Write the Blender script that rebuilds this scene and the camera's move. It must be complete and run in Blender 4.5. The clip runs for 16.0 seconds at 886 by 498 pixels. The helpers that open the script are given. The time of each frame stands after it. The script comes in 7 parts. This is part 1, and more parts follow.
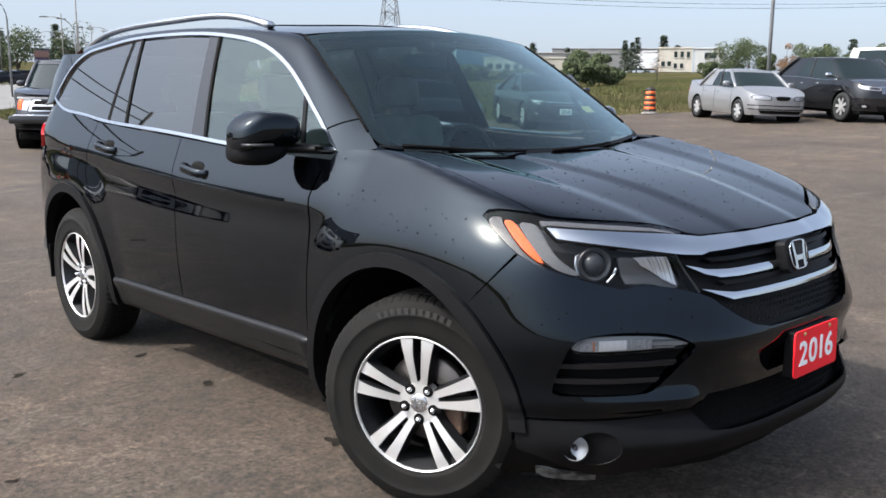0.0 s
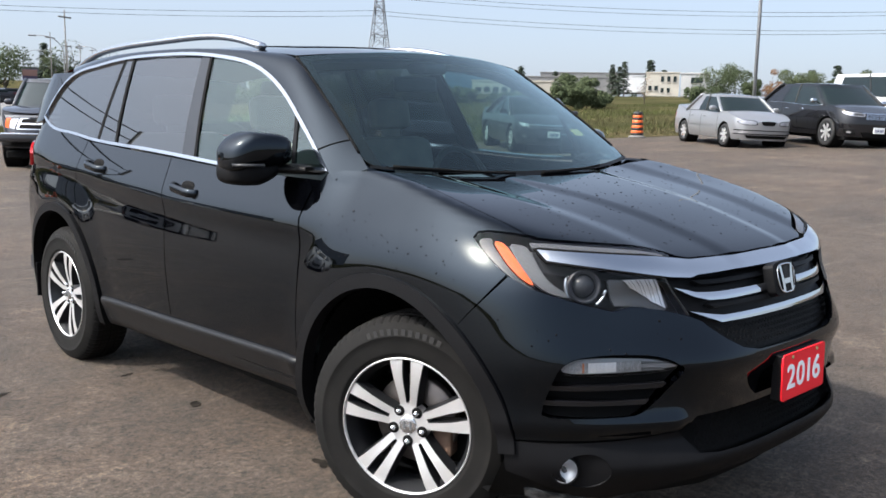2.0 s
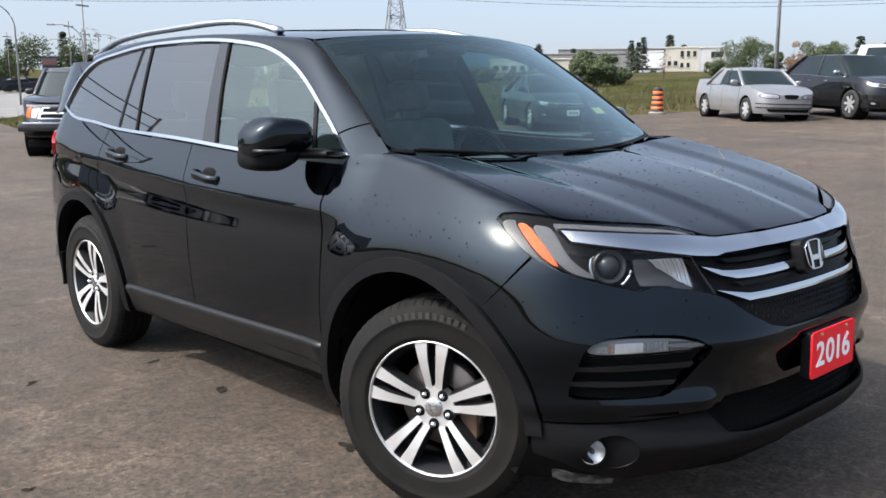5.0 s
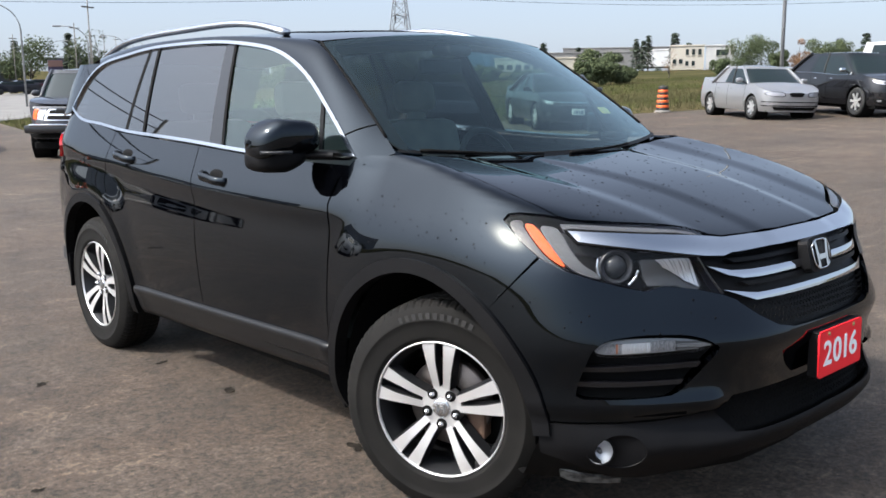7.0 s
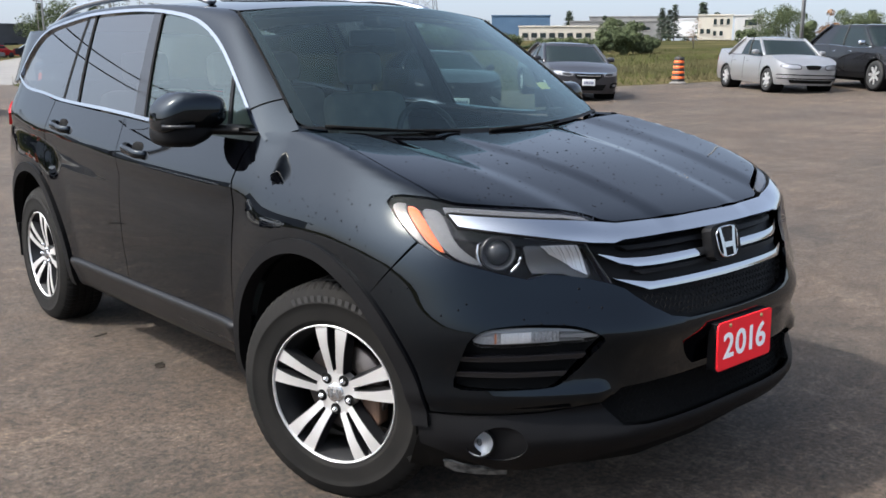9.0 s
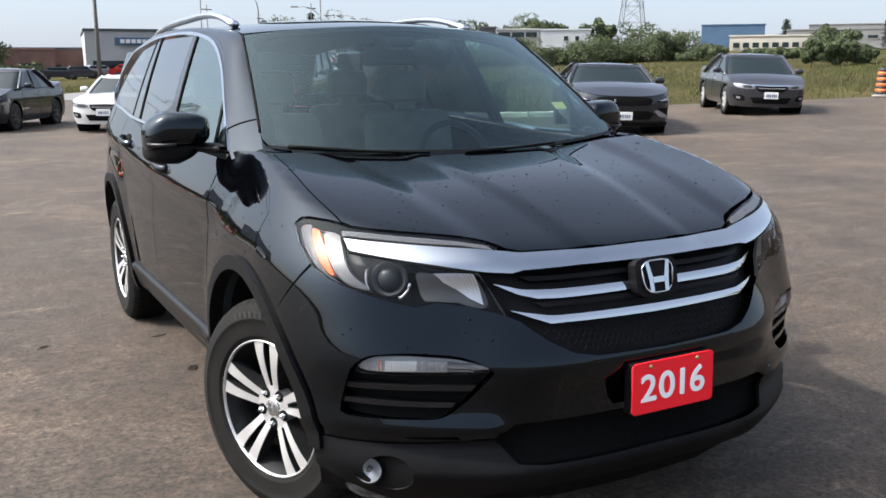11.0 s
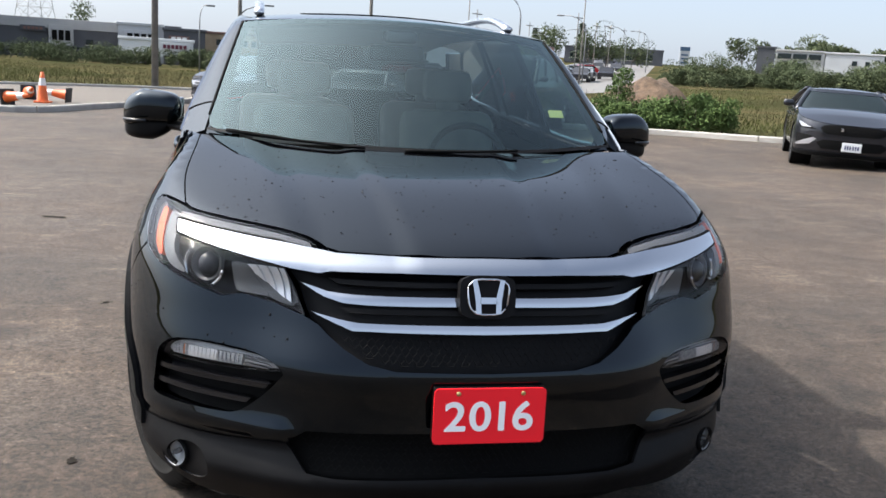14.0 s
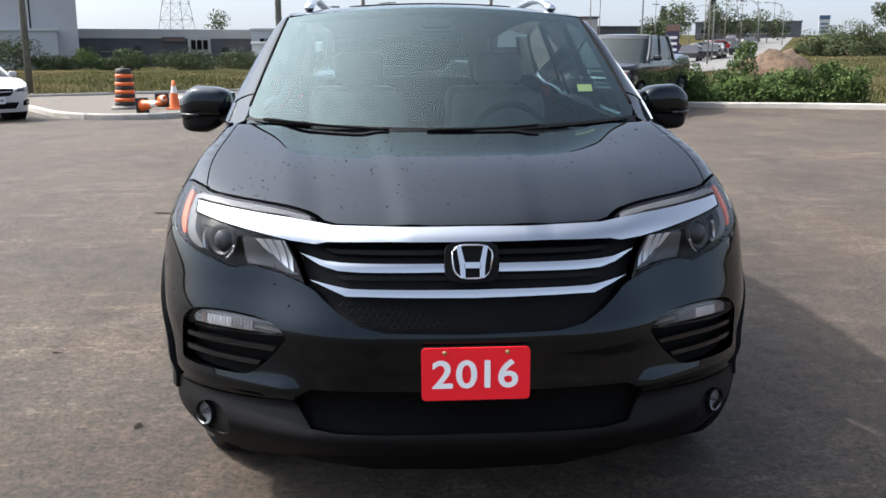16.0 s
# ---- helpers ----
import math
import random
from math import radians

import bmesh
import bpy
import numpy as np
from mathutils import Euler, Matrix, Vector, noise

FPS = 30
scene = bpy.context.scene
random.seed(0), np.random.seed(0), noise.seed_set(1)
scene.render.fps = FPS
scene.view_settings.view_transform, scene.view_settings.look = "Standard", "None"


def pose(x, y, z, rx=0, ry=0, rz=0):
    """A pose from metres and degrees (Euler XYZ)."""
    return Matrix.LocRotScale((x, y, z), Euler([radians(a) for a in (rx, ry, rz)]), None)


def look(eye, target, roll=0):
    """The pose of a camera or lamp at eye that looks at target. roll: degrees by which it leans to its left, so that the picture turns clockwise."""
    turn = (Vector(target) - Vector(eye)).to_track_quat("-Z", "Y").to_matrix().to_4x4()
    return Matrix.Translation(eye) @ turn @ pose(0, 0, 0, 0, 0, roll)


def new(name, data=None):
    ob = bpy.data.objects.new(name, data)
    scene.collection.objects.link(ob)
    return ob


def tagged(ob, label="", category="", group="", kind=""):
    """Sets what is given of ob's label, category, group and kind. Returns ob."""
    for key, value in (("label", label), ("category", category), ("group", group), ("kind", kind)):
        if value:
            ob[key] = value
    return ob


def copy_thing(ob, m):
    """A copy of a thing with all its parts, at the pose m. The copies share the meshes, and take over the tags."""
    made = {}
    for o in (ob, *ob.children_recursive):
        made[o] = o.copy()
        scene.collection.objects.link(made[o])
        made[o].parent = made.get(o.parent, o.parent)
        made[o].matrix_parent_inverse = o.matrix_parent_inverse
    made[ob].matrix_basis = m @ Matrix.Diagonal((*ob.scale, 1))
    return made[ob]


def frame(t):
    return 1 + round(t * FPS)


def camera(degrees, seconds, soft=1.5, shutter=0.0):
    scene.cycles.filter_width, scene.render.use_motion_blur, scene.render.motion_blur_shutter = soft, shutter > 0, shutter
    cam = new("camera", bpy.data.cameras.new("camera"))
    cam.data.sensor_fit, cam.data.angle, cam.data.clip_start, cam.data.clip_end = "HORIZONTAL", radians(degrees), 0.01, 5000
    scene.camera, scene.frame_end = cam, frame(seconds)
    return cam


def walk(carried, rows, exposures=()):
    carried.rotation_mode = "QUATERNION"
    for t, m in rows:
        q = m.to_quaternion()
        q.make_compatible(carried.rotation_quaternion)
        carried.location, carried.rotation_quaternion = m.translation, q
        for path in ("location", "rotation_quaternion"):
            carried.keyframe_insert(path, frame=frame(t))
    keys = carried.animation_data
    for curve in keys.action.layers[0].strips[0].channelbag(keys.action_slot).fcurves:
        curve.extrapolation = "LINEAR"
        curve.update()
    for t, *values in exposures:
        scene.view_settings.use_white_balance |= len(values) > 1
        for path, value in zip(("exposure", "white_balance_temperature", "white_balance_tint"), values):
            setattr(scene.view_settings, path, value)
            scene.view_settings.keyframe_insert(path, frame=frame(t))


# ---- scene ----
cam = camera(51.83, 16.0, 1.6)
PATH = [
    (0, (-2.883, -2.227, 1.447), (-1.536, -0.792, 1.091), 0.49),
    (0.5, (-2.890, -2.231, 1.448), (-1.540, -0.798, 1.099), 0.57),
    (1, (-2.894, -2.238, 1.445), (-1.537, -0.808, 1.109), 0.44),
    (1.5, (-2.898, -2.237, 1.450), (-1.532, -0.810, 1.137), 0.71),
    (2, (-2.895, -2.226, 1.447), (-1.523, -0.804, 1.138), 1.01),
    (2.5, (-2.894, -2.203, 1.437), (-1.529, -0.782, 1.092), 0.63),
    (3, (-2.886, -2.187, 1.437), (-1.539, -0.757, 1.062), 0.30),
    (3.5, (-2.884, -2.187, 1.447), (-1.545, -0.748, 1.077), 0.15),
    (4, (-2.884, -2.194, 1.450), (-1.548, -0.752, 1.086), -0.06),
    (6.5, (-2.900, -2.215, 1.454), (-1.569, -0.762, 1.114), -0.37),
    (7, (-2.899, -2.211, 1.456), (-1.573, -0.755, 1.104), -0.54),
    (7.5, (-2.885, -2.207, 1.451), (-1.551, -0.764, 1.079), -0.11),
    (8, (-2.838, -2.219, 1.449), (-1.494, -0.790, 1.055), -0.32),
    (8.5, (-2.694, -2.290, 1.467), (-1.368, -0.851, 1.050), -0.51),
    (8.7, (-2.625, -2.339, 1.472), (-1.312, -0.890, 1.053), -0.31),
    (10.8, (-1.837, -2.815, 1.512), (-0.897, -1.097, 1.110), 0.07),
    (11, (-1.779, -2.869, 1.511), (-0.855, -1.139, 1.116), -0.25),
    (11.5, (-1.563, -2.929, 1.487), (-0.666, -1.182, 1.107), 0.26),
    (12, (-1.364, -3.000, 1.512), (-0.568, -1.204, 1.139), 0.52),
    (12.5, (-1.189, -3.096, 1.507), (-0.530, -1.245, 1.134), 1.50),
    (13, (-0.997, -3.195, 1.495), (-0.423, -1.318, 1.112), 2.02),
    (13.5, (-0.818, -3.166, 1.468), (-0.297, -1.276, 1.075), 3.18),
    (14, (-0.623, -3.152, 1.497), (-0.210, -1.234, 1.107), 3.48),
    (14.5, (-0.444, -3.198, 1.483), (-0.173, -1.259, 1.078), 2.69),
    (15, (-0.306, -3.289, 1.479), (-0.129, -1.344, 1.049), 2.01),
    (15.5, (-0.264, -3.346, 1.479), (-0.122, -1.398, 1.045), 0.74),
    (16, (-0.241, -3.364, 1.479), (-0.117, -1.412, 1.059), -0.10),
]
walk(cam, [(t, look(eye, target, roll)) for t, eye, target, roll in PATH], [(0.0, 0.44, 6200, 10), (8.0, 0.44, 6200, 10), (11.0, 0.54, 6300, 10), (16.0, 0.54, 6300, 10)])

# ---- light ----
SUN = Vector((-0.645, 0.24, 0.725)).normalized()
world = bpy.data.worlds.new("sky")
scene.world = world
world.use_nodes = True
wn = world.node_tree.nodes
sky = wn.new("ShaderNodeTexSky")
sky.sky_type, sky.sun_disc = "NISHITA", False
sky.sun_elevation = math.asin(SUN.z)
sky.sun_rotation = math.atan2(SUN.x, SUN.y)
sky.air_density, sky.dust_density, sky.ozone_density = 1.0, 2.0, 1.0
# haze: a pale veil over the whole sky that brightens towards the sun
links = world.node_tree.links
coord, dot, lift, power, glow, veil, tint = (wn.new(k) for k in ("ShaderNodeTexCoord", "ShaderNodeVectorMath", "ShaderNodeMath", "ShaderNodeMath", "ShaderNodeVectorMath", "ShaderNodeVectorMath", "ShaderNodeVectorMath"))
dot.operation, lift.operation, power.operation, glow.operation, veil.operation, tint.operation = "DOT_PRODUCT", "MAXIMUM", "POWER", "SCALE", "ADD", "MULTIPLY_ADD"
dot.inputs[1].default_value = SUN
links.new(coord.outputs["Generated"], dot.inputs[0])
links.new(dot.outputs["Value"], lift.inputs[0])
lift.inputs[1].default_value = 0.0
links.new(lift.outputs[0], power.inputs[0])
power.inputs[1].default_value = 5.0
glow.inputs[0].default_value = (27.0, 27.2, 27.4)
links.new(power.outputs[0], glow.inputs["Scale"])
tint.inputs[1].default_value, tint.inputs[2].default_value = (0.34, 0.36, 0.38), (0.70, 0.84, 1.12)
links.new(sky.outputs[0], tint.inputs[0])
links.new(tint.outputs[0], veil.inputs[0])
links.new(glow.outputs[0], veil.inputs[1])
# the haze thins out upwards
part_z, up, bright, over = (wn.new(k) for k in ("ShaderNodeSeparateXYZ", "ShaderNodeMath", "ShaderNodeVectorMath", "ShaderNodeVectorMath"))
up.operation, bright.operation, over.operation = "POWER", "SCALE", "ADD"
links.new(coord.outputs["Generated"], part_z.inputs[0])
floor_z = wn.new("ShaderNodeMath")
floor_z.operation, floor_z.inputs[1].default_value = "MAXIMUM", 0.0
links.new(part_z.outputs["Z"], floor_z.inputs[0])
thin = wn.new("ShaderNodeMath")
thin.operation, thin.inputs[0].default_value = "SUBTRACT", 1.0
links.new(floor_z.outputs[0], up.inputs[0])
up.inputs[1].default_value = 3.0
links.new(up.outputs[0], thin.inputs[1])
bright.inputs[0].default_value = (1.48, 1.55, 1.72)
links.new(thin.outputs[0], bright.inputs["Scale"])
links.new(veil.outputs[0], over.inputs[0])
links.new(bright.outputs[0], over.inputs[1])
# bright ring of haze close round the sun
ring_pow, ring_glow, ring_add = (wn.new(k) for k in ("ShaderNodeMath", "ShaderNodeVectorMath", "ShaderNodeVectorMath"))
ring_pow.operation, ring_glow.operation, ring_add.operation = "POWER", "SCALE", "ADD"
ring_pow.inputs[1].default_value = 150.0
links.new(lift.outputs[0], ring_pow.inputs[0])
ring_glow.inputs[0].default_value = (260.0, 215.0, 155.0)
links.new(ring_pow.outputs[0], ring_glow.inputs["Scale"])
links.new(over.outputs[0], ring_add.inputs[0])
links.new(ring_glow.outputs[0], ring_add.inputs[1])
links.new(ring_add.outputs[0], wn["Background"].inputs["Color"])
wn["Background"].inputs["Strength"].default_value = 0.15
sun = new("sun", bpy.data.lights.new("sun", "SUN"))
sun.data.energy, sun.data.angle, sun.data.color = 4.3, radians(1.2), (1.0, 0.95, 0.89)
sun.matrix_world = look((0, 0, 30), Vector((0, 0, 30)) - SUN)

# ---- materials ----
def material(name, color, rough=0.5, metal=0.0, coat=0.0, spec=0.5):
    m = bpy.data.materials.new(name)
    m.use_nodes = True
    b = m.node_tree.nodes["Principled BSDF"]
    b.inputs["Base Color"].default_value = (*color, 1)
    b.inputs["Roughness"].default_value, b.inputs["Metallic"].default_value = rough, metal
    b.inputs["Coat Weight"].default_value, b.inputs["Coat Roughness"].default_value = coat, 0.04
    b.inputs["Specular IOR Level"].default_value = spec
    return m


def node(m, kind, **inputs):
    n = m.node_tree.nodes.new(kind)
    for k, v in inputs.items():
        n.inputs[k.replace("_", " ")].default_value = v
    return n


def link(m, a, b):
    m.node_tree.links.new(a, b)


def bsdf(m):
    return m.node_tree.nodes["Principled BSDF"]


def noise_tex(m, scale, detail=4.0, rough=0.55):
    n = node(m, "ShaderNodeTexNoise", Scale=scale, Detail=detail, Roughness=rough)
    link(m, node(m, "ShaderNodeTexCoord").outputs["Object"], n.inputs["Vector"])
    return n


def ramp(m, fac, stops):
    r = m.node_tree.nodes.new("ShaderNodeValToRGB")
    e = r.color_ramp.elements
    while len(e) < len(stops):
        e.new(0.5)
    for el, (pos, c) in zip(e, stops):
        el.position, el.color = pos, (*c, 1)
    link(m, fac, r.inputs["Fac"])
    return r.outputs["Color"]


def bump(m, height, strength, dist):
    b = node(m, "ShaderNodeBump", Strength=strength, Distance=dist)
    link(m, height, b.inputs["Height"])
    link(m, b.outputs["Normal"], bsdf(m).inputs["Normal"])


def varied(m, scale, lo, hi, key="Roughness"):
    n = noise_tex(m, scale)
    r = node(m, "ShaderNodeMapRange", To_Min=lo, To_Max=hi)
    r.inputs["From Min"].default_value, r.inputs["From Max"].default_value = 0.3, 0.7
    link(m, n.outputs["Fac"], r.inputs["Value"])
    link(m, r.outputs["Result"], bsdf(m).inputs[key])
    return n


def mottled(name, stops, scale, rough=0.85, relief=0.0, fine=0.0, detail=6.0, **kw):
    m = material(name, stops[0][1], rough, **kw)
    n = noise_tex(m, scale, detail)
    link(m, ramp(m, n.outputs["Fac"], stops), bsdf(m).inputs["Base Color"])
    if relief:
        bump(m, noise_tex(m, fine or scale * 8).outputs["Fac"], 0.6, relief)
    return m


def glass(name, tint, gloss=(1.0, 1.0, 1.0), sheen=0.09):
    """A thin pane: tinted, clear, with a mirror sheen."""
    m = bpy.data.materials.new(name)
    m.use_nodes = True
    t = m.node_tree
    t.nodes.remove(bsdf(m))
    clear, shine = t.nodes.new("ShaderNodeBsdfTransparent"), t.nodes.new("ShaderNodeBsdfGlossy")
    clear.inputs["Color"].default_value = (*tint, 1)
    shine.inputs["Color"].default_value, shine.inputs["Roughness"].default_value = (*gloss, 1), 0.01
    lw, pw, rng, mix = (t.nodes.new(k) for k in ("ShaderNodeLayerWeight", "ShaderNodeMath", "ShaderNodeMapRange", "ShaderNodeMixShader"))
    lw.inputs["Blend"].default_value = 0.5
    pw.operation, pw.inputs[1].default_value = "POWER", 4.0
    rng.inputs["To Min"].default_value = sheen
    t.links.new(lw.outputs["Facing"], pw.inputs[0])
    t.links.new(pw.outputs[0], rng.inputs["Value"])
    t.links.new(rng.outputs["Result"], mix.inputs[0])
    t.links.new(clear.outputs[0], mix.inputs[1])
    t.links.new(shine.outputs[0], mix.inputs[2])
    t.links.new(mix.outputs[0], t.nodes["Material Output"].inputs["Surface"])
    return m


PAINT = material("black_paint", (0.0006, 0.0007, 0.0011), 0.02)
bsdf(PAINT).inputs["IOR"].default_value = 1.50
bsdf(PAINT).inputs["Specular Tint"].default_value = (0.74, 0.87, 1.0, 1)
varied(PAINT, 5.0, 0.008, 0.03, "Roughness")
CHROME = material("chrome", (0.57, 0.585, 0.61), 0.08, 1.0)
ALLOY = material("machined_alloy", (0.66, 0.65, 0.64), 0.4, 0.75)
varied(ALLOY, 60.0, 0.34, 0.48)
POCKET = material("dark_alloy_paint", (0.014, 0.0145, 0.016), 0.4, 0.3)
PLASTIC = mottled("black_trim_plastic", [(0.3, (0.003, 0.003, 0.0035)), (0.7, (0.0055, 0.0055, 0.006))], 6.0, 0.5, 0.0006, 900.0, spec=0.13)
DARK = material("dark_cavity", (0.003, 0.003, 0.003), 0.8, spec=0.12)
RUBBER = mottled("tyre_rubber", [(0.3, (0.0035, 0.0033, 0.003)), (0.7, (0.008, 0.0073, 0.0065))], 9.0, 0.8, 0.0005, 400.0, spec=0.18)
WINDSCREEN = glass("windscreen_glass", (0.48, 0.63, 0.63), (0.82, 1.0, 1.0), 0.075)
CLEAR = glass("clear_glass", (0.62, 0.76, 0.69), (0.9, 1.0, 0.96), 0.10)
PRIVACY = glass("privacy_glass", (0.16, 0.17, 0.17), sheen=0.11)
LENS = glass("lamp_lens", (0.92, 0.92, 0.92), (0.5, 0.5, 0.52), 0.03)
LAMP_BLACK = material("lamp_bezel", (0.022, 0.023, 0.025), 0.35, spec=0.4)
LAMP_GREY = material("lamp_grey", (0.085, 0.087, 0.09), 0.45)
AMBER = material("amber_reflector", (0.62, 0.085, 0.012), 0.4, spec=0.2)
RED_LENS = material("red_lens", (0.45, 0.01, 0.012), 0.12, coat=1.0)
PLATE_RED = material("plate_red", (0.95, 0.018, 0.03), 0.45, spec=0.25)
PLATE_WHITE = material("plate_white", (0.93, 0.93, 0.93), 0.45, spec=0.3)
WHITE = material("white_paint", (0.7, 0.7, 0.69), 0.45)
SEAT = mottled("grey_leather", [(0.3, (0.16, 0.15, 0.14)), (0.7, (0.24, 0.22, 0.2))], 8.0, 0.55)
CABIN = material("cabin_plastic", (0.03, 0.03, 0.032), 0.6)
ALUMINIUM = material("satin_aluminium", (0.72, 0.73, 0.75), 0.25, 1.0)

def spline(xs, ys):
    """Natural cubic through a few knots, straight beyond the ends."""
    xs, ys = np.array(xs, float), np.array(ys, float)
    n, h = len(xs), np.diff(xs)
    a, b = np.eye(n), np.zeros(n)
    for i in range(1, n - 1):
        a[i, i - 1:i + 2] = h[i - 1], 2 * (h[i - 1] + h[i]), h[i]
        b[i] = 6 * ((ys[i + 1] - ys[i]) / h[i] - (ys[i] - ys[i - 1]) / h[i - 1])
    m = np.linalg.solve(a, b)

    def f(x):
        x = np.asarray(x, float)
        i = np.clip(np.searchsorted(xs, x) - 1, 0, n - 2)
        d, hh = np.clip(x, xs[0], xs[-1]) - xs[i], h[i]
        s = (ys[i + 1] - ys[i]) / hh - hh * (2 * m[i] + m[i + 1]) / 6
        v = ys[i] + s * d + m[i] / 2 * d**2 + (m[i + 1] - m[i]) / (6 * hh) * d**3
        lo = (ys[1] - ys[0]) / h[0] - h[0] * m[1] / 6
        hi = (ys[-1] - ys[-2]) / h[-1] + h[-1] * m[-2] / 6
        return v + lo * np.minimum(x - xs[0], 0) + hi * np.maximum(x - xs[-1], 0)

    return f


belt = spline([0.3, 1.4, 2.4, 3.5], [1.17, 1.185, 1.24, 1.33])
flank = spline([0.20, 0.30, 0.45, 0.62, 0.76, 0.86, 0.93, 0.965, 0.995, 1.03, 1.12, 1.3], [0.86, 0.925, 0.955, 0.970, 0.974, 0.970, 0.963, 0.9635, 0.969, 0.9705, 0.964, 0.95])
wing = spline([0.20, 0.30, 0.45, 0.62, 0.76, 0.86, 0.92, 0.96, 1.0, 1.04, 1.08, 1.2], [0.86, 0.925, 0.955, 0.968, 0.972, 0.970, 0.967, 0.963, 0.955, 0.943, 0.926, 0.862])


def section(z, front=0.0):
    """Half width of the doors: a flank that leans in, a groove and a creased shoulder; the fenders are rounder."""
    a, b = flank(z) + (wing(z) - flank(z)) * front, 0.970 - 0.44 * (z - 1.022)
    return 0.5 * (a + b - np.sqrt((a - b) ** 2 + 0.012**2))


nose_y = spline([0.20, 0.30, 0.345, 0.385, 0.43, 0.52, 0.62, 0.685, 0.73, 0.80, 0.92, 1.00, 1.08], [0.80, 0.875, 0.91, 0.928, 0.905, 0.892, 0.910, 0.932, 0.920, 0.889, 0.845, 0.785, 0.70])
nose_n = spline([0.30, 0.70, 0.84, 0.95, 1.06], [2.74, 2.75, 2.68, 2.58, 2.42])
hood_z = spline([-0.9, -0.78, -0.62, -0.35, 0.0, 0.4], [0.93, 0.99, 1.045, 1.115, 1.17, 1.225])


def smax(a, b, k):
    return 0.5 * (a + b + np.sqrt((a - b) ** 2 + k * k))


def step(x):
    x = np.clip(x, 0, 1)
    return x * x * (3 - 2 * x)


def flare(y, z):
    """The body swells towards the wheel arches."""
    d = np.minimum(np.hypot(1.2 * (y - 0.03), z - 0.375), np.hypot(1.2 * (y - 2.84), z - 0.375))
    return 0.021 * step((0.80 - d) / 0.28)


def side_x(y, z):
    """Half width of the body at y along it and height z."""
    zb = belt(y)
    zz = np.minimum(z, zb) - (zb - 1.18) * np.clip((z - 0.5) / 0.5, 0, 1)
    up = np.maximum(z - zb, 0)
    t = np.maximum(y - 1.6, 0) / 2.0
    return section(zz, step((0.70 - y) / 0.4)) + flare(y, z) - 0.33 * up - 0.16 * up**2 - 0.055 * t**2 - 0.5 * np.maximum(y - 3.2, 0) ** 2 * np.clip((z - 0.9) / 0.4, 0, 1)


def hood_top(x, y):
    a = np.abs(x)
    z = hood_z(y) - 0.018 * (a / 0.8) ** 2 + 0.034 * (a / 0.8) ** 3 * step((y + 0.45) / 0.65)
    out = 0.16 + 0.10 * step((y + 0.8) / 1.2)
    return z - 0.007 * step((a - out) / 0.09) + 0.009 * step((a - 0.42 - 0.12 * step((y + 0.8) / 1.2)) / 0.12)


def body_f(x, y, z):
    """Below zero inside the lower body."""
    a = np.abs(x)
    w = side_x(np.maximum(y, 0), z)
    side = a - w
    n = nose_n(np.clip(z, 0.30, 1.08))
    # a shelf below the corner vents
    front = nose_y(z) + step((a - 0.44) / 0.12) * (0.030 * np.exp(-(((z - 0.510) / np.where(z > 0.510, 0.040, 0.016)) ** 2)) - 0.010 * np.exp(-(((z - 0.465) / 0.02) ** 2)))
    nose = ((a / w) ** n + (np.maximum(-y, 0) / front) ** n) ** (1 / n)
    rear_d = 1.08 - 0.35 * np.maximum(z - 1.0, 0)
    tail = ((a / w) ** 3.2 + (np.maximum(y - 2.9, 0) / rear_d) ** 3.2) ** (1 / 3.2)
    # the corners stand out at the side and fall back beside the grille
    q = np.arctan2(a, np.maximum(-y, 1e-6))
    corner = 0.018 * np.exp(-(((q - 1.12) / 0.24) ** 2)) - 0.042 * np.exp(-(((q - 0.69) / 0.20) ** 2)) * step((0.98 - z) / 0.10) * (0.45 + 0.55 * step((z - 0.56) / 0.12))
    plan = np.where(y < 0, (nose - 1) * 0.95 - corner * step(-y / 0.15), np.where(y > 2.9, (tail - 1) * 0.97, side))
    return np.where(y < 0.75, smax(plan, z - hood_top(x, np.minimum(y, 0.75)), 0.03), plan)


def wrap(s, z):
    """The point of the right-hand shell at s (along the side; below zero round the nose) and height z."""
    s, z = np.asarray(s, float), np.asarray(z, float)
    ang = np.pi / 2 + np.minimum(s, 0) / 0.97
    dx, dy, y0 = -np.sin(ang), -np.cos(ang), np.maximum(s, 0)
    lo, hi = np.full(s.shape, 0.1), np.full(s.shape, 1.3)
    for _ in range(40):
        mid = (lo + hi) / 2
        inside = body_f(dx * mid, y0 + dy * mid, z) < 0
        lo, hi = np.where(inside, mid, lo), np.where(inside, hi, mid)
    return np.stack([dx * lo, y0 + dy * lo, z], -1)


# ---- mesh helpers ----
from mathutils import geometry


def thing(name, label, category, group="", kind="", at=None):
    ob = new(name)
    ob.empty_display_size = 0.1
    if at is not None:
        ob.matrix_world = at
    return tagged(ob, label, category, group, kind)


def raw(name, verts, faces, mat, parent=None, label="", smooth=True, normals=None, kind=""):
    me = bpy.data.meshes.new(name)
    me.from_pydata([tuple(map(float, v)) for v in verts], [], [tuple(map(int, f)) for f in faces])
    me.materials.append(mat)
    me.polygons.foreach_set("use_smooth", [smooth] * len(me.polygons))
    if normals is not None:
        me.normals_split_custom_set([tuple(map(float, n)) for n in normals])
    me.update()
    ob = new(name, me)
    ob.parent = parent
    return tagged(ob, label, kind=kind)


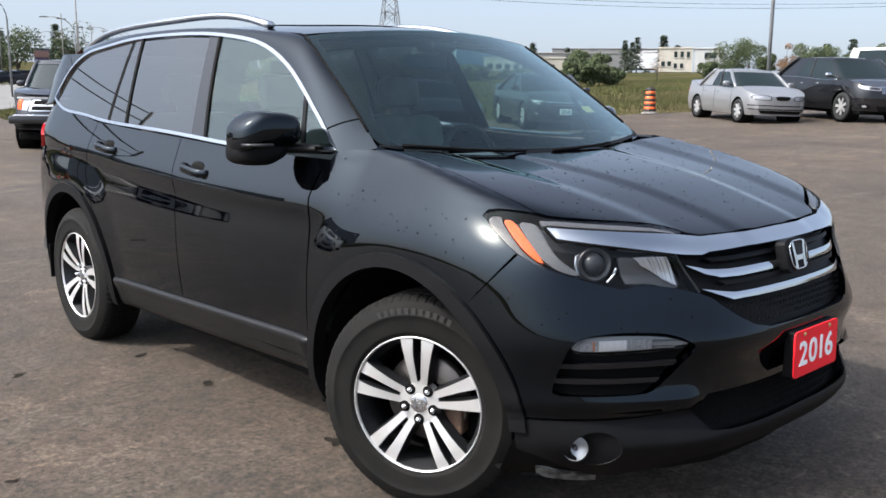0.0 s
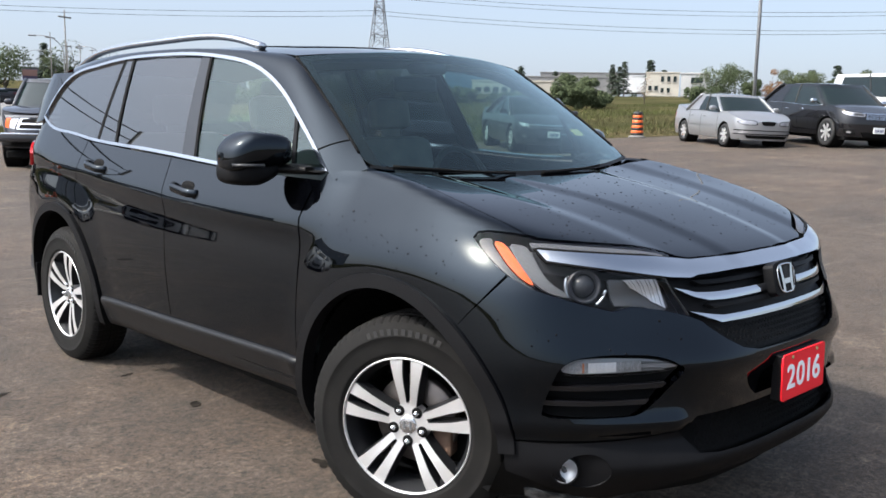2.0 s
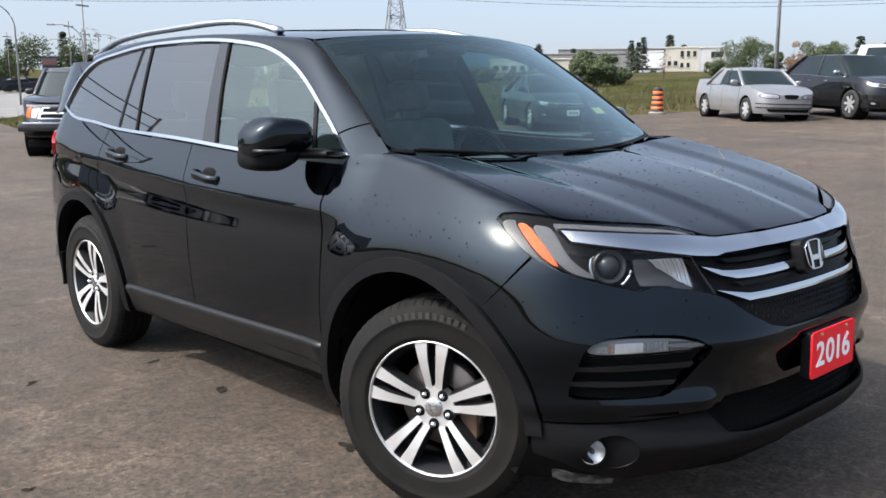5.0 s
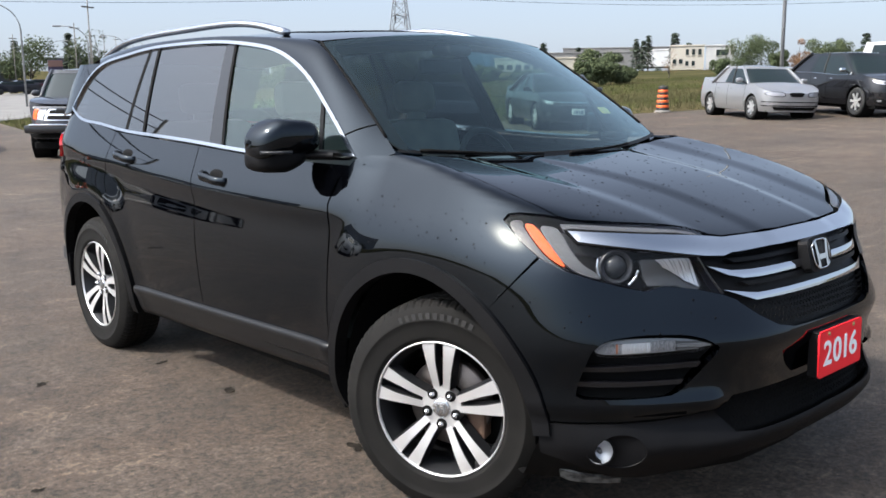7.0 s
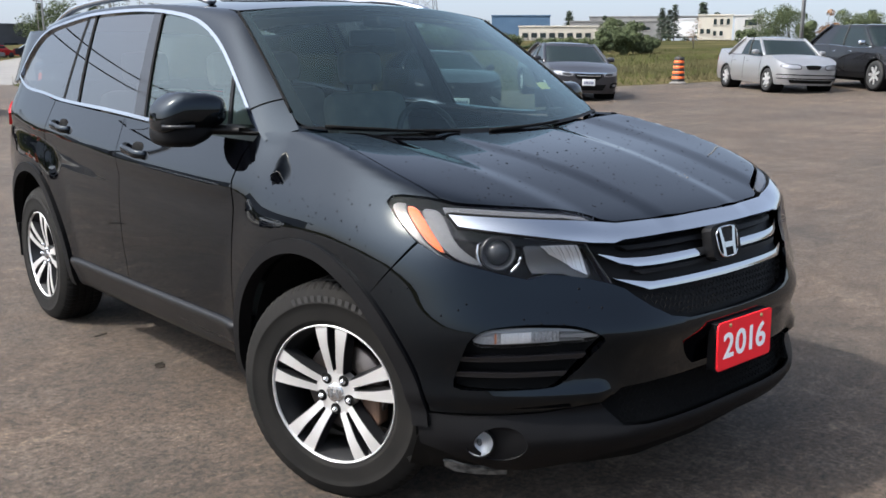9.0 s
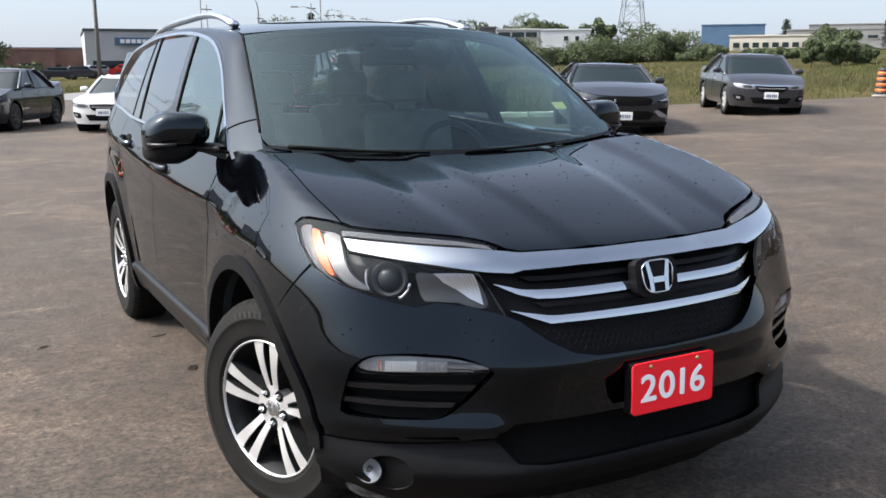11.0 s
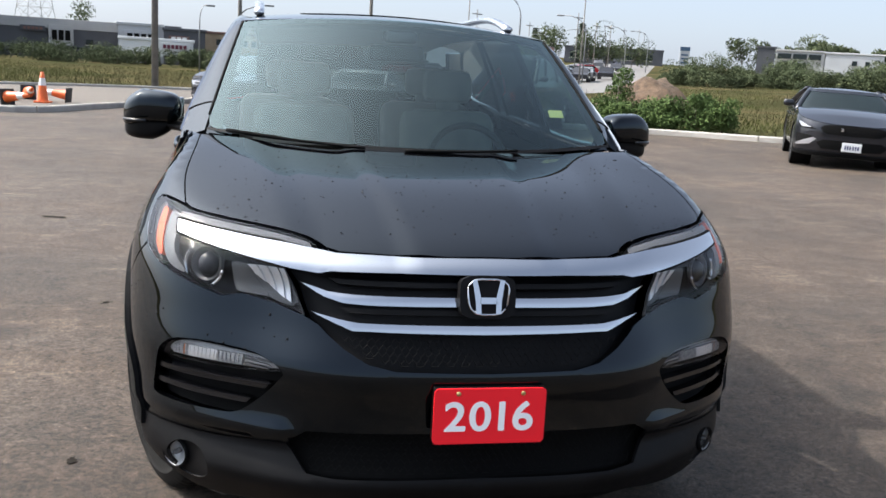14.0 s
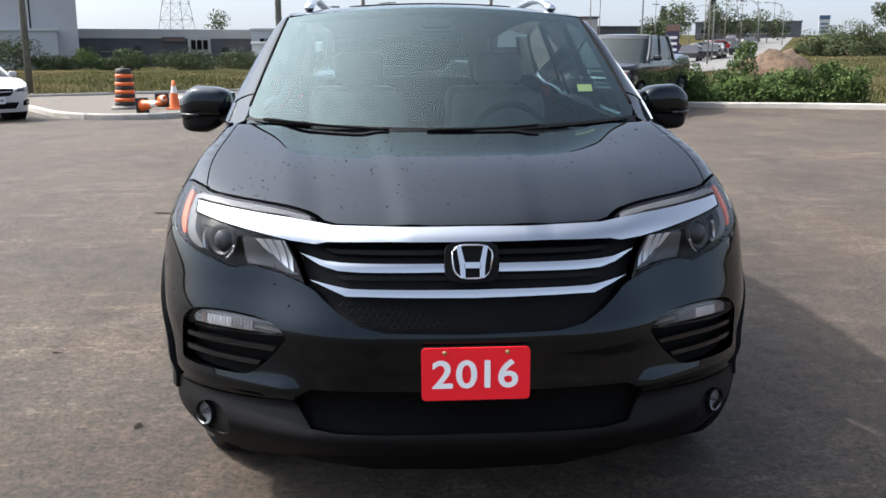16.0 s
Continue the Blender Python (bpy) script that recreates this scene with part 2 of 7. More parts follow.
def part(name, bm, mat, parent=None, label="", smooth=False):
    me = bpy.data.meshes.new(name)
    bmesh.ops.recalc_face_normals(bm, faces=bm.faces)
    bm.to_mesh(me)
    bm.free()
    me.materials.append(mat)
    me.polygons.foreach_set("use_smooth", [smooth] * len(me.polygons))
    if smooth:
        me.set_sharp_from_angle(angle=radians(38))
    ob = new(name, me)
    ob.parent = parent
    return tagged(ob, label)


def box(bm, cx, cy, cz, sx, sy, sz, bevel=0.0, turn=None, seg=2):
    m = Matrix.Translation((cx, cy, cz)) @ (turn or Matrix()) @ Matrix.Diagonal((sx, sy, sz, 1))
    vs = bmesh.ops.create_cube(bm, size=1, matrix=m)["verts"]
    if bevel:
        es = list({e for v in vs for e in v.link_edges})
        bmesh.ops.bevel(bm, geom=es, offset=bevel, segments=seg, profile=0.5, affect="EDGES")
    return bm


def tube(path, radius, sides=8, closed=False, flat=None):
    """A rod along a path; flat=(width, thickness) makes a strap. radius may be a list."""
    path = [Vector(p) for p in path]
    n, verts, faces = len(path), [], []
    for i, p in enumerate(path):
        a, b = (path[i - 1], path[(i + 1) % n]) if closed else (path[max(i - 1, 0)], path[min(i + 1, n - 1)])
        d = (b - a).normalized()
        u = d.cross(Vector((0, 0, 1)) if abs(d.z) < 0.9 else Vector((1, 0, 0))).normalized()
        w = u.cross(d)
        r = radius[i] if isinstance(radius, (list, tuple)) else radius
        for k in range(sides):
            c, s = math.cos(2 * math.pi * k / sides), math.sin(2 * math.pi * k / sides)
            verts.append(p + (u * c * flat[0] + w * s * flat[1] if flat else (u * c + w * s) * r))
    for i in range(n if closed else n - 1):
        j = (i + 1) % n
        for k in range(sides):
            q = (k + 1) % sides
            faces.append((i * sides + k, i * sides + q, j * sides + q, j * sides + k))
    if not closed:
        faces += [tuple(range(sides))[::-1], tuple((n - 1) * sides + k for k in range(sides))]
    return verts, faces


def join(*meshes):
    verts, faces = [], []
    for v, f in meshes:
        faces += [tuple(i + len(verts) for i in q) for q in f]
        verts += list(v)
    return verts, faces


def lathe(rings, sides=48, axis="x"):
    """A turned body from (radius, height) pairs."""
    verts, faces = [], []
    for r, h in rings:
        for k in range(sides):
            c, s = math.cos(2 * math.pi * k / sides) * r, math.sin(2 * math.pi * k / sides) * r
            verts.append({"x": (h, c, s), "y": (c, h, s), "z": (c, s, h)}[axis])
    for i in range(len(rings) - 1):
        for k in range(sides):
            q = (k + 1) % sides
            faces.append((i * sides + k, i * sides + q, (i + 1) * sides + q, (i + 1) * sides + k))
    return verts, faces


def flow(points, count=40):
    """A smooth curve through a few knots."""
    p = np.array(points, float)
    t = np.r_[0, np.cumsum(np.linalg.norm(np.diff(p, axis=0), axis=1))]
    s = np.linspace(0, t[-1], count)
    return np.stack([spline(t, p[:, k])(s) for k in range(p.shape[1])], 1)


def cut_corners(poly, rounds=2):
    p = np.array(poly, float)
    for _ in range(rounds):
        q = np.roll(p, -1, 0)
        p = np.stack([0.8 * p + 0.2 * q, 0.2 * p + 0.8 * q], 1).reshape(-1, 2)
    return p


def arc(cy, cz, r, a0, a1, n=24):
    return [(cy + r * math.cos(radians(a)), cz + r * math.sin(radians(a))) for a in np.linspace(a0, a1, n)]


def within(poly, pts):
    x, y = pts[:, 0], pts[:, 1]
    hit = np.zeros(len(pts), bool)
    for (ax, ay), (bx, by) in zip(poly, np.roll(poly, -1, 0)):
        hit ^= ((ay > y) != (by > y)) & (x < (bx - ax) * (y - ay) / (by - ay + 1e-12) + ax)
    return hit


def divide(poly, d):
    out = []
    for a, b in zip(poly, np.roll(poly, -1, 0)):
        k = max(1, int(np.ceil(np.linalg.norm(b - a) / d)))
        out += [a + (b - a) * i / k for i in range(k)]
    return np.array(out)


def sheet(outline, fn, holes=(), d=0.03, off=0.0, depth=0.014, both=False):
    """A trimmed, smoothly curved panel with an inward flange: the outline lies in the plane of fn's two coordinates."""
    loops = [divide(np.array(o, float), d) for o in (outline, *holes)]
    rim = np.concatenate(loops)
    lo, hi = loops[0].min(0), loops[0].max(0)
    gx, gy = np.meshgrid(np.arange(lo[0], hi[0], d), np.arange(lo[1], hi[1], d))
    grid = np.stack([gx.ravel(), gy.ravel()], 1)
    ok = within(loops[0], grid)
    for h in loops[1:]:
        ok &= ~within(h, grid)
    grid = grid[ok]
    if len(grid):
        near = np.full(len(grid), 9.0)
        for o in loops:
            for a, b in zip(o, np.roll(o, -1, 0)):
                t = np.clip(((grid - a) @ (b - a)) / ((b - a) @ (b - a) + 1e-12), 0, 1)
                near = np.minimum(near, ((grid - a - t[:, None] * (b - a)) ** 2).sum(1))
        grid = grid[near > (0.5 * d) ** 2]
    pts = np.concatenate([rim, grid]) if len(grid) else rim
    edges, at = [], 0
    for o in loops:
        edges += [(at + i, at + (i + 1) % len(o)) for i in range(len(o))]
        at += len(o)
    v2, _, tris, *_ = geometry.delaunay_2d_cdt([Vector(p) for p in pts], edges, [], 0, 1e-6)
    v2 = np.array([tuple(v) for v in v2])
    tris = np.array([t for t in tris], int)
    mid = v2[tris].mean(1)
    ok = within(loops[0], mid)
    for h in loops[1:]:
        ok &= ~within(h, mid)
    tris = tris[ok]
    e = 2e-3
    p = fn(v2[:, 0], v2[:, 1])
    n = np.cross(fn(v2[:, 0] + e, v2[:, 1]) - fn(v2[:, 0] - e, v2[:, 1]), fn(v2[:, 0], v2[:, 1] + e) - fn(v2[:, 0], v2[:, 1] - e))
    n /= np.linalg.norm(n, axis=1)[:, None] + 1e-12
    c = np.stack([0 * p[:, 0], np.clip(p[:, 1], 0.2, 3.0), 0 * p[:, 0] + 0.7], 1)
    n *= np.where(((p - c) * n).sum(1) < 0, -1, 1)[:, None]
    p = p + off * n
    turn = (np.cross(p[tris[:, 1]] - p[tris[:, 0]], p[tris[:, 2]] - p[tris[:, 0]]) * n[tris].mean(1)).sum(1) < 0
    tris[turn] = tris[turn][:, ::-1]
    seen = {}
    for a, b, cc in tris:
        for q in ((a, b), (b, cc), (cc, a)):
            seen[q] = True
    verts, faces, norms = list(p), [tuple(t) for t in tris], [n[i] for t in tris for i in t]
    if depth:
        for a, b in [q for q in seen if (q[1], q[0]) not in seen]:
            k = len(verts)
            verts += [p[b], p[a], p[a] - depth * n[a], p[b] - depth * n[b]]
            faces.append((k, k + 1, k + 2, k + 3))
            side = np.cross(p[b] - p[a], n[a])
            norms += [side / (np.linalg.norm(side) + 1e-12)] * 4
    verts = np.array(verts)
    if both:
        k, flip = len(verts), np.array([-1, 1, 1])
        extra = [tuple(i + k for i in f[::-1]) for f in faces]
        at = 0
        more = []
        for f in faces:
            more += [x * flip for x in norms[at:at + len(f)][::-1]]
            at += len(f)
        verts, faces, norms = np.concatenate([verts, verts * flip]), faces + extra, norms + more
    return verts, faces, norms


def mirrored(verts, faces, norms):
    flip, at, more = np.array([-1, 1, 1]), 0, []
    for f in faces:
        more += [x * flip for x in norms[at:at + len(f)][::-1]]
        at += len(f)
    return verts * flip, [f[::-1] for f in faces], more


def panels(name, mat, parent, data, label=""):
    """The panel on the right-hand side of the car and its mirror image on the other."""
    a = raw(name, data[0], data[1], mat, parent, label, True, data[2])
    v, f, n = mirrored(*data)
    b = raw(name, v, f, mat, parent, label, True, n)
    return a, b


def mirror_raw(name, verts, faces, mat, parent, label="", smooth=True):
    a = raw(name, verts, faces, mat, parent, label, smooth)
    b = raw(name, [(-v[0], v[1], v[2]) for v in verts], [tuple(f)[::-1] for f in faces], mat, parent, label, smooth)
    return a, b


# ---- the black SUV ----
MID = -0.97 * math.pi / 2


def side_pt(y, z):
    return np.stack([-side_x(y, z), y, z], -1)


def hood_pt(x, y):
    x, y = np.asarray(x, float), np.asarray(y, float)
    lo, hi = np.full(x.shape, 0.80), np.full(x.shape, 1.35)
    for _ in range(40):
        mid = (lo + hi) / 2
        inside = body_f(x, y, mid) < 0
        lo, hi = np.where(inside, mid, lo), np.where(inside, hi, mid)
    return np.stack([x, y, lo], -1)


def fan(y, q):
    """The shell at y along it, on a ray from its core that rises by the angle q / 0.9."""
    y, q = np.asarray(y, float), np.asarray(q, float) / 0.9
    lo, hi = np.full(y.shape, 0.2), np.full(y.shape, 1.4)
    for _ in range(40):
        mid = (lo + hi) / 2
        inside = body_f(-np.cos(q) * mid, y, 0.75 + np.sin(q) * mid) < 0
        lo, hi = np.where(inside, mid, lo), np.where(inside, hi, mid)
    return np.stack([-np.cos(q) * lo, y, 0.75 + np.sin(q) * lo], -1)


def to_fan(p):
    p = np.asarray(p)
    return np.stack([p[:, 1], 0.9 * np.arctan2(p[:, 2] - 0.75, -p[:, 0])], 1)


suv = thing("suv", "glossy black mid-size SUV with water drops and chrome grille", "car")

lamp_top = np.array([(-0.47, 1.066), (-0.51, 1.058), (-0.557, 1.054), (-0.655, 1.047), (-0.752, 1.040), (-0.858, 1.030), (-0.92, 1.020), (-0.965, 1.010), (-1.0, 1.0), (-1.05, 0.9925), (-1.25, 0.990), (-1.4, 0.990), (MID, 0.991)])
hood_front = wrap(lamp_top[:, 0], lamp_top[:, 1])[:, :2]
hood_line = flow([(-0.807, 0.215), (-0.815, 0.0), (-0.826, -0.25), tuple(hood_front[0])], 16)
half = np.concatenate([hood_line, hood_front[1:-1]])
full = np.concatenate([half, [hood_front[-1]], (half * (-1, 1))[::-1], [(0.4, 0.215), (0.0, 0.20), (-0.4, 0.215)]])
inset = full.copy()
inset[:, 0] *= 0.995
v, f, n = sheet(inset, hood_pt, d=0.025, depth=0.02)
raw("hood", v, f, PAINT, suv, "black hood with raised creases", True, n)

line3 = to_fan(hood_pt(hood_line[:, 0], hood_line[:, 1]))
ARCH_F, ARCH_R = (0.03, 0.375), (2.84, 0.37)
rest = [(0.30, 1.215), (0.40, 1.212), (0.475, 1.195), (0.525, 1.13), (0.55, 1.03), (0.535, 0.93), (0.545, 0.62), (0.545, 0.45)]
rest += arc(*ARCH_F, 0.49, 8, 128) + [(-0.275 - 0.163 * k / 8, 0.764 + 0.193 * k / 8) for k in range(1, 8)] + [(-0.438, 0.957), (-0.387, 0.993), (-0.336, 1.031), (-0.306, 1.053), (-0.317, 1.070), (-0.351, 1.075), (-0.43, 1.071)]
rest = np.array(rest)
fender = np.concatenate([line3[::-1], to_fan(wrap(rest[:, 0], rest[:, 1]))])
panels("fender", PAINT, suv, sheet(fender, fan, d=0.02))
low = 0.40
front_door = [(0.536, 1.12), (0.558, 1.03), (0.543, 0.93), (0.551, 0.62), (0.551, low)] + [(1.563, low), (1.588, 0.945), (1.614, 1.056), (1.63, 1.196)] + [(1.2, 1.176), (0.80, 1.172), (0.50, 1.172)]
panels("front_door", PAINT, suv, sheet(front_door, side_pt, d=0.03))
rear_door = [(1.636, 1.196), (1.62, 1.056), (1.594, 0.945), (1.569, low), (2.30, low)] + arc(*ARCH_R, 0.545, 176, 130, 10) + [(2.60, 0.98), (2.575, 1.11), (2.548, 1.234), (2.1, 1.214)]
panels("rear_door", PAINT, suv, sheet(rear_door, side_pt, d=0.03))
quarter = [(2.556, 1.234), (2.582, 1.11), (2.607, 0.98)] + arc(*ARCH_R, 0.54, 130, 112, 5) + arc(*ARCH_R, 0.49, 118, 0, 24) + [(3.40, 0.42), (3.85, 0.45), (3.90, 0.9), (3.80, 1.3), (3.30, 1.33), (3.0, 1.287)]
panels("quarter_panel", PAINT, suv, sheet(quarter, wrap, d=0.03))

# front bumper: painted skin, matt lower lip
lamp_low = [(-0.446, 0.953), (-0.518, 0.921), (-0.596, 0.897), (-0.675, 0.874), (-0.75, 0.855), (-0.804, 0.867), (-0.907, 0.853), (-1.002, 0.831)]
grille_low = [(-1.044, 0.815), (-1.072, 0.795), (-1.125, 0.762), (-1.195, 0.728), (-1.27, 0.713), (MID, 0.708)]
skin = [tuple(p) for p in arc(*ARCH_F, 0.49, 128, 168, 8)][::-1]
skin = [(-0.47, 0.465)] + skin + lamp_low + grille_low + [(MID, 0.528), (-1.2, 0.527), (-1.03, 0.524), (-1.0, 0.505), (-0.985, 0.487), (-0.97, 0.482), (-0.8, 0.472), (-0.62, 0.470)]
vent = [(-0.585, 0.655), (-0.600, 0.695), (-0.64, 0.727), (-0.73, 0.736), (-0.87, 0.727), (-0.93, 0.711), (-0.976, 0.684), (-0.95, 0.652), (-0.90, 0.60), (-0.85, 0.558), (-0.815, 0.546), (-0.66, 0.544), (-0.558, 0.545), (-0.560, 0.58)]
vent_hole = cut_corners(vent, 1)
v, f, n = sheet(skin, wrap, [vent_hole], d=0.022, depth=0.025, both=True)
raw("front_bumper", v, f, PAINT, suv, "", True, n)
lip = [(-0.47, 0.458), (-0.62, 0.463), (-0.8, 0.466), (-0.97, 0.479), (-1.0, 0.45), (-1.04, 0.412), (-1.12, 0.405), (MID, 0.408), (MID, 0.338), (-1.2, 0.334), (-1.0, 0.315), (-0.9, 0.29), (-0.76, 0.272), (-0.67, 0.278), (-0.60, 0.310), (-0.52, 0.345), (-0.46, 0.36), (-0.455, 0.41)]
pocket = [(-0.685 + 0.072 * math.cos(radians(a)), 0.376 + 0.056 * math.sin(radians(a))) for a in range(0, 360, 12)]
v, f, n = sheet(lip, wrap, [pocket], d=0.025, depth=0.012, both=True)
raw("bumper_lip", v, f, PLASTIC, suv, "matt black plastic lower lip", True, n)
shell = [(MID, 0.30), (MID, 0.93), (-0.95, 0.93), (-0.45, 1.0), (0.45, 1.10), (3.8, 1.2), (3.8, 0.42)] + arc(*ARCH_R, 0.50, 0, 180, 16) + [(2.2, 0.36), (0.6, 0.36)] + arc(*ARCH_F, 0.50, 0, 180, 16) + [(-0.48, 0.30)]
v, f, n = sheet(shell, wrap, [[(-0.685 + (p[0] + 0.685) * 1.05, 0.376 + (p[1] - 0.376) * 1.05) for p in pocket]], d=0.06, off=-0.045, depth=0.0, both=True)
raw("inner_shell", v, f, DARK, suv, "", True, n)

# matt cladding round the arches and along the sill
for cy, cz, a0, a1 in ((*ARCH_F, -14, 175), (*ARCH_R, -8, 188)):
    ring = arc(cy, cz, 0.522, a0, a1, 40) + arc(cy, cz, 0.474, a1, a0, 40)
    panels("arch_cladding", PLASTIC, suv, sheet(ring, wrap, d=0.02, off=0.012, depth=0.05))
ys_s = np.concatenate([[0.545], np.linspace(0.56, 2.29, 34), [2.31]])
mid_s = 0.490 - 0.028 * (ys_s - 0.55)
edge = side_pt(ys_s, mid_s)
sill_rows = [(0.012, 0.010), (-0.004, 0.011), (-0.013, 0.007), (-0.018, -0.002), (-0.018, -0.012), (-0.012, -0.028), (-0.002, -0.050), (0.010, -0.085), (0.020, -0.115), (0.035, -0.138), (0.065, -0.150), (0.16, -0.158)]
ends = np.where((ys_s < 0.55) | (ys_s > 2.30), 0.012, 0.0)
v = np.concatenate([edge + np.stack([dx + ends, 0 * ys_s, 0 * ys_s + dz], -1) for dx, dz in sill_rows])
m = len(ys_s)
f = [(i * m + j, (i + 1) * m + j, (i + 1) * m + j + 1, i * m + j + 1) for i in range(len(sill_rows) - 1) for j in range(m - 1)]
mirror_raw("sill_cladding", v, f, mottled("satin_sill_plastic", [(0.3, (0.006, 0.006, 0.0065)), (0.7, (0.010, 0.010, 0.0105))], 6.0, 0.38, 0.0004, 900.0, spec=0.24), suv, "satin black sill moulding")
# dark underside from the lip back to the sill
pan_s = np.array([-0.455, -0.52, -0.60, -0.67, -0.76, -0.9, -1.0, -1.2, MID])
pan_a = wrap(pan_s, np.array([0.40, 0.355, 0.32, 0.285, 0.278, 0.296, 0.32, 0.34, 0.343]))
pan_b = np.stack([pan_a[:, 0] * 0.93, np.minimum(pan_a[:, 1] + 0.12, -0.34), np.full(9, 0.235)], -1)
pan_c = np.stack([pan_a[:, 0] * 0.90, np.full(9, -0.30), np.full(9, 0.225)], -1)
half_pan = np.concatenate([pan_a * (0.985, 0.985, 1), pan_b, pan_c])
v = np.concatenate([half_pan, half_pan * (-1, 1, 1)])
f = [(k + i * 9 + j, k + i * 9 + j + 1, k + i * 9 + j + 10, k + i * 9 + j + 9) for k in (0, 27) for i in range(2) for j in range(8)]
raw("under_tray", v, f, DARK, suv, "black plastic tray under the bumper")
guard = [(-0.50, 0.258), (-0.53, 0.257), (-0.62, 0.238), (-0.70, 0.228), (-0.70, 0.205), (-0.60, 0.205), (-0.53, 0.210), (-0.50, 0.225)]
panels("air_deflector", mottled("scuffed_rubber", [(0.40, (0.02, 0.02, 0.02)), (0.6, (0.12, 0.12, 0.115))], 30.0, 0.8), suv, sheet(guard, wrap, d=0.02, off=-0.03, depth=0.008), "scuffed rubber air deflector")


# cabin: windscreen, roof, pillars, side windows
def screen_pt(a, v):
    a, v = np.asarray(a, float), np.asarray(v, float)
    low = np.stack([0.798 * a, 0.14 + 0.205 * a**2, 1.185 + 0.034 * a**2], -1)
    top = np.stack([0.674 * a, 0.865 + 0.10 * a**2, 1.684 - 0.046 * a**2], -1)
    k = (4 * v * (1 - v))[..., None]
    return low + (top - low) * v[..., None] + k * np.array([0, -0.012, 0.018]) * (1 - 0.5 * a[..., None] ** 2)


roof_w = spline([0.86, 1.5, 2.3, 3.0, 3.6], [0.672, 0.655, 0.648, 0.632, 0.60])
roof_z = spline([0.80, 0.98, 1.5, 2.3, 3.0, 3.6], [1.670, 1.692, 1.730, 1.742, 1.718, 1.655])


def roof_pt(a, y):
    a, y = np.asarray(a, float), np.asarray(y, float)
    return np.stack([a * roof_w(y), y, roof_z(y) - 0.046 * a**2], -1)


edge = [(a, 0.01) for a in np.linspace(-0.91, 0.91, 19)] + [(0.95, 0.018), (0.98, 0.04), (0.995, 0.075)] + [(1, v) for v in np.linspace(0.12, 0.97, 12)] + [(a, 1.0) for a in np.linspace(1, -1, 21)] + [(-1, v) for v in np.linspace(0.97, 0.12, 12)] + [(-0.995, 0.075), (-0.98, 0.04), (-0.95, 0.018)]
corner_patch = [(-1.0, -0.01), (-0.88, -0.01), (-0.88, 0.03), (-0.96, 0.10), (-1.0, 0.16)]
inner = [(a, 0.022) for a in np.linspace(-0.93, 0.93, 15)] + [(0.945, 0.5), (0.945, 0.95)] + [(a, 0.955) for a in np.linspace(0.93, -0.93, 15)] + [(-0.945, 0.95), (-0.945, 0.5)]
v, f, n = sheet(edge, screen_pt, d=0.06, depth=0.0)
pane = raw("windscreen", v, f, WINDSCREEN, suv, "large clear windscreen reflecting the sky", True, n)
pane.visible_shadow = False
v, f, n = sheet(edge, screen_pt, [inner], d=0.05, off=-0.004, depth=0.0)
raw("windscreen_border", v, f, DARK, suv, "", True, n)
panels("scuttle_corner", PAINT, suv, sheet(corner_patch, screen_pt, d=0.05, off=-0.010, depth=0.0))
front = [(a, 0.872 + 0.10 * a * a) for a in np.linspace(-1, 1, 17)]
roof_out = front + [(1, y) for y in np.linspace(1.1, 3.5, 14)] + [(a, 3.6 - 0.1 * a * a) for a in np.linspace(1, -1, 9)] + [(-1, y) for y in np.linspace(3.5, 1.1, 14)]
v, f, n = sheet(roof_out, roof_pt, d=0.06, depth=0.012)
raw("roof", v, f, PAINT, suv, "", True, n)
sunroof = cut_corners([(-0.62, 1.22), (0.62, 1.22), (0.62, 1.78), (-0.62, 1.78)], 2)
v, f, n = sheet(sunroof, roof_pt, d=0.06, off=0.004, depth=0.01)
raw("sunroof", v, f, material("sunroof_glass", (0.004, 0.005, 0.005), 0.03), suv, "closed dark glass sunroof", True, n)

upper = [(0.466, 1.205), (0.564, 1.285), (0.703, 1.38), (0.878, 1.489), (1.05, 1.568), (1.212, 1.617), (1.412, 1.648), (1.70, 1.672), (2.11, 1.678), (2.52, 1.662), (2.79, 1.632), (3.02, 1.588), (3.12, 1.53), (3.20, 1.43), (3.245, 1.345)]
lower = [(3.14, 1.302), (2.793, 1.262), (2.551, 1.241), (2.08, 1.220), (1.619, 1.203), (1.264, 1.186), (0.85, 1.182)]
upper_f, lower_f = flow(upper, 60), flow([upper[-1]] + lower + [upper[0]], 40)
surround = np.concatenate([upper_f, lower_f[1:-1]])


def shrink(poly, d):
    p = np.array(poly)
    t = np.roll(p, -2, 0) - np.roll(p, 2, 0)
    t /= np.linalg.norm(t, axis=1)[:, None]
    nrm = np.stack([t[:, 1], -t[:, 0]], 1)
    if within(p, (p + nrm * 0.003)).mean() < 0.5:
        nrm = -nrm
    return p + nrm * d


panels("window_trim", CHROME, suv, sheet(surround, side_pt, [shrink(surround, 0.0145)], d=0.03, off=0.010, depth=0.02), "bright chrome window surround")
opening = shrink(surround, 0.012)


def clip(poly, y0, z0, y1, z1, keep):
    """The part of the outline before (keep < 0) or behind a slanting line."""
    side_of = lambda p: ((p[0] - y0) - (y1 - y0) * (p[1] - z0) / (z1 - z0)) * keep  # noqa: E731
    out = []
    for a, b in zip(poly, np.roll(poly, -1, 0)):
        sa, sb = side_of(a), side_of(b)
        if sa >= 0:
            out.append(a)
        if (sa >= 0) != (sb >= 0):
            out.append(a + (b - a) * sa / (sa - sb))
    return np.array(out)


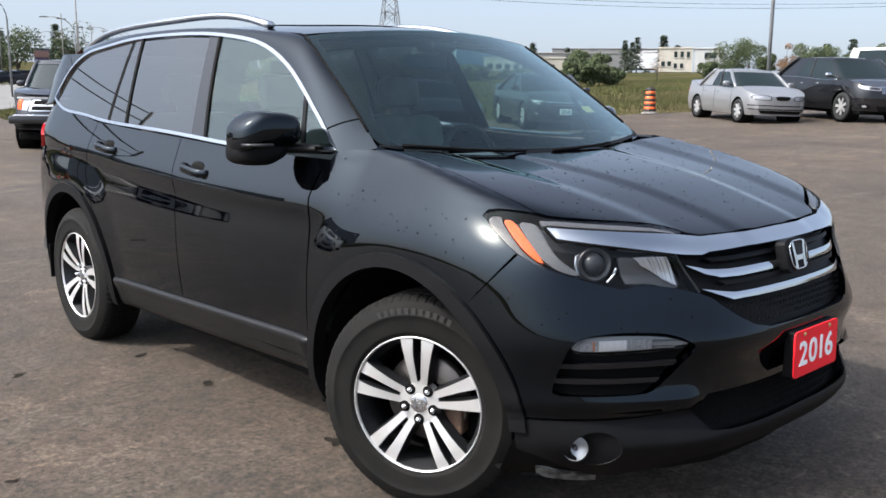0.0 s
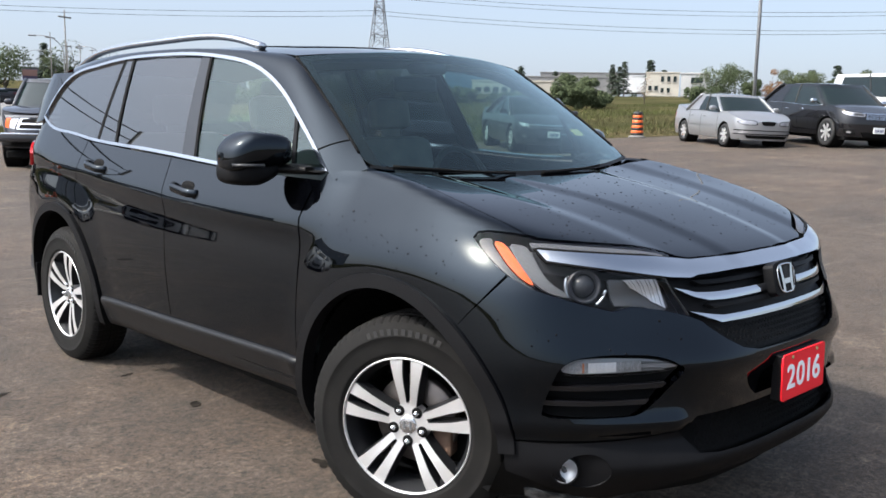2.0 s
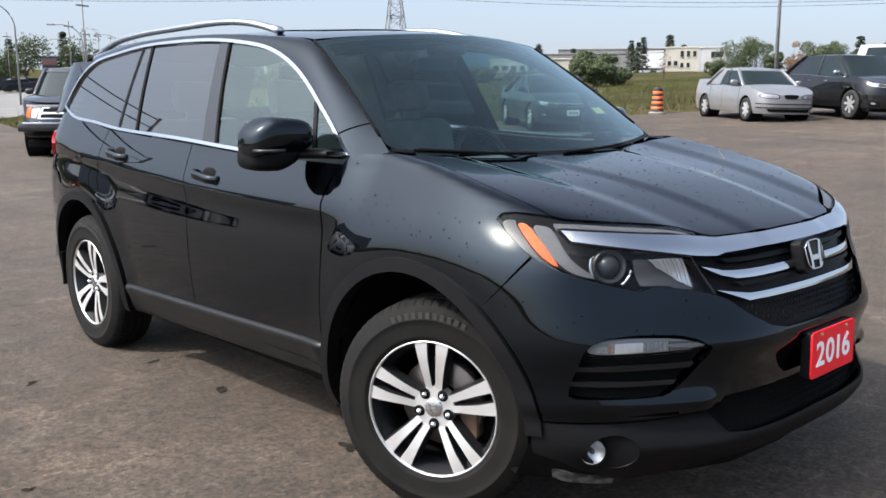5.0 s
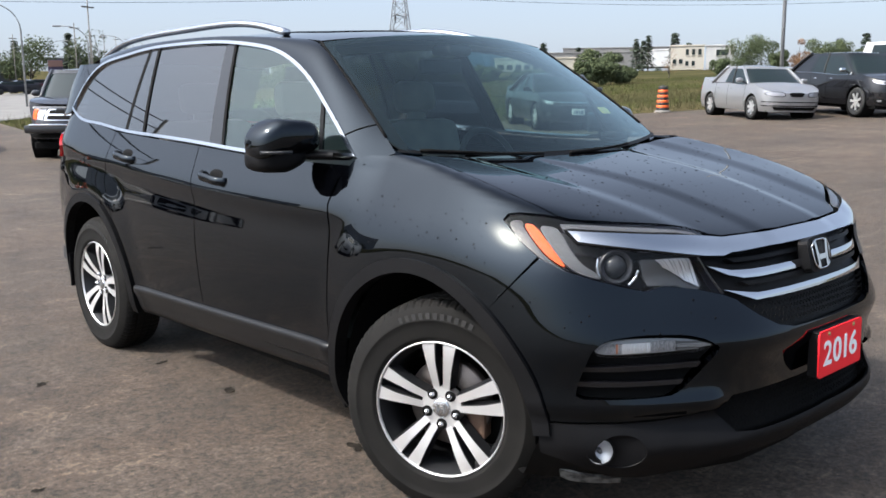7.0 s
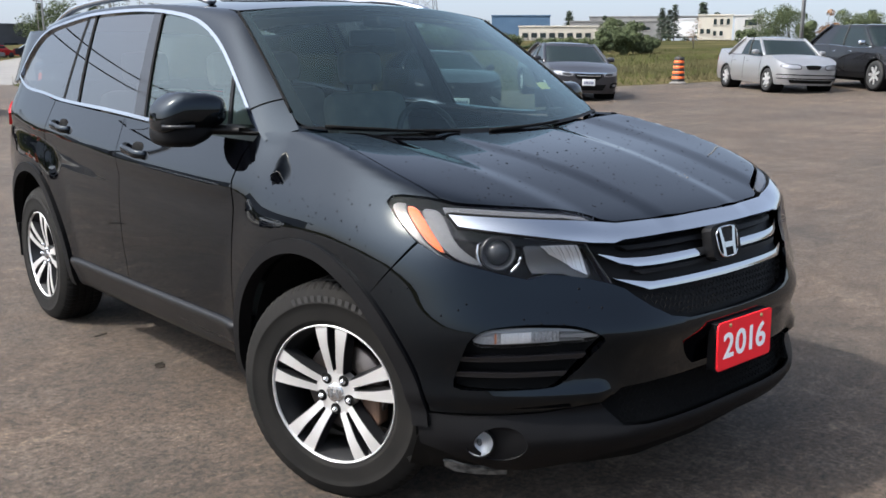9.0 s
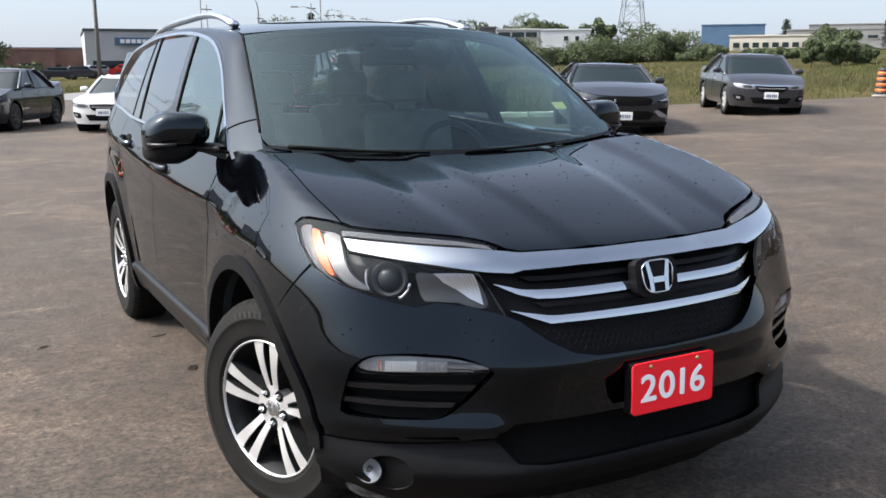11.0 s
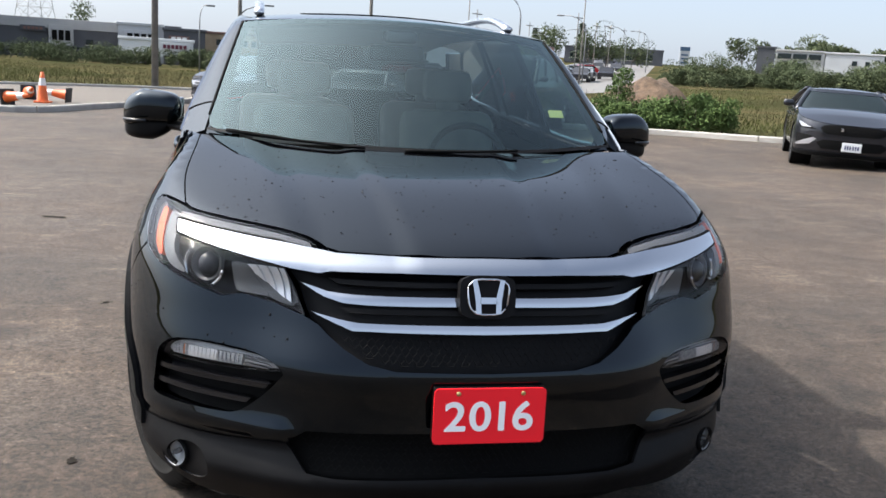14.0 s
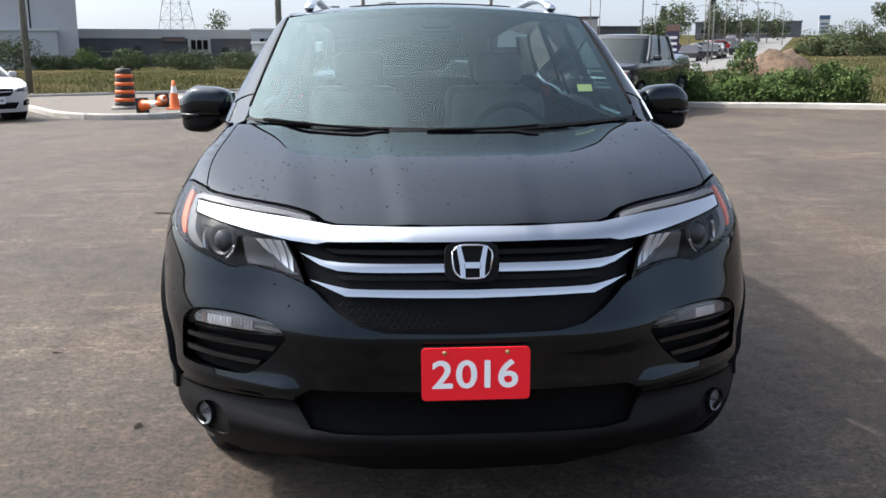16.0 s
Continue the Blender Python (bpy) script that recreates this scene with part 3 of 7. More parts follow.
A_BAR = (0.70, 1.24, 0.785, 1.46)
B_FRONT, B_BACK = (1.428, 1.20, 1.58, 1.65), (1.545, 1.20, 1.667, 1.66)
C_FRONT, C_BACK = (2.225, 1.22, 2.335, 1.645), (2.44, 1.235, 2.435, 1.648)
shift = lambda l, d: (l[0] + d, l[1], l[2] + d, l[3])  # noqa: E731
for name, poly, mat, off in (
    ("quarter_light", clip(opening, *shift(A_BAR, -0.008), -1), CLEAR, -0.004),
    ("window_divider", clip(clip(opening, *shift(A_BAR, -0.010), 1), *shift(A_BAR, 0.012), -1), PLASTIC, 0.0),
    ("front_window", clip(clip(opening, *shift(A_BAR, 0.010), 1), *shift(B_FRONT, -0.006), -1), CLEAR, -0.004),
    ("centre_pillar", clip(clip(opening, *B_FRONT, 1), *B_BACK, -1), material("gloss_black_trim", (0.012, 0.012, 0.013), 0.06), 0.0),
    ("rear_window", clip(clip(opening, *shift(B_BACK, 0.002), 1), *shift(C_FRONT, -0.006), -1), PRIVACY, -0.004),
    ("window_seal", clip(clip(opening, *shift(C_FRONT, -0.01), 1), *shift(C_FRONT, 0.014), -1), DARK, 0.001),
    ("rear_pillar", clip(clip(opening, *shift(C_FRONT, 0.012), 1), *shift(C_BACK, -0.012), -1), PRIVACY, -0.001),
    ("window_seal", clip(clip(opening, *shift(C_BACK, -0.014), 1), *shift(C_BACK, 0.012), -1), DARK, 0.001),
    ("rear_quarter_window", clip(opening, *shift(C_BACK, 0.010), 1), PRIVACY, -0.004),
):
    pair = panels(name, mat, suv, sheet(poly, side_pt, d=0.06, off=off, depth=0.0 if mat in (CLEAR, PRIVACY) else 0.01))
    for ob in pair:
        ob.visible_shadow = mat not in (CLEAR,)
panels("window_seal", DARK, suv, sheet(clip(clip(opening, *shift(B_FRONT, -0.012), 1), *shift(B_FRONT, 0.008), -1), side_pt, d=0.06, off=0.002, depth=0.0))

k = 48
e1 = np.concatenate([screen_pt(np.full(20, -1.0), np.linspace(0.0, 1, 20)), roof_pt(np.full(30, -1.0), np.linspace(1.02, 3.42, 30))])
e1 = flow(e1[::3], k)
c1 = flow([(0.425, 1.178)] + upper[:12], k)
c1 = side_pt(c1[:, 0], c1[:, 1]) + np.array([-0.004, 0, 0])
rows = []
for w in np.linspace(0, 1, 9):
    rows.append(e1 * (1 - w) + c1 * w + np.array([-0.45, -0.25, 0.6]) * (0.022 * 4 * w * (1 - w)) * np.clip(np.arange(k) / 8.0, 0, 1)[:, None])
v = np.concatenate(rows)
f = [(i * k + j, (i + 1) * k + j, (i + 1) * k + j + 1, i * k + j + 1) for i in range(8) for j in range(k - 1)]
mirror_raw("roof_side", v, f, PAINT, suv)
d_pillar = [(3.01, 1.60), (3.40, 1.60), (3.52, 1.42), (3.60, 1.30), (3.30, 1.322), (3.246, 1.345), (3.205, 1.43), (3.125, 1.53)]
panels("rear_side", PAINT, suv, sheet(d_pillar, side_pt, d=0.05))
seam_a, seam_b = np.interp(1.318, e1[:14, 2], np.arange(14)), np.interp(1.280, c1[:14, 2], np.arange(14))
seam = [[np.interp(seam_a + (seam_b - seam_a) * j / 8, np.arange(k), rows[j][:, q]) for q in range(3)] for j in range(9)]
v, f = tube([np.array(q) + np.array([-0.45, -0.25, 0.6]) * 0.001 for q in seam], 0.0028, 6)
mirror_raw("pillar_seam", v, f, DARK, suv)
v, f = tube(screen_pt(np.full(16, -1.0), np.linspace(0.12, 1, 16)), 0.006, 6)
mirror_raw("windscreen_seal", v, f, DARK, suv)

# tail: gate, glass, lamps
def tail_pt(a, z):
    a, z = np.asarray(a, float), np.asarray(z, float)
    lo, hi = np.full(a.shape, 0.1), np.full(a.shape, 1.7)
    for _ in range(36):
        mid = (lo + hi) / 2
        inside = body_f(np.sin(a) * mid, 2.9 + np.cos(a) * mid, z) < 0
        lo, hi = np.where(inside, mid, lo), np.where(inside, hi, mid)
    return np.stack([np.sin(a) * lo, 2.9 + np.cos(a) * lo, z], -1)


gate = [(-0.80, 0.40), (0.80, 0.40), (0.80, 1.25), (0.72, 1.30), (-0.72, 1.30), (-0.80, 1.25)]
v, f, n = sheet(gate, tail_pt, d=0.06)
raw("tailgate", v, f, PAINT, suv, "", True, n)
top, low_e = roof_pt(np.linspace(-1, 1, 15), 3.6 - 0.1 * np.linspace(-1, 1, 15) ** 2), tail_pt(np.linspace(-0.66, 0.66, 15), np.full(15, 1.30))
v = np.concatenate([top + (low_e - top) * w for w in np.linspace(0, 1, 6)])
f = [(i * 15 + j, i * 15 + j + 1, (i + 1) * 15 + j + 1, (i + 1) * 15 + j) for i in range(5) for j in range(14)]
raw("rear_glass", v, f, PRIVACY, suv)
lamp = [(3.40, 1.06), (3.38, 1.13), (3.46, 1.19), (3.80, 1.22), (3.86, 1.05)]
panels("tail_lamp", RED_LENS, suv, sheet(lamp, wrap, d=0.03, off=0.012, depth=0.03), "red tail lamp lens")

# roof rails, handles, mirrors
for sx in (-1, 1):
    rail = flow([(-0.604, 1.33, 1.697), (-0.602, 1.50, 1.732), (-0.598, 2.2, 1.757), (-0.585, 2.9, 1.735), (-0.572, 3.2, 1.700), (-0.56, 3.42, 1.645)], 30) * (-sx, 1, 1)
    v, f = tube(rail, 0.02, 10, flat=(0.024, 0.017))
    raw("roof_rail", v, f, ALUMINIUM, suv, "satin silver roof rail")


def blob(cx, cy, cz, rx, ry, rz, e=0.55, nu=28, nv=16):
    sg = lambda t: math.copysign(abs(t) ** e, t)  # noqa: E731
    verts, faces = [], []
    for i in range(nv + 1):
        b = math.pi * (i / nv - 0.5)
        for j in range(nu):
            a = 2 * math.pi * j / nu
            verts.append((cx + rx * sg(math.cos(b)) * sg(math.cos(a)), cy + ry * sg(math.cos(b)) * sg(math.sin(a)), cz + rz * sg(math.sin(b))))
    for i in range(nv):
        for j in range(nu):
            q = (j + 1) % nu
            faces.append((i * nu + j, i * nu + q, (i + 1) * nu + q, (i + 1) * nu + j))
    return verts, faces


def bend(verts, fn):
    return [fn(*v) for v in verts]


cap_v, cap_f = blob(-1.02, 0.74, 1.275, 0.118, 0.09, 0.065, 0.6)
cap_v = bend(cap_v, lambda x, y, z: (x, y + 0.35 * (x + 1.0) ** 2 - (x + 1.02) * 0.28, z + (-(x + 1.0) * 0.05 if z > 1.275 else 0) - 0.9 * max(0, -(x + 1.06)) ** 1.2))
low_v, low_f = blob(-1.035, 0.76, 1.19, 0.10, 0.075, 0.05, 0.6)
low_v = bend(low_v, lambda x, y, z: (x, y + 0.35 * (x + 1.0) ** 2 - (x + 1.02) * 0.28, z + (0.05 * min(1, max(0, (x + 1.02) * 8)) if z < 1.19 else 0)))
arm_v, arm_f = tube(flow([(-1.0, 0.76, 1.205), (-0.92, 0.70, 1.203), (-0.84, 0.57, 1.203)], 10), 0.03, 12, flat=(0.045, 0.02))
strip_v, strip_f = tube([(x, y - 0.095 - 0.0 + 0.35 * (x + 1.0) ** 2 - (x + 1.02) * 0.28, 1.221) for x, y in ((-1.13, 0.78), (-1.11, 0.755), (-1.08, 0.74), (-1.04, 0.737))], 0.006, 8)
for cap in mirror_raw("mirror", cap_v, cap_f, PAINT, suv, "black folding door mirror"):
    s = -1 if cap.data.vertices[0].co.x < 0 else 1
    fl = lambda vs: [(-x * s, y, z) for x, y, z in vs]  # noqa: E731
    fc = lambda fs: fs if s < 0 else [tuple(q)[::-1] for q in fs]  # noqa: E731
    raw("mirror_base", fl(low_v), fc(low_f), PLASTIC, cap)
    raw("mirror_arm", fl(arm_v), fc(arm_f), PLASTIC, cap)
    # dark strip added to draw the dark line between cap and base
    raw("mirror_gap_strip", fl(strip_v), fc(strip_f), LAMP_BLACK, cap, "thin dark strip between mirror cap and base")
    bm = bmesh.new()
    box(bm, 1.0 * s, 0.83, 1.262, 0.19, 0.012, 0.10, 0.005)
    part("mirror_glass", bm, CHROME, cap)

for y0, z0, dz in ((1.42, 1.068, -0.028), (2.345, 1.115, -0.03)):
    for s in (-1, 1):
        x0 = float(side_x(y0, z0))
        cup_v, cup_f = blob(s * (x0 - 0.012), y0 - 0.012, z0 - 0.004, 0.015, 0.066, 0.043, 0.9)
        cup = raw("handle_cup", cup_v, cup_f, DARK, suv)
        pts = flow([(s * (x0 - 0.004), y0 + 0.105, z0 + 0.012), (s * (x0 + 0.028), y0 + 0.07, z0 + 0.008), (s * (x0 + 0.034), y0, z0 + 0.001), (s * (x0 + 0.026), y0 - 0.07, z0 - 0.008), (s * (x0 - 0.004), y0 - 0.105, z0 - 0.012)], 16)
        v, f = tube(pts, 0.012, 10, flat=(0.010, 0.019))
        raw("door_handle", v, f, PAINT, suv, "black pull door handle")

# grille, chrome bars, lamps
SILVERED = material("silvered_plastic", (0.34, 0.35, 0.36), 0.5, 0.5)
FOG = material("fog_reflector", (0.30, 0.31, 0.32), 0.42, 0.8)
BRIGHT = material("bright_reflector", (0.72, 0.73, 0.75), 0.3, 0.6)
DULL_AMBER = material("dull_amber", (0.42, 0.15, 0.07), 0.4)
FLUTED = material("fluted_reflector", (0.36, 0.37, 0.39), 0.3, 0.85)
_flutes = noise_tex(FLUTED, 160, 3, 0.7)
link(FLUTED, ramp(FLUTED, _flutes.outputs["Fac"], [(0.35, (0.22, 0.225, 0.23)), (0.6, (0.42, 0.43, 0.45))]), bsdf(FLUTED).inputs["Base Color"])
bump(FLUTED, _flutes.outputs["Fac"], 1.0, 0.006)
backing = [(-0.88, 0.965), (-0.92, 0.945), (-1.0, 0.833)] + grille_low + [(MID, 0.965)]
v, f, n = sheet(backing, wrap, d=0.03, off=-0.04, depth=0.0, both=True)
grille = raw("grille", v, f, PLASTIC, suv, "black grille with three chrome bars", True, n)
bar1 = [(-0.514, 1.027), (-0.68, 1.0175), (-0.90, 1.003), (-1.046, 0.987), (-1.248, 0.984), (MID, 0.985), (MID, 0.949), (-1.265, 0.95), (-1.053, 0.948), (-1.020, 0.942), (-0.943, 0.948), (-0.80, 0.968), (-0.549, 0.999)]
bar2 = [(-0.964, 0.915), (-1.05, 0.902), (-1.137, 0.9), (-1.438, 0.9), (-1.438, 0.873), (-1.178, 0.872), (-1.101, 0.874), (-1.039, 0.887)]
bar3 = [(-1.013, 0.846), (-1.084, 0.836), (-1.151, 0.829), (MID, 0.827), (MID, 0.803), (-1.187, 0.807), (-1.138, 0.806), (-1.068, 0.829)]


def rounded(top, low, bulge):
    """The nose with a convex rib between two edge lines."""
    top, low = np.array(top)[::-1], np.array(low)[::-1]

    def fn(s, z):
        s, z = np.asarray(s, float), np.asarray(z, float)
        hi, lo = np.interp(s, top[:, 0], top[:, 1]), np.interp(s, low[:, 0], low[:, 1])
        q = (z - (hi + lo) / 2) / np.maximum((hi - lo) / 2, 0.006)
        p = wrap(s, z)
        out = np.stack([p[..., 0], p[..., 1] - 0.1, 0 * p[..., 0]], -1)
        out /= np.linalg.norm(out, axis=-1)[..., None]
        return p + out * (bulge * (1 - np.clip(q * q, 0, 1.0)) * np.clip((hi - lo - 0.012) / 0.014, 0, 1))[..., None]

    return fn


for poly, k, off in ((bar1, 6, 0.004), (bar2, 4, -0.014), (bar3, 4, -0.012)):
    v, f, n = sheet(poly, rounded(poly[:k], [poly[0]] + poly[:k - 1:-1], 0.002), d=0.008, off=off, depth=0.028, both=True)
    raw("chrome_bar", v, f, CHROME, grille, "polished chrome grille bar", True, n)
for z0, z1, s0 in ((0.938, 0.925, -1.045), (0.866, 0.852, -1.09)):
    slat = [(s0, z0), (MID, z0), (MID, z1), (s0 - 0.03, z1)]
    v, f, n = sheet(slat, wrap, d=0.02, off=-0.018, depth=0.02, both=True)
    raw("grille_slat", v, f, PLASTIC, grille, "", True, n)


def honeycomb(poly, cell, off, z_step=0.8):
    """Zigzag ribs over part of the nose."""
    poly = np.array(poly)
    lo, hi = poly.min(0), poly.max(0)
    out = []
    row = 0
    z = lo[1]
    while z < hi[1]:
        pts, s, up = [], lo[0], row % 2
        while s < hi[0] + cell:
            pts.append((s, z + (cell * 0.28 if up else -cell * 0.28)))
            s, up = s + cell * 0.5, 1 - up
        pts = np.array(pts)
        ok = within(poly, pts)
        run = []
        for q, good in zip(pts, ok):
            if good:
                run.append(q)
            if (not good or q is pts[-1]) and len(run) > 1:
                r = np.array(run)
                out.append(tube(wrap(r[:, 0], r[:, 1]) * np.array([1, 1, 1]) + np.array([0, -off, 0]), 0.0014, 4))
                run = []
        if len(run) > 1:
            r = np.array(run)
            out.append(tube(wrap(r[:, 0], r[:, 1]) + np.array([0, -off, 0]), 0.0022, 4))
        z, row = z + cell * z_step, row + 1
    v, f = join(*out)
    v = [tuple(p) for p in v]
    k = len(v)
    return v + [(-x, y, z) for x, y, z in v], list(f) + [tuple(i + k for i in q[::-1]) for q in f]


v, f = honeycomb([(-1.10, 0.79), (-1.14, 0.757), (-1.20, 0.732), (-1.27, 0.72), (MID - 0.001, 0.715), (MID - 0.001, 0.80), (-1.15, 0.80)], 0.021, -0.02)
tagged(raw("grille_mesh", v, f, DARK, grille, "black honeycomb mesh", False), kind="stuff")
v, f = honeycomb([(-1.0, 0.522), (MID - 0.001, 0.525), (MID - 0.001, 0.41), (-1.05, 0.412)], 0.022, -0.014)
tagged(raw("intake_mesh", v, f, DARK, suv, "black honeycomb mesh", False), kind="stuff")

lamp_out = [(-0.311, 1.051), (-0.322, 1.064), (-0.351, 1.069), (-0.43, 1.066), (-0.472, 1.061), (-0.51, 1.054), (-0.557, 1.050), (-0.655, 1.043), (-0.752, 1.036), (-0.858, 1.026), (-0.92, 1.016), (-0.972, 1.003), (-0.915, 0.953), (-0.997, 0.837)] + lamp_low[::-1] + [(-0.391, 0.989), (-0.341, 1.026)]
bowls = panels("headlight", LAMP_BLACK, suv, sheet(lamp_out, wrap, d=0.025, off=-0.055, depth=-0.052), "headlight with projector and amber side reflector")
for s, bowl in zip((1, -1), bowls):
    def lamp_part(name, poly, mat, off, depth=0.01, d=0.015, label="", soft=True):
        data = sheet(cut_corners(poly, 1) if soft else poly, wrap, d=d, off=off, depth=depth)
        if s < 0:
            data = mirrored(*data)
        return raw(name, data[0], data[1], mat, bowl, label, True, data[2])

    lamp_part("amber_reflector", [(-0.372, 1.052), (-0.404, 1.051), (-0.439, 1.024), (-0.478, 0.985), (-0.521, 0.937), (-0.508, 0.936), (-0.463, 0.965), (-0.415, 1.008)], AMBER, -0.012, 0.02, label="orange side reflector")
    lamp_part("light_guide", [(-0.419, 1.052), (-0.477, 1.048), (-0.507, 1.019), (-0.535, 0.978), (-0.57, 0.942), (-0.625, 0.906), (-0.612, 0.900), (-0.556, 0.917), (-0.506, 0.954), (-0.462, 1.003)], material("pale_guide", (0.075, 0.077, 0.08), 0.3, spec=0.35), -0.018, 0.02, label="pale light guide")
    lamp_part("light_strip", [(-0.487, 1.050), (-0.557, 1.048), (-0.655, 1.041), (-0.752, 1.034), (-0.858, 1.024), (-0.94, 1.012), (-0.962, 1.001), (-0.858, 1.0125), (-0.752, 1.019), (-0.655, 1.026), (-0.557, 1.031), (-0.501, 1.034)], material("pale_strip", (0.08, 0.082, 0.087), 0.3, spec=0.3), -0.006, 0.01, label="pale light guide strip", soft=False)
    lamp_part("bezel", [(-0.503, 1.030), (-0.520, 1.033), (-0.655, 1.0245), (-0.752, 1.0175), (-0.858, 1.011), (-0.955, 0.998), (-0.965, 0.990), (-0.918, 0.948), (-0.90, 0.948), (-0.741, 0.973), (-0.546, 0.994)], DARK, 0.0035, 0.01, soft=False)
    lamp_part("lamp_rim", [(-0.320, 1.051), (-0.333, 1.062), (-0.365, 1.062), (-0.370, 1.046), (-0.414, 1.004), (-0.460, 0.961), (-0.505, 0.933), (-0.53, 0.918), (-0.52, 0.921), (-0.447, 0.956), (-0.395, 0.991), (-0.347, 1.026)], material("smoked_rim", (0.036, 0.037, 0.039), 0.3, spec=0.3), -0.018, 0.02)
    lamp_part("inner_reflector", [(-0.775, 0.952), (-0.90, 0.948), (-0.955, 0.87), (-0.94, 0.852), (-0.88, 0.862), (-0.80, 0.905)], LAMP_GREY, -0.042, 0.01)
    # bright and dark streaks of reflection, put into the greys of neighbouring facets
    for q in range(11):
        c = -0.795 - 0.0105 * q
        low_q = 0.912 - 0.0046 * q
        lamp_part("reflector_facet", [(c, 0.947), (c - 0.0085, 0.946), (c - 0.0085 - 0.030, low_q - 0.004), (c - 0.028, low_q)], (BRIGHT, FLUTED, BRIGHT, FOG, FLUTED, LAMP_GREY)[(q * 5 + q * q) % 6], -0.034 + 0.003 * (q % 3), 0.006, soft=False)
    lamp_part("inner_bezel", [(-0.74, 0.96), (-0.79, 0.951), (-0.815, 0.905), (-0.875, 0.868), (-0.81, 0.872), (-0.765, 0.875)], LAMP_GREY, -0.04, 0.01)
    base = wrap(np.array([-0.672]), np.array([0.930]))[0]
    away = np.array([-base[0] * 0.55, 0.62, -0.1])
    away /= np.linalg.norm(away)
    centre = Vector(base + away * 0.045)
    face = Vector(-away).to_track_quat("Z", "Y").to_matrix().to_4x4()
    for name, rings, mat, label in (
        ("projector_ring", [(0.036, 0.0), (0.046, 0.012), (0.05, 0.012), (0.052, 0.0)], material("projector_ring", (0.03, 0.031, 0.034), 0.4), ""),
        ("projector_lens", [(0.001, 0.026), (0.012, 0.0245), (0.022, 0.02), (0.03, 0.013), (0.036, 0.002)], material("projector_glass", (0.022, 0.024, 0.027), 0.05, spec=0.35), "round glass projector lens")):
        lv, lf = lathe(rings, 28, "z")
        pts = [Matrix.Translation(centre) @ face @ Vector(p) for p in lv]
        raw(name, [(p.x * s, p.y, p.z) for p in pts], lf if s > 0 else [q[::-1] for q in lf], mat, bowl, label)
    for a0, a1, rr in ((150, 215, 0.063), (-60, -10, 0.063)):
        pts = [Matrix.Translation(centre) @ face @ Vector((rr * math.cos(radians(a)), rr * math.sin(radians(a)), 0.02)) for a in np.linspace(a0, a1, 10)]
        v, f = tube([(p.x * s, p.y, p.z) for p in pts], 0.005, 6)
        raw("chrome_arc", v, f, CHROME, bowl)
    lamp_part("lens_edge", [(-0.916, 0.952), (-0.919, 0.949), (-1.0, 0.835), (-0.997, 0.836)], LAMP_BLACK, 0.004, 0.01, soft=False)
    lens = lamp_part("lens", lamp_out, LENS, 0.002, 0.0, 0.025, "clear lamp lens", soft=False)
    lens.visible_shadow = False

# lower lamps and vents
FIN = material("gloss_black_plastic", (0.006, 0.006, 0.007), 0.16)
drl = [(-0.607, 0.682), (-0.622, 0.706), (-0.655, 0.722), (-0.73, 0.727), (-0.87, 0.718), (-0.922, 0.705), (-0.966, 0.685), (-0.905, 0.677), (-0.827, 0.671), (-0.64, 0.673)]
for s, (vent_a) in zip((1, -1), panels("bumper_vent", PLASTIC, suv, sheet(vent_hole, wrap, d=0.03, off=-0.05, depth=-0.05), "black slatted bumper vent")):
    def put(name, poly, mat, off, depth, label="", d=0.02):
        data = sheet(poly, wrap, d=d, off=off, depth=depth)
        if s < 0:
            data = mirrored(*data)
        return raw(name, data[0], data[1], mat, vent_a, label, True, data[2])

    put("lamp_back", cut_corners(drl, 1), SILVERED, -0.028, 0.01)
    for q in range(36):
        c = -0.632 - 0.0058 * q
        top = 0.712 if c < -0.655 else 0.704
        put("lamp_facet", [(c, top), (c - 0.0054, top), (c - 0.0054, 0.679), (c, 0.679)], DULL_AMBER if q == 6 else BRIGHT if 8 < q < 23 else FLUTED, -0.018 + 0.0015 * (q % 2), 0.006)
    for row in range(3):
        z0 = 0.711 - 0.0125 * row
        put("lamp_rib", [(-0.845, z0), (-0.905, z0 - 0.004), (-0.935 + 0.01 * row, z0 - 0.010), (-0.845, z0 - 0.010)], (LAMP_GREY, FOG, LAMP_GREY)[row], -0.02, 0.006)
    put("turn_lamp", cut_corners(drl, 1), LENS, -0.002, 0.012, "clear slim lamp").visible_shadow = False
    for z0, s0, s1 in ((0.636, -0.578, -0.920), (0.590, -0.563, -0.868)):
        put("vent_fin", [(s0, z0 - 0.010), (s0, z0 + 0.005), (s1, z0 + 0.001), (s1 + 0.012, z0 - 0.012)], FIN, -0.010, 0.03)
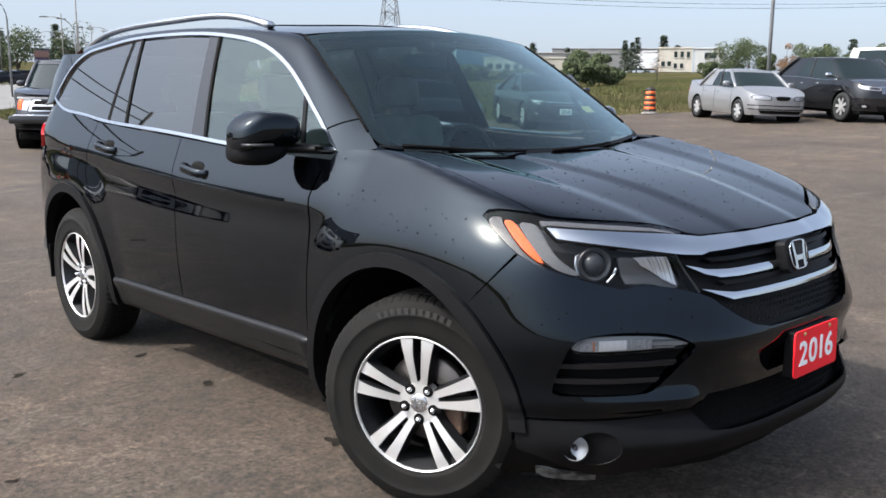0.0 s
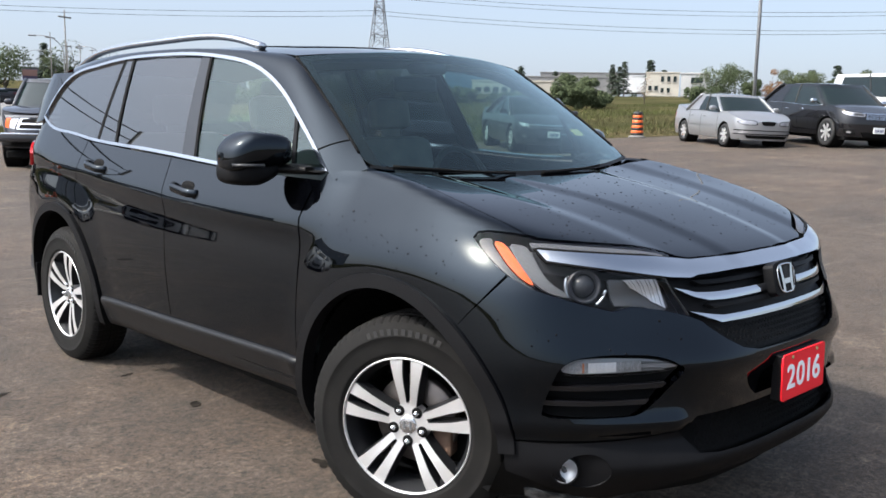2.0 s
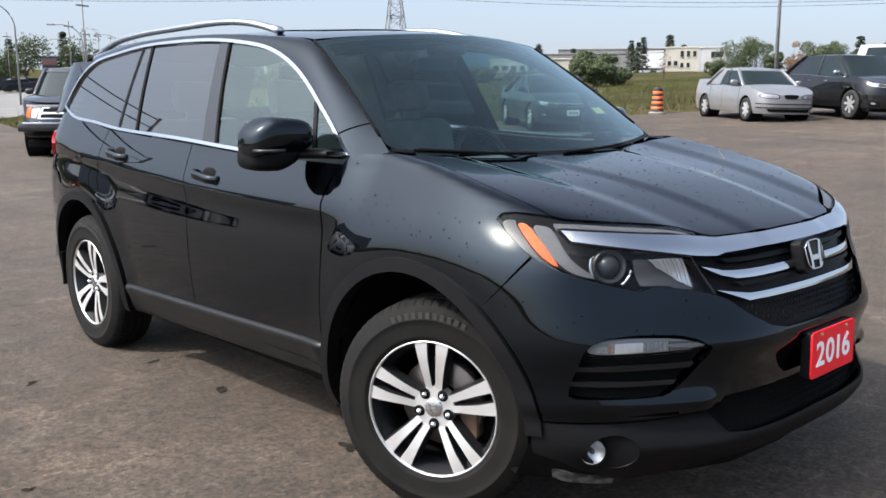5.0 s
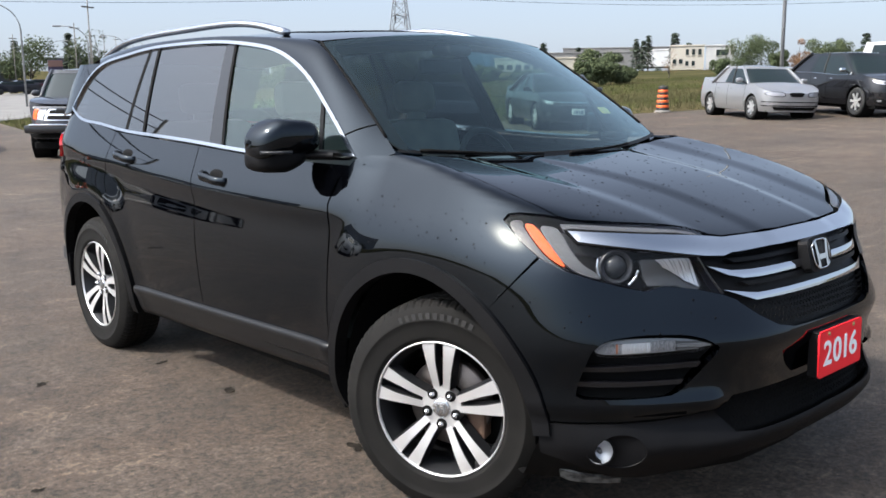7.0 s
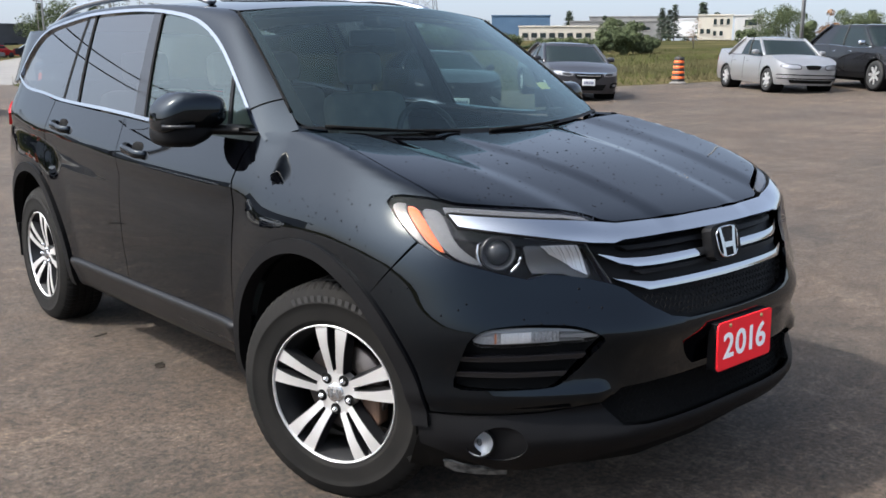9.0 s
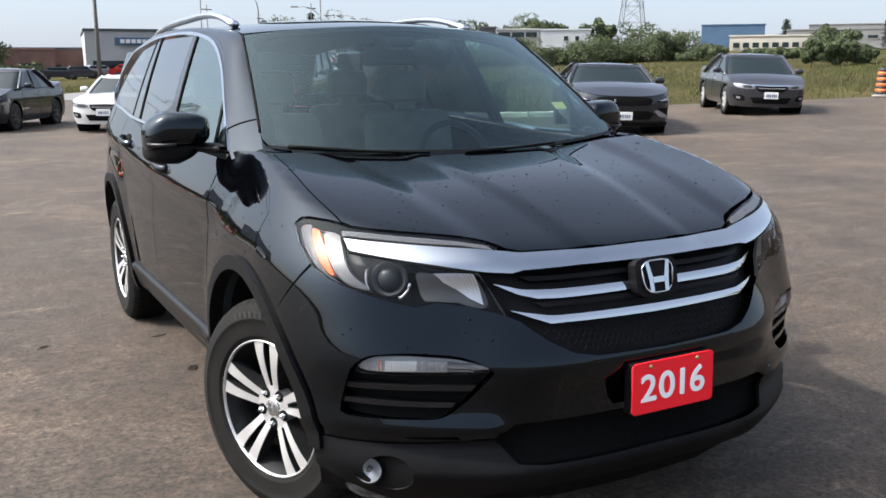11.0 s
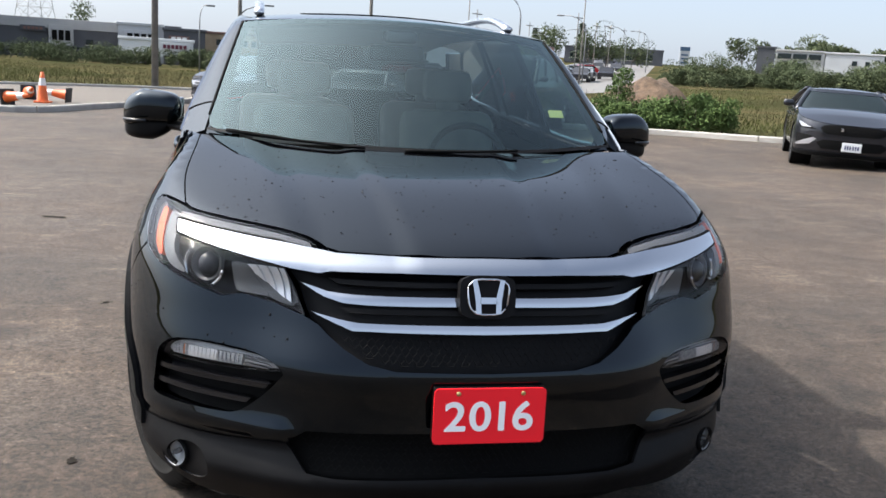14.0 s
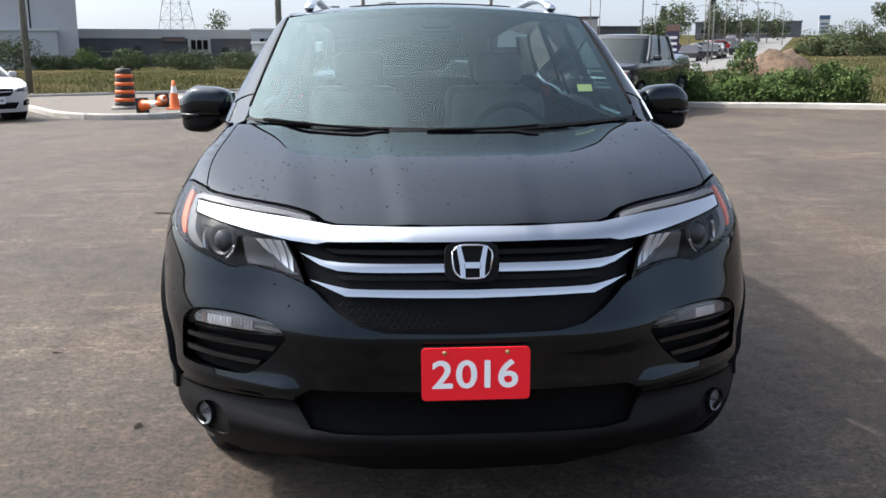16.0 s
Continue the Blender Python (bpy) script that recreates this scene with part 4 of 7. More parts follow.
for s in (-1, 1):
    out = Vector((s * 0.60, -0.80, 0.03)).normalized()
    side = Vector((s * 0.80, 0.60, 0.0)).normalized()
    up = out.cross(side) * (1 if out.cross(side).z > 0 else -1)
    centre = Vector((s * 0.822, -0.619, 0.376))
    mouth = wrap(np.array([p[0] for p in pocket]), np.array([p[1] for p in pocket]))
    n = len(pocket)
    ring0 = [Vector((-s * p[0], p[1], p[2])) - out * 0.004 for p in mouth]
    ring1 = [centre - out * 0.006 + (side * math.cos(2 * math.pi * i / n) + up * math.sin(2 * math.pi * i / n)) * 0.043 for i in range(n)]
    raw("fog_pocket", ring0 + ring1, [(i, (i + 1) % n, (i + 1) % n + n, i + n) for i in range(n)], PLASTIC, suv)
    m = Matrix.Translation(centre) @ Matrix((side, up, out)).transposed().to_4x4()
    lv, lf = lathe([(0.044, -0.012), (0.044, 0.006), (0.040, 0.008), (0.038, 0.0)], 28, "z")
    fog = raw("fog_lamp", [m @ Vector(p) for p in lv], lf, PLASTIC, suv, "round clear fog lamp")
    lv, lf = lathe([(0.038, 0.004), (0.032, -0.006), (0.015, -0.018), (0.001, -0.021)], 28, "z")
    raw("fog_reflector", [m @ Vector(p) for p in lv], lf, BRIGHT, fog)
    lv, lf = lathe([(0.001, 0.006), (0.006, 0.005), (0.008, -0.004), (0.008, -0.018)], 16, "z")
    raw("bulb_shield", [m @ Vector(p) for p in lv], lf, LAMP_GREY, fog)
    lv, lf = lathe([(0.001, 0.014), (0.02, 0.012), (0.033, 0.008), (0.038, 0.005)], 28, "z")
    raw("fog_lens", [m @ Vector(p) for p in lv], lf, LENS, fog).visible_shadow = False

# badge and number plate
badge_at = Matrix.Translation((0, -0.862, 0.902)) @ Matrix.Rotation(radians(-14), 4, "X")
rim2 = cut_corners([(-0.073, -0.058), (0.073, -0.058), (0.078, 0.0), (0.073, 0.058), (-0.073, 0.058), (-0.078, 0.0)], 2)


def slab(poly, y0, y1):
    n = len(poly)
    return [(p[0], y0, p[1]) for p in poly] + [(p[0], y1, p[1]) for p in poly], [tuple(range(n)), tuple(range(2 * n - 1, n - 1, -1))] + [(i, i + n, (i + 1) % n + n, (i + 1) % n) for i in range(n)]


v, f = slab(rim2, -0.006, 0.03)
badge = raw("badge", [badge_at @ Vector(p) for p in v], f, PLASTIC, grille, "chrome badge on a dark shield", False)
ring = cut_corners([(-0.050, -0.047), (0.050, -0.047), (0.061, 0.047), (-0.061, 0.047)], 2) * (1.0, 1.0)
v, f = tube([(p[0], -0.010, p[1]) for p in ring], 0.0034, 8, True)
raw("badge_ring", [badge_at @ Vector(p) for p in v], f, CHROME, badge)
for poly in ([(-0.045, 0.045), (-0.032, 0.045), (-0.021, -0.002), (-0.02, -0.045), (-0.034, -0.045), (-0.036, -0.01)], [(0.045, 0.045), (0.032, 0.045), (0.021, -0.002), (0.02, -0.045), (0.034, -0.045), (0.036, -0.01)], [(-0.024, -0.018), (-0.022, -0.001), (0.022, -0.001), (0.024, -0.018)]):
    v, f = slab(poly, -0.014, -0.004)
    raw("badge_bar", [badge_at @ Vector(p) for p in v], f, CHROME, badge, "", False)
bm = bmesh.new()
box(bm, 0.004, -0.934, 0.602, 0.303, 0.036, 0.150, 0.004)
part("plate_bracket", bm, PLASTIC, suv)
plate_poly = [(x + sx * (-0.012 + 0.012 * math.cos(a)), z + sz2 * (-0.012 + 0.012 * math.sin(a))) for x, z, sx, sz2, aa in ((0.1525, 0.076, 1, 1, 0), (-0.1525, 0.076, -1, 1, 1), (-0.1525, -0.076, -1, -1, 0), (0.1525, -0.076, 1, -1, 1)) for a in (np.linspace(0, math.pi / 2, 5) if aa == 0 else np.linspace(math.pi / 2, 0, 5))]
plate_at = Matrix.Translation((0.004, -0.953, 0.602)) @ Matrix.Rotation(radians(-1.5), 4, "X")
v, f = slab(plate_poly, -0.002, 0.003)
plate = raw("year_plate", [plate_at @ Vector(p) for p in v], f, PLATE_RED, suv, "red plate reading 2016 in white", False)


def lettering(text, size, mat, at, parent, name="lettering", bold=0.0, depth=0.0006, space=1.0):
    c = bpy.data.curves.new(name, "FONT")
    c.body, c.size, c.align_x, c.align_y, c.extrude, c.offset, c.space_character = text, size, "CENTER", "CENTER", depth, bold, space
    tmp = new(name, c)
    me = bpy.data.meshes.new_from_object(tmp.evaluated_get(bpy.context.evaluated_depsgraph_get()))
    bpy.data.objects.remove(tmp)
    me.materials.clear()
    me.materials.append(mat)
    me.transform(at)
    ob = new(name, me)
    ob.parent = parent
    return ob


for k, digit in enumerate("2016"):
    strokes = []
    for q in range(9):
        dx, dz = (0.0024 * math.cos(q * math.pi / 4), 0.0021 * math.sin(q * math.pi / 4)) if q else (0, 0)
        ob = lettering(digit, 0.112, WHITE, plate_at @ Matrix.Translation(((-0.094, -0.0265, 0.032, 0.090)[k] + dx, -0.003 - 0.00003 * q, -0.005 + dz)) @ Matrix.Rotation(radians(90), 4, "X") @ Matrix.Diagonal((1.10, 1.0, 1.0, 1.0)), None, "tmp")
        strokes.append(([tuple(c.co) for c in ob.data.vertices], [tuple(p.vertices) for p in ob.data.polygons]))
        bpy.data.objects.remove(ob)
    v, f = join(*strokes)
    raw("numeral", v, f, PLATE_WHITE, plate, "", False)
for x in (-0.088, 0.088):
    v, f = lathe([(0.0005, -0.006), (0.006, -0.005), (0.007, 0.0)], 10, "y")
    raw("bolt", [plate_at @ Vector((p[0] + x, p[1], p[2] + 0.062)) for p in v], f, material("brass_bolt", (0.5, 0.36, 0.16), 0.4, 0.8), plate)

# wheels
def wheel_parts(s):
    """The wheel at the origin; the outer face looks along s times x."""
    n, prof = 288, [(0.232, -0.098), (0.250, -0.110), (0.253, -0.1125), (0.259, -0.1125), (0.29, -0.1165), (0.31, -0.1165), (0.312, -0.118), (0.316, -0.118), (0.318, -0.1165), (0.346, -0.107), (0.360, -0.096), (0.369, -0.084), (0.3755, -0.07), (0.3755, -0.047), (0.368, -0.045), (0.368, -0.037), (0.3765, -0.035), (0.3765, -0.006), (0.369, -0.004), (0.369, 0.004), (0.3765, 0.006), (0.3765, 0.035), (0.368, 0.037), (0.368, 0.045), (0.3755, 0.047), (0.3755, 0.07), (0.372, 0.088), (0.366, 0.1), (0.32, 0.12), (0.25, 0.112), (0.232, 0.1)]
    tv, tf = [], []
    for i, (r, h) in enumerate(prof):
        for k in range(n):
            cut = 0.004 if (10 <= i <= 13 or 24 <= i <= 27) and k % 4 == 0 else 0.002 if 16 <= i <= 21 and (k + i) % 4 == 0 else 0.0
            a = 2 * math.pi * k / n
            tv.append((h * -s, (r - cut) * math.cos(a), (r - cut) * math.sin(a)))
    for i in range(len(prof) - 1):
        for k in range(n):
            q = (k + 1) % n
            tf.append((i * n + k, i * n + q, (i + 1) * n + q, (i + 1) * n + k))
    bv, bf2 = lathe([(0.236, 0.108 * s), (0.232, 0.09 * s), (0.215, 0.07 * s), (0.205, -0.09 * s), (0.225, -0.1 * s)], 72)
    barrel = raw("wheel", bv, bf2, POCKET, None, "five twin-spoke alloy wheel with black tyre")
    raw("tyre", tv, [q for q in tf if q[0] // n < 10 or q[0] // n > 26], RUBBER, barrel, "worn all-season tyre")
    raw("tread", tv, [q for q in tf if 10 <= q[0] // n <= 26], RUBBER, barrel, "grooved tread", False)
    lv, lf = lathe([(0.232, 0.098 * s), (0.234, 0.106 * s), (0.237, 0.108 * s), (0.240, 0.105 * s), (0.240, 0.098 * s)], 72)
    raw("rim_lip", lv, lf, ALLOY, barrel, "bright machined rim lip")
    for k in range(5):
        ang = radians(90 + 72 * k)
        c, sn = math.cos(ang), math.sin(ang)
        for side in (-1, 1):
            def at(r, t, x):
                return (x * s, r * c - t * sn, r * sn + t * c)
            out, rows_r = [], np.linspace(0.066, 0.234, 9)
            for r in rows_r:
                u = (r - 0.066) / 0.168
                t0 = side * (0.0035 + 0.0095 * min(1.0, 1.6 * u))
                t1 = side * (0.031 + 0.036 * u**1.15)
                x = 0.081 + 0.020 * math.sin(u * 1.9)
                out.append((r, t0, t1, x))
            fv = [at(r, t, x) for r, t0, t1, x in out for t in (t0 + (t1 - t0) * 0.06, t1 - (t1 - t0) * 0.05)]
            ff = [(2 * i, 2 * i + 1, 2 * i + 3, 2 * i + 2) for i in range(8)]
            sv = [at(r, t, x - dx) for r, t0, t1, x in out for t, dx in ((t0, 0.003), (t1, 0.003), (t1 + side * 0.006, 0.045), (t0 - side * 0.001, 0.045))]
            sf = [(4 * i + j, 4 * i + (j + 1) % 4, 4 * i + 4 + (j + 1) % 4, 4 * i + 4 + j) for i in range(8) for j in range(4)]
            sf.append((32, 33, 34, 35))
            raw("spoke", sv, sf, POCKET, barrel, "", False)
            raw("spoke_face", fv, ff, ALLOY, barrel, "bright machined spoke face", False)
    hub_v, hub_f, m = [], [], 60
    for rad, dip in ((0.0, 0.0), (0.5, 0.0), (1.0, 0.0), (1.02, 0.004), (1.06, 0.04)):
        for k in range(m):
            a = 2 * math.pi * k / m
            r = (0.0715 + 0.0045 * math.cos(5 * (a - math.pi / 2))) * rad
            hub_v.append(((0.0815 - dip) * s, r * math.cos(a), r * math.sin(a)))
    hub_f = [(i * m + k, i * m + (k + 1) % m, (i + 1) * m + (k + 1) % m, (i + 1) * m + k) for i in range(4) for k in range(m)]
    raw("hub", hub_v, hub_f, ALLOY, barrel, "", False)
    cv, cf = lathe([(0.001, 0.0885 * s), (0.028, 0.088 * s), (0.0325, 0.086 * s), (0.034, 0.08 * s)], 32)
    cap = raw("centre_cap", cv, cf, ALUMINIUM, barrel, "silver centre cap")
    bm = bmesh.new()
    for y0 in (-0.012, 0.012):
        box(bm, 0.0885 * s, y0, 0, 0.004, 0.007, 0.03)
    box(bm, 0.0885 * s, 0, -0.002, 0.004, 0.02, 0.006)
    part("cap_emblem", bm, LAMP_GREY, cap)
    for k in range(5):
        a = radians(90 + 36 + 72 * k)
        y, z = 0.0565 * math.cos(a), 0.0565 * math.sin(a)
        pv, pf = lathe([(0.0195, 0.0815 * s), (0.0195, 0.0828 * s), (0.017, 0.0828 * s), (0.001, 0.0826 * s)], 20)
        raw("nut_well", [(p[0], p[1] + y, p[2] + z) for p in pv], pf, DARK, barrel)
        nv, nf = lathe([(0.001, 0.099 * s), (0.006, 0.098 * s), (0.0095, 0.092 * s), (0.0105, 0.08 * s)], 6)
        raw("wheel_nut", [(p[0], p[1] + y, p[2] + z) for p in nv], nf, ALUMINIUM, barrel)
    dv, df = lathe([(0.07, 0.02 * s), (0.15, 0.02 * s), (0.155, 0.01 * s), (0.155, -0.01 * s)], 48)
    raw("brake_disc", dv, df, material("brake_iron", (0.2, 0.17, 0.15), 0.4, 0.8), barrel)
    bm = bmesh.new()
    box(bm, 0.0 * s, -0.105, 0.02 - 0.07, 0.07, 0.07, 0.13, 0.012)
    part("brake_caliper", bm, material("rusty_caliper", (0.12, 0.07, 0.045), 0.7), barrel)
    bar_v, bar_f = [], []
    for k in range(11):
        a = radians(66 + 4.6 * k)
        for r, w in ((0.318, 0.9), (0.340, 0.9)):
            for da in (-1.3, 1.3):
                aa = a + radians(da)
                bar_v.append((0.1172 * s, r * math.cos(aa), r * math.sin(aa)))
        b = len(bar_v) - 4
        bar_f.append((b, b + 1, b + 3, b + 2))
    raw("tyre_marking", bar_v, bar_f, material("tyre_marking_rubber", (0.013, 0.0125, 0.012), 0.7), barrel, "raised bars on the tyre wall", False)
    return barrel


for s in (-1, 1):
    w = wheel_parts(s)
    w.parent = suv
    w.matrix_world = pose(s * 0.834, 0.02, 0.3755, 0, 0, 23 if s < 0 else 12)
    rear = copy_thing(w, pose(s * 0.845, 2.82, 0.3755, 14))
    rear.parent = suv
    for cy, cz in (ARCH_F, ARCH_R):
        lv, lf = lathe([(0.480, s * 0.92), (0.46, s * 0.6), (0.42, s * 0.48), (0.0, s * 0.48)], 40)
        lf = [q for q in lf if min(lv[i][2] for i in q) > (-0.1 if max(lv[i][1] for i in q) > 0.2 else -0.02)]
        raw("wheel_liner", [(p[0], p[1] + cy, p[2] + cz) for p in lv], lf, DARK, suv, "", False)
    bm = bmesh.new()
    box(bm, s * 0.882, 0.512, 0.375, 0.11, 0.014, 0.26, 0.005)
    part("mud_flap", bm, PLASTIC, suv)
    bm = bmesh.new()
    box(bm, s * 0.875, 3.28, 0.39, 0.12, 0.012, 0.2, 0.004)
    part("mud_flap", bm, PLASTIC, suv)
bm = bmesh.new()
box(bm, 0, 1.63, 0.28, 1.5, 3.9, 0.14, 0.03)
part("underbody", bm, DARK, suv)

# cowl, wipers
cowl = [(a, v) for a in np.linspace(-0.99, 0.99, 15) for v in (0.0,)] + [(0.99, 0.018)] + [(a, 0.02) for a in np.linspace(0.9, -0.9, 13)] + [(-0.99, 0.018)]
v, f, n = sheet(cowl, screen_pt, d=0.04, off=0.004, depth=0.0)
raw("cowl", v, f, PLASTIC, suv, "", True, n)
for a0, a1, v0, v1 in ((-0.90, -0.28, 0.008, -0.006), (-0.10, 0.45, -0.006, 0.006)):
    aa = np.linspace(a0, a1, 14)
    pts = screen_pt(aa, np.linspace(v0, v1, 14)) + np.array([0, -0.010, 0.010])
    v, f = tube(pts, [0.007] * 6 + [0.005] * 8, 8)
    raw("wiper", v, f, DARK, suv, "black wiper arm and blade")

# cabin furniture
bm = bmesh.new()
box(bm, 0, 0.68, 1.04, 1.45, 0.62, 0.16, 0.05)
box(bm, 0, 0.80, 0.80, 1.4, 0.25, 0.5, 0.04)
part("dashboard", bm, CABIN, suv, "dark grey dashboard", True)
v, f = join(tube([(0.37 + 0.185 * math.cos(a), 1.02 + 0.07 * math.sin(a), 1.06 + 0.175 * math.sin(a)) for a in np.linspace(0, 2 * math.pi, 32)[:-1]], 0.016, 8, True), tube([(0.19, 1.02, 1.06), (0.55, 1.02, 1.06)], 0.03, 8), tube([(0.37, 0.8, 1.0), (0.37, 1.02, 1.06)], 0.04, 8))
raw("steering_wheel", v, f, CABIN, suv, "black steering wheel")
for x, y, wdt in ((-0.37, 1.50, 0.50), (0.37, 1.50, 0.50), (-0.42, 2.40, 0.56), (0.42, 2.40, 0.56)):
    bm = bmesh.new()
    box(bm, x, y, 0.98, wdt, 0.15, 0.62, 0.07, Matrix.Rotation(radians(-14), 4, "X"))
    box(bm, x, y - 0.32, 0.66, wdt, 0.56, 0.18, 0.06)
    box(bm, x, y + 0.10, 1.40, 0.26, 0.10, 0.17, 0.045, Matrix.Rotation(radians(-8), 4, "X"))
    box(bm, x, y + 0.085, 1.30, 0.12, 0.02, 0.14)
    part("seat", bm, SEAT, suv, "grey leather seat with headrest", True)
bm = bmesh.new()
box(bm, 0, 2.0, 0.45, 1.7, 3.2, 0.08)
part("cabin_floor", bm, CABIN, suv)
v, f, n = sheet(shrink(roof_out, 0.0) * (0.97, 1.0), roof_pt, d=0.15, off=-0.04, depth=0.0)
raw("headliner", v, f, material("headliner_cloth", (0.42, 0.40, 0.37), 0.9), suv, "", True, n)
bm = bmesh.new()
box(bm, 0.0, 0.98, 1.545, 0.25, 0.04, 0.07, 0.015)
part("rear_view_mirror", bm, CABIN, suv)
bm = bmesh.new()
box(bm, 0.0, 0.90, 1.615, 0.14, 0.14, 0.05, 0.02)
part("sensor_housing", bm, CABIN, suv)
bm = bmesh.new()
box(bm, 0.605, 0.495, 1.335, 0.06, 0.002, 0.045, 0.0, Matrix.Rotation(radians(-52), 4, "X"))
part("windscreen_sticker", bm, material("yellow_paper", (0.36, 0.37, 0.12), 0.7), suv, "yellow paper note on the glass")

# rain drops left on the hood, fenders and bumper
DROP = material("water_drop", (0.003, 0.003, 0.004), 0.12, spec=0.1)
drops = []
rng0 = np.random.default_rng(11)
for fn, lo, hi, count in ((hood_pt, (-0.74, -0.66), (0.74, 0.18), 330), (wrap, (-0.40, 0.80), (0.45, 1.08), 90), (wrap, (-1.0, 0.72), (-0.42, 0.90), 30)):
    q = rng0.uniform(lo, hi, (count, 2))
    if fn is wrap:
        q = q[~((q[:, 0] < -0.30) & (q[:, 0] > -0.97) & (q[:, 1] > 0.84))]
        q = q[(q[:, 0] - ARCH_F[0]) ** 2 + (q[:, 1] - ARCH_F[1]) ** 2 > 0.53**2]
    p = fn(q[:, 0], q[:, 1])
    e = 2e-3
    nn = np.cross(fn(q[:, 0] + e, q[:, 1]) - p, fn(q[:, 0], q[:, 1] + e) - p)
    nn /= np.linalg.norm(nn, axis=1)[:, None]
    nn *= np.where((nn * (p - np.array([0, 0.2, 0.6]))).sum(1) < 0, -1, 1)[:, None]
    for c, d in zip(p, nn):
        r = rng0.uniform(0.0014, 0.004) * (1.3 if rng0.uniform() > 0.85 else 1)
        m = Matrix.Translation(c) @ Vector(d).to_track_quat("Z", "Y").to_matrix().to_4x4()
        lv, lf = lathe([(r, 0.0), (r * 0.8, r * 0.25), (r * 0.4, r * 0.38), (r * 0.02, r * 0.4)], 7, "z")
        drops.append(([tuple(m @ Vector((a * (1 + 0.6 * (r > 0.005)), b, h))) for a, b, h in lv], lf))
v, f = join(*drops)
tagged(raw("rain_drop", v, f, DROP, suv, "small clear rain drops", True), kind="stuff")


# ---- ground ----
def rise(x, y=0.0):
    """The lot is level on the road side and climbs gently the other way."""
    x, y = np.asarray(x, float), np.asarray(y, float)
    soft = lambda t: np.log1p(np.exp(np.minimum(t, 60)))  # noqa: E731
    hill = 0.3 * soft((y - 90) / 15) * step((x - 15) / 40) * step((150 - x) / 50)
    return 0.066 * soft((x - 6) / 2) - 0.264 * soft((x - 110) / 8) + hill


def ground_z(x, y):
    return float(rise(x, y))


def asphalt():
    m = material("dusty_asphalt", (0.09, 0.08, 0.07), 0.85)
    coord = node(m, "ShaderNodeTexCoord")

    def streak(scale, sx, sy, turn, detail, rough=0.6):
        mp = node(m, "ShaderNodeMapping", Scale=(sx, sy, 1.0), Rotation=(0, 0, turn))
        n = node(m, "ShaderNodeTexNoise", Scale=scale, Detail=detail, Roughness=rough)
        link(m, coord.outputs["Object"], mp.inputs["Vector"])
        link(m, mp.outputs["Vector"], n.inputs["Vector"])
        return n.outputs["Fac"]

    def mixed(a, b, k):
        q = node(m, "ShaderNodeMix")
        q.data_type = "FLOAT"
        q.inputs[0].default_value = k
        link(m, a, q.inputs[2])
        link(m, b, q.inputs[3])
        return q.outputs[0]

    fine, pebble = noise_tex(m, 260, 4, 0.8), noise_tex(m, 48, 7, 0.8)
    # broad dust, tyre-drawn streaks, small blotches
    tone = mixed(mixed(streak(0.5, 1, 1, 0, 6), streak(1.0, 1.4, 0.35, 0.5, 6), 0.35), mixed(streak(4.0, 1, 1, 0, 9, 0.75), streak(22.0, 1, 1, 0, 7, 0.75), 0.5), 0.55)
    grey = ramp(m, tone, [(0.42, (0.040, 0.031, 0.025)), (0.475, (0.060, 0.047, 0.036)), (0.525, (0.078, 0.060, 0.046)), (0.585, (0.125, 0.099, 0.078))])
    brown = ramp(m, tone, [(0.42, (0.044, 0.032, 0.023)), (0.475, (0.067, 0.048, 0.034)), (0.525, (0.088, 0.063, 0.045)), (0.585, (0.145, 0.108, 0.080))])
    where = ramp(m, streak(0.8, 0.5, 1.0, 0.9, 6, 0.65), [(0.40, (0, 0, 0)), (0.58, (1, 1, 1))])
    dirt = node(m, "ShaderNodeMix")
    dirt.data_type = "RGBA"
    link(m, where, dirt.inputs[0])
    link(m, grey, dirt.inputs[6])
    link(m, brown, dirt.inputs[7])
    base = dirt.outputs[2]
    scrape = ramp(m, streak(3.2, 0.30, 1.8, 1.1, 10, 0.75), [(0.54, (1, 1, 1)), (0.60, (1.4, 1.39, 1.36)), (0.68, (1.95, 1.92, 1.86))])
    damp = ramp(m, streak(1.3, 1, 0.6, 0.3, 9, 0.68), [(0.34, (0.60, 0.60, 0.61)), (0.46, (1, 1, 1))])
    pits = ramp(m, noise_tex(m, 26, 7, 0.72).outputs["Fac"], [(0.38, (0.40, 0.40, 0.40)), (0.44, (1, 1, 1))])
    lumps = ramp(m, pebble.outputs["Fac"], [(0.38, (0.36, 0.36, 0.36)), (0.49, (1, 1, 1)), (0.61, (1.9, 1.85, 1.78))])
    specks = ramp(m, noise_tex(m, 210, 2, 0.5).outputs["Fac"], [(0.69, (1, 1, 1)), (0.74, (4.2, 4.1, 3.9))])
    for extra in (scrape, damp, pits, lumps, specks):
        k = node(m, "ShaderNodeMix")
        k.data_type, k.blend_type = "RGBA", "MULTIPLY"
        k.inputs[0].default_value = 1.0
        link(m, base, k.inputs[6])
        link(m, extra, k.inputs[7])
        base = k.outputs[2]
    grit = ramp(m, fine.outputs["Fac"], [(0.30, (0.28, 0.275, 0.265)), (0.52, (0.74, 0.725, 0.70)), (0.72, (1.45, 1.41, 1.34))])
    mul = node(m, "ShaderNodeMix")
    mul.data_type, mul.blend_type = "RGBA", "MULTIPLY"
    mul.inputs[0].default_value = 1.0
    link(m, base, mul.inputs[6])
    link(m, grit, mul.inputs[7])
    link(m, mul.outputs[2], bsdf(m).inputs["Base Color"])
    bsdf(m).inputs["Specular IOR Level"].default_value = 0.38
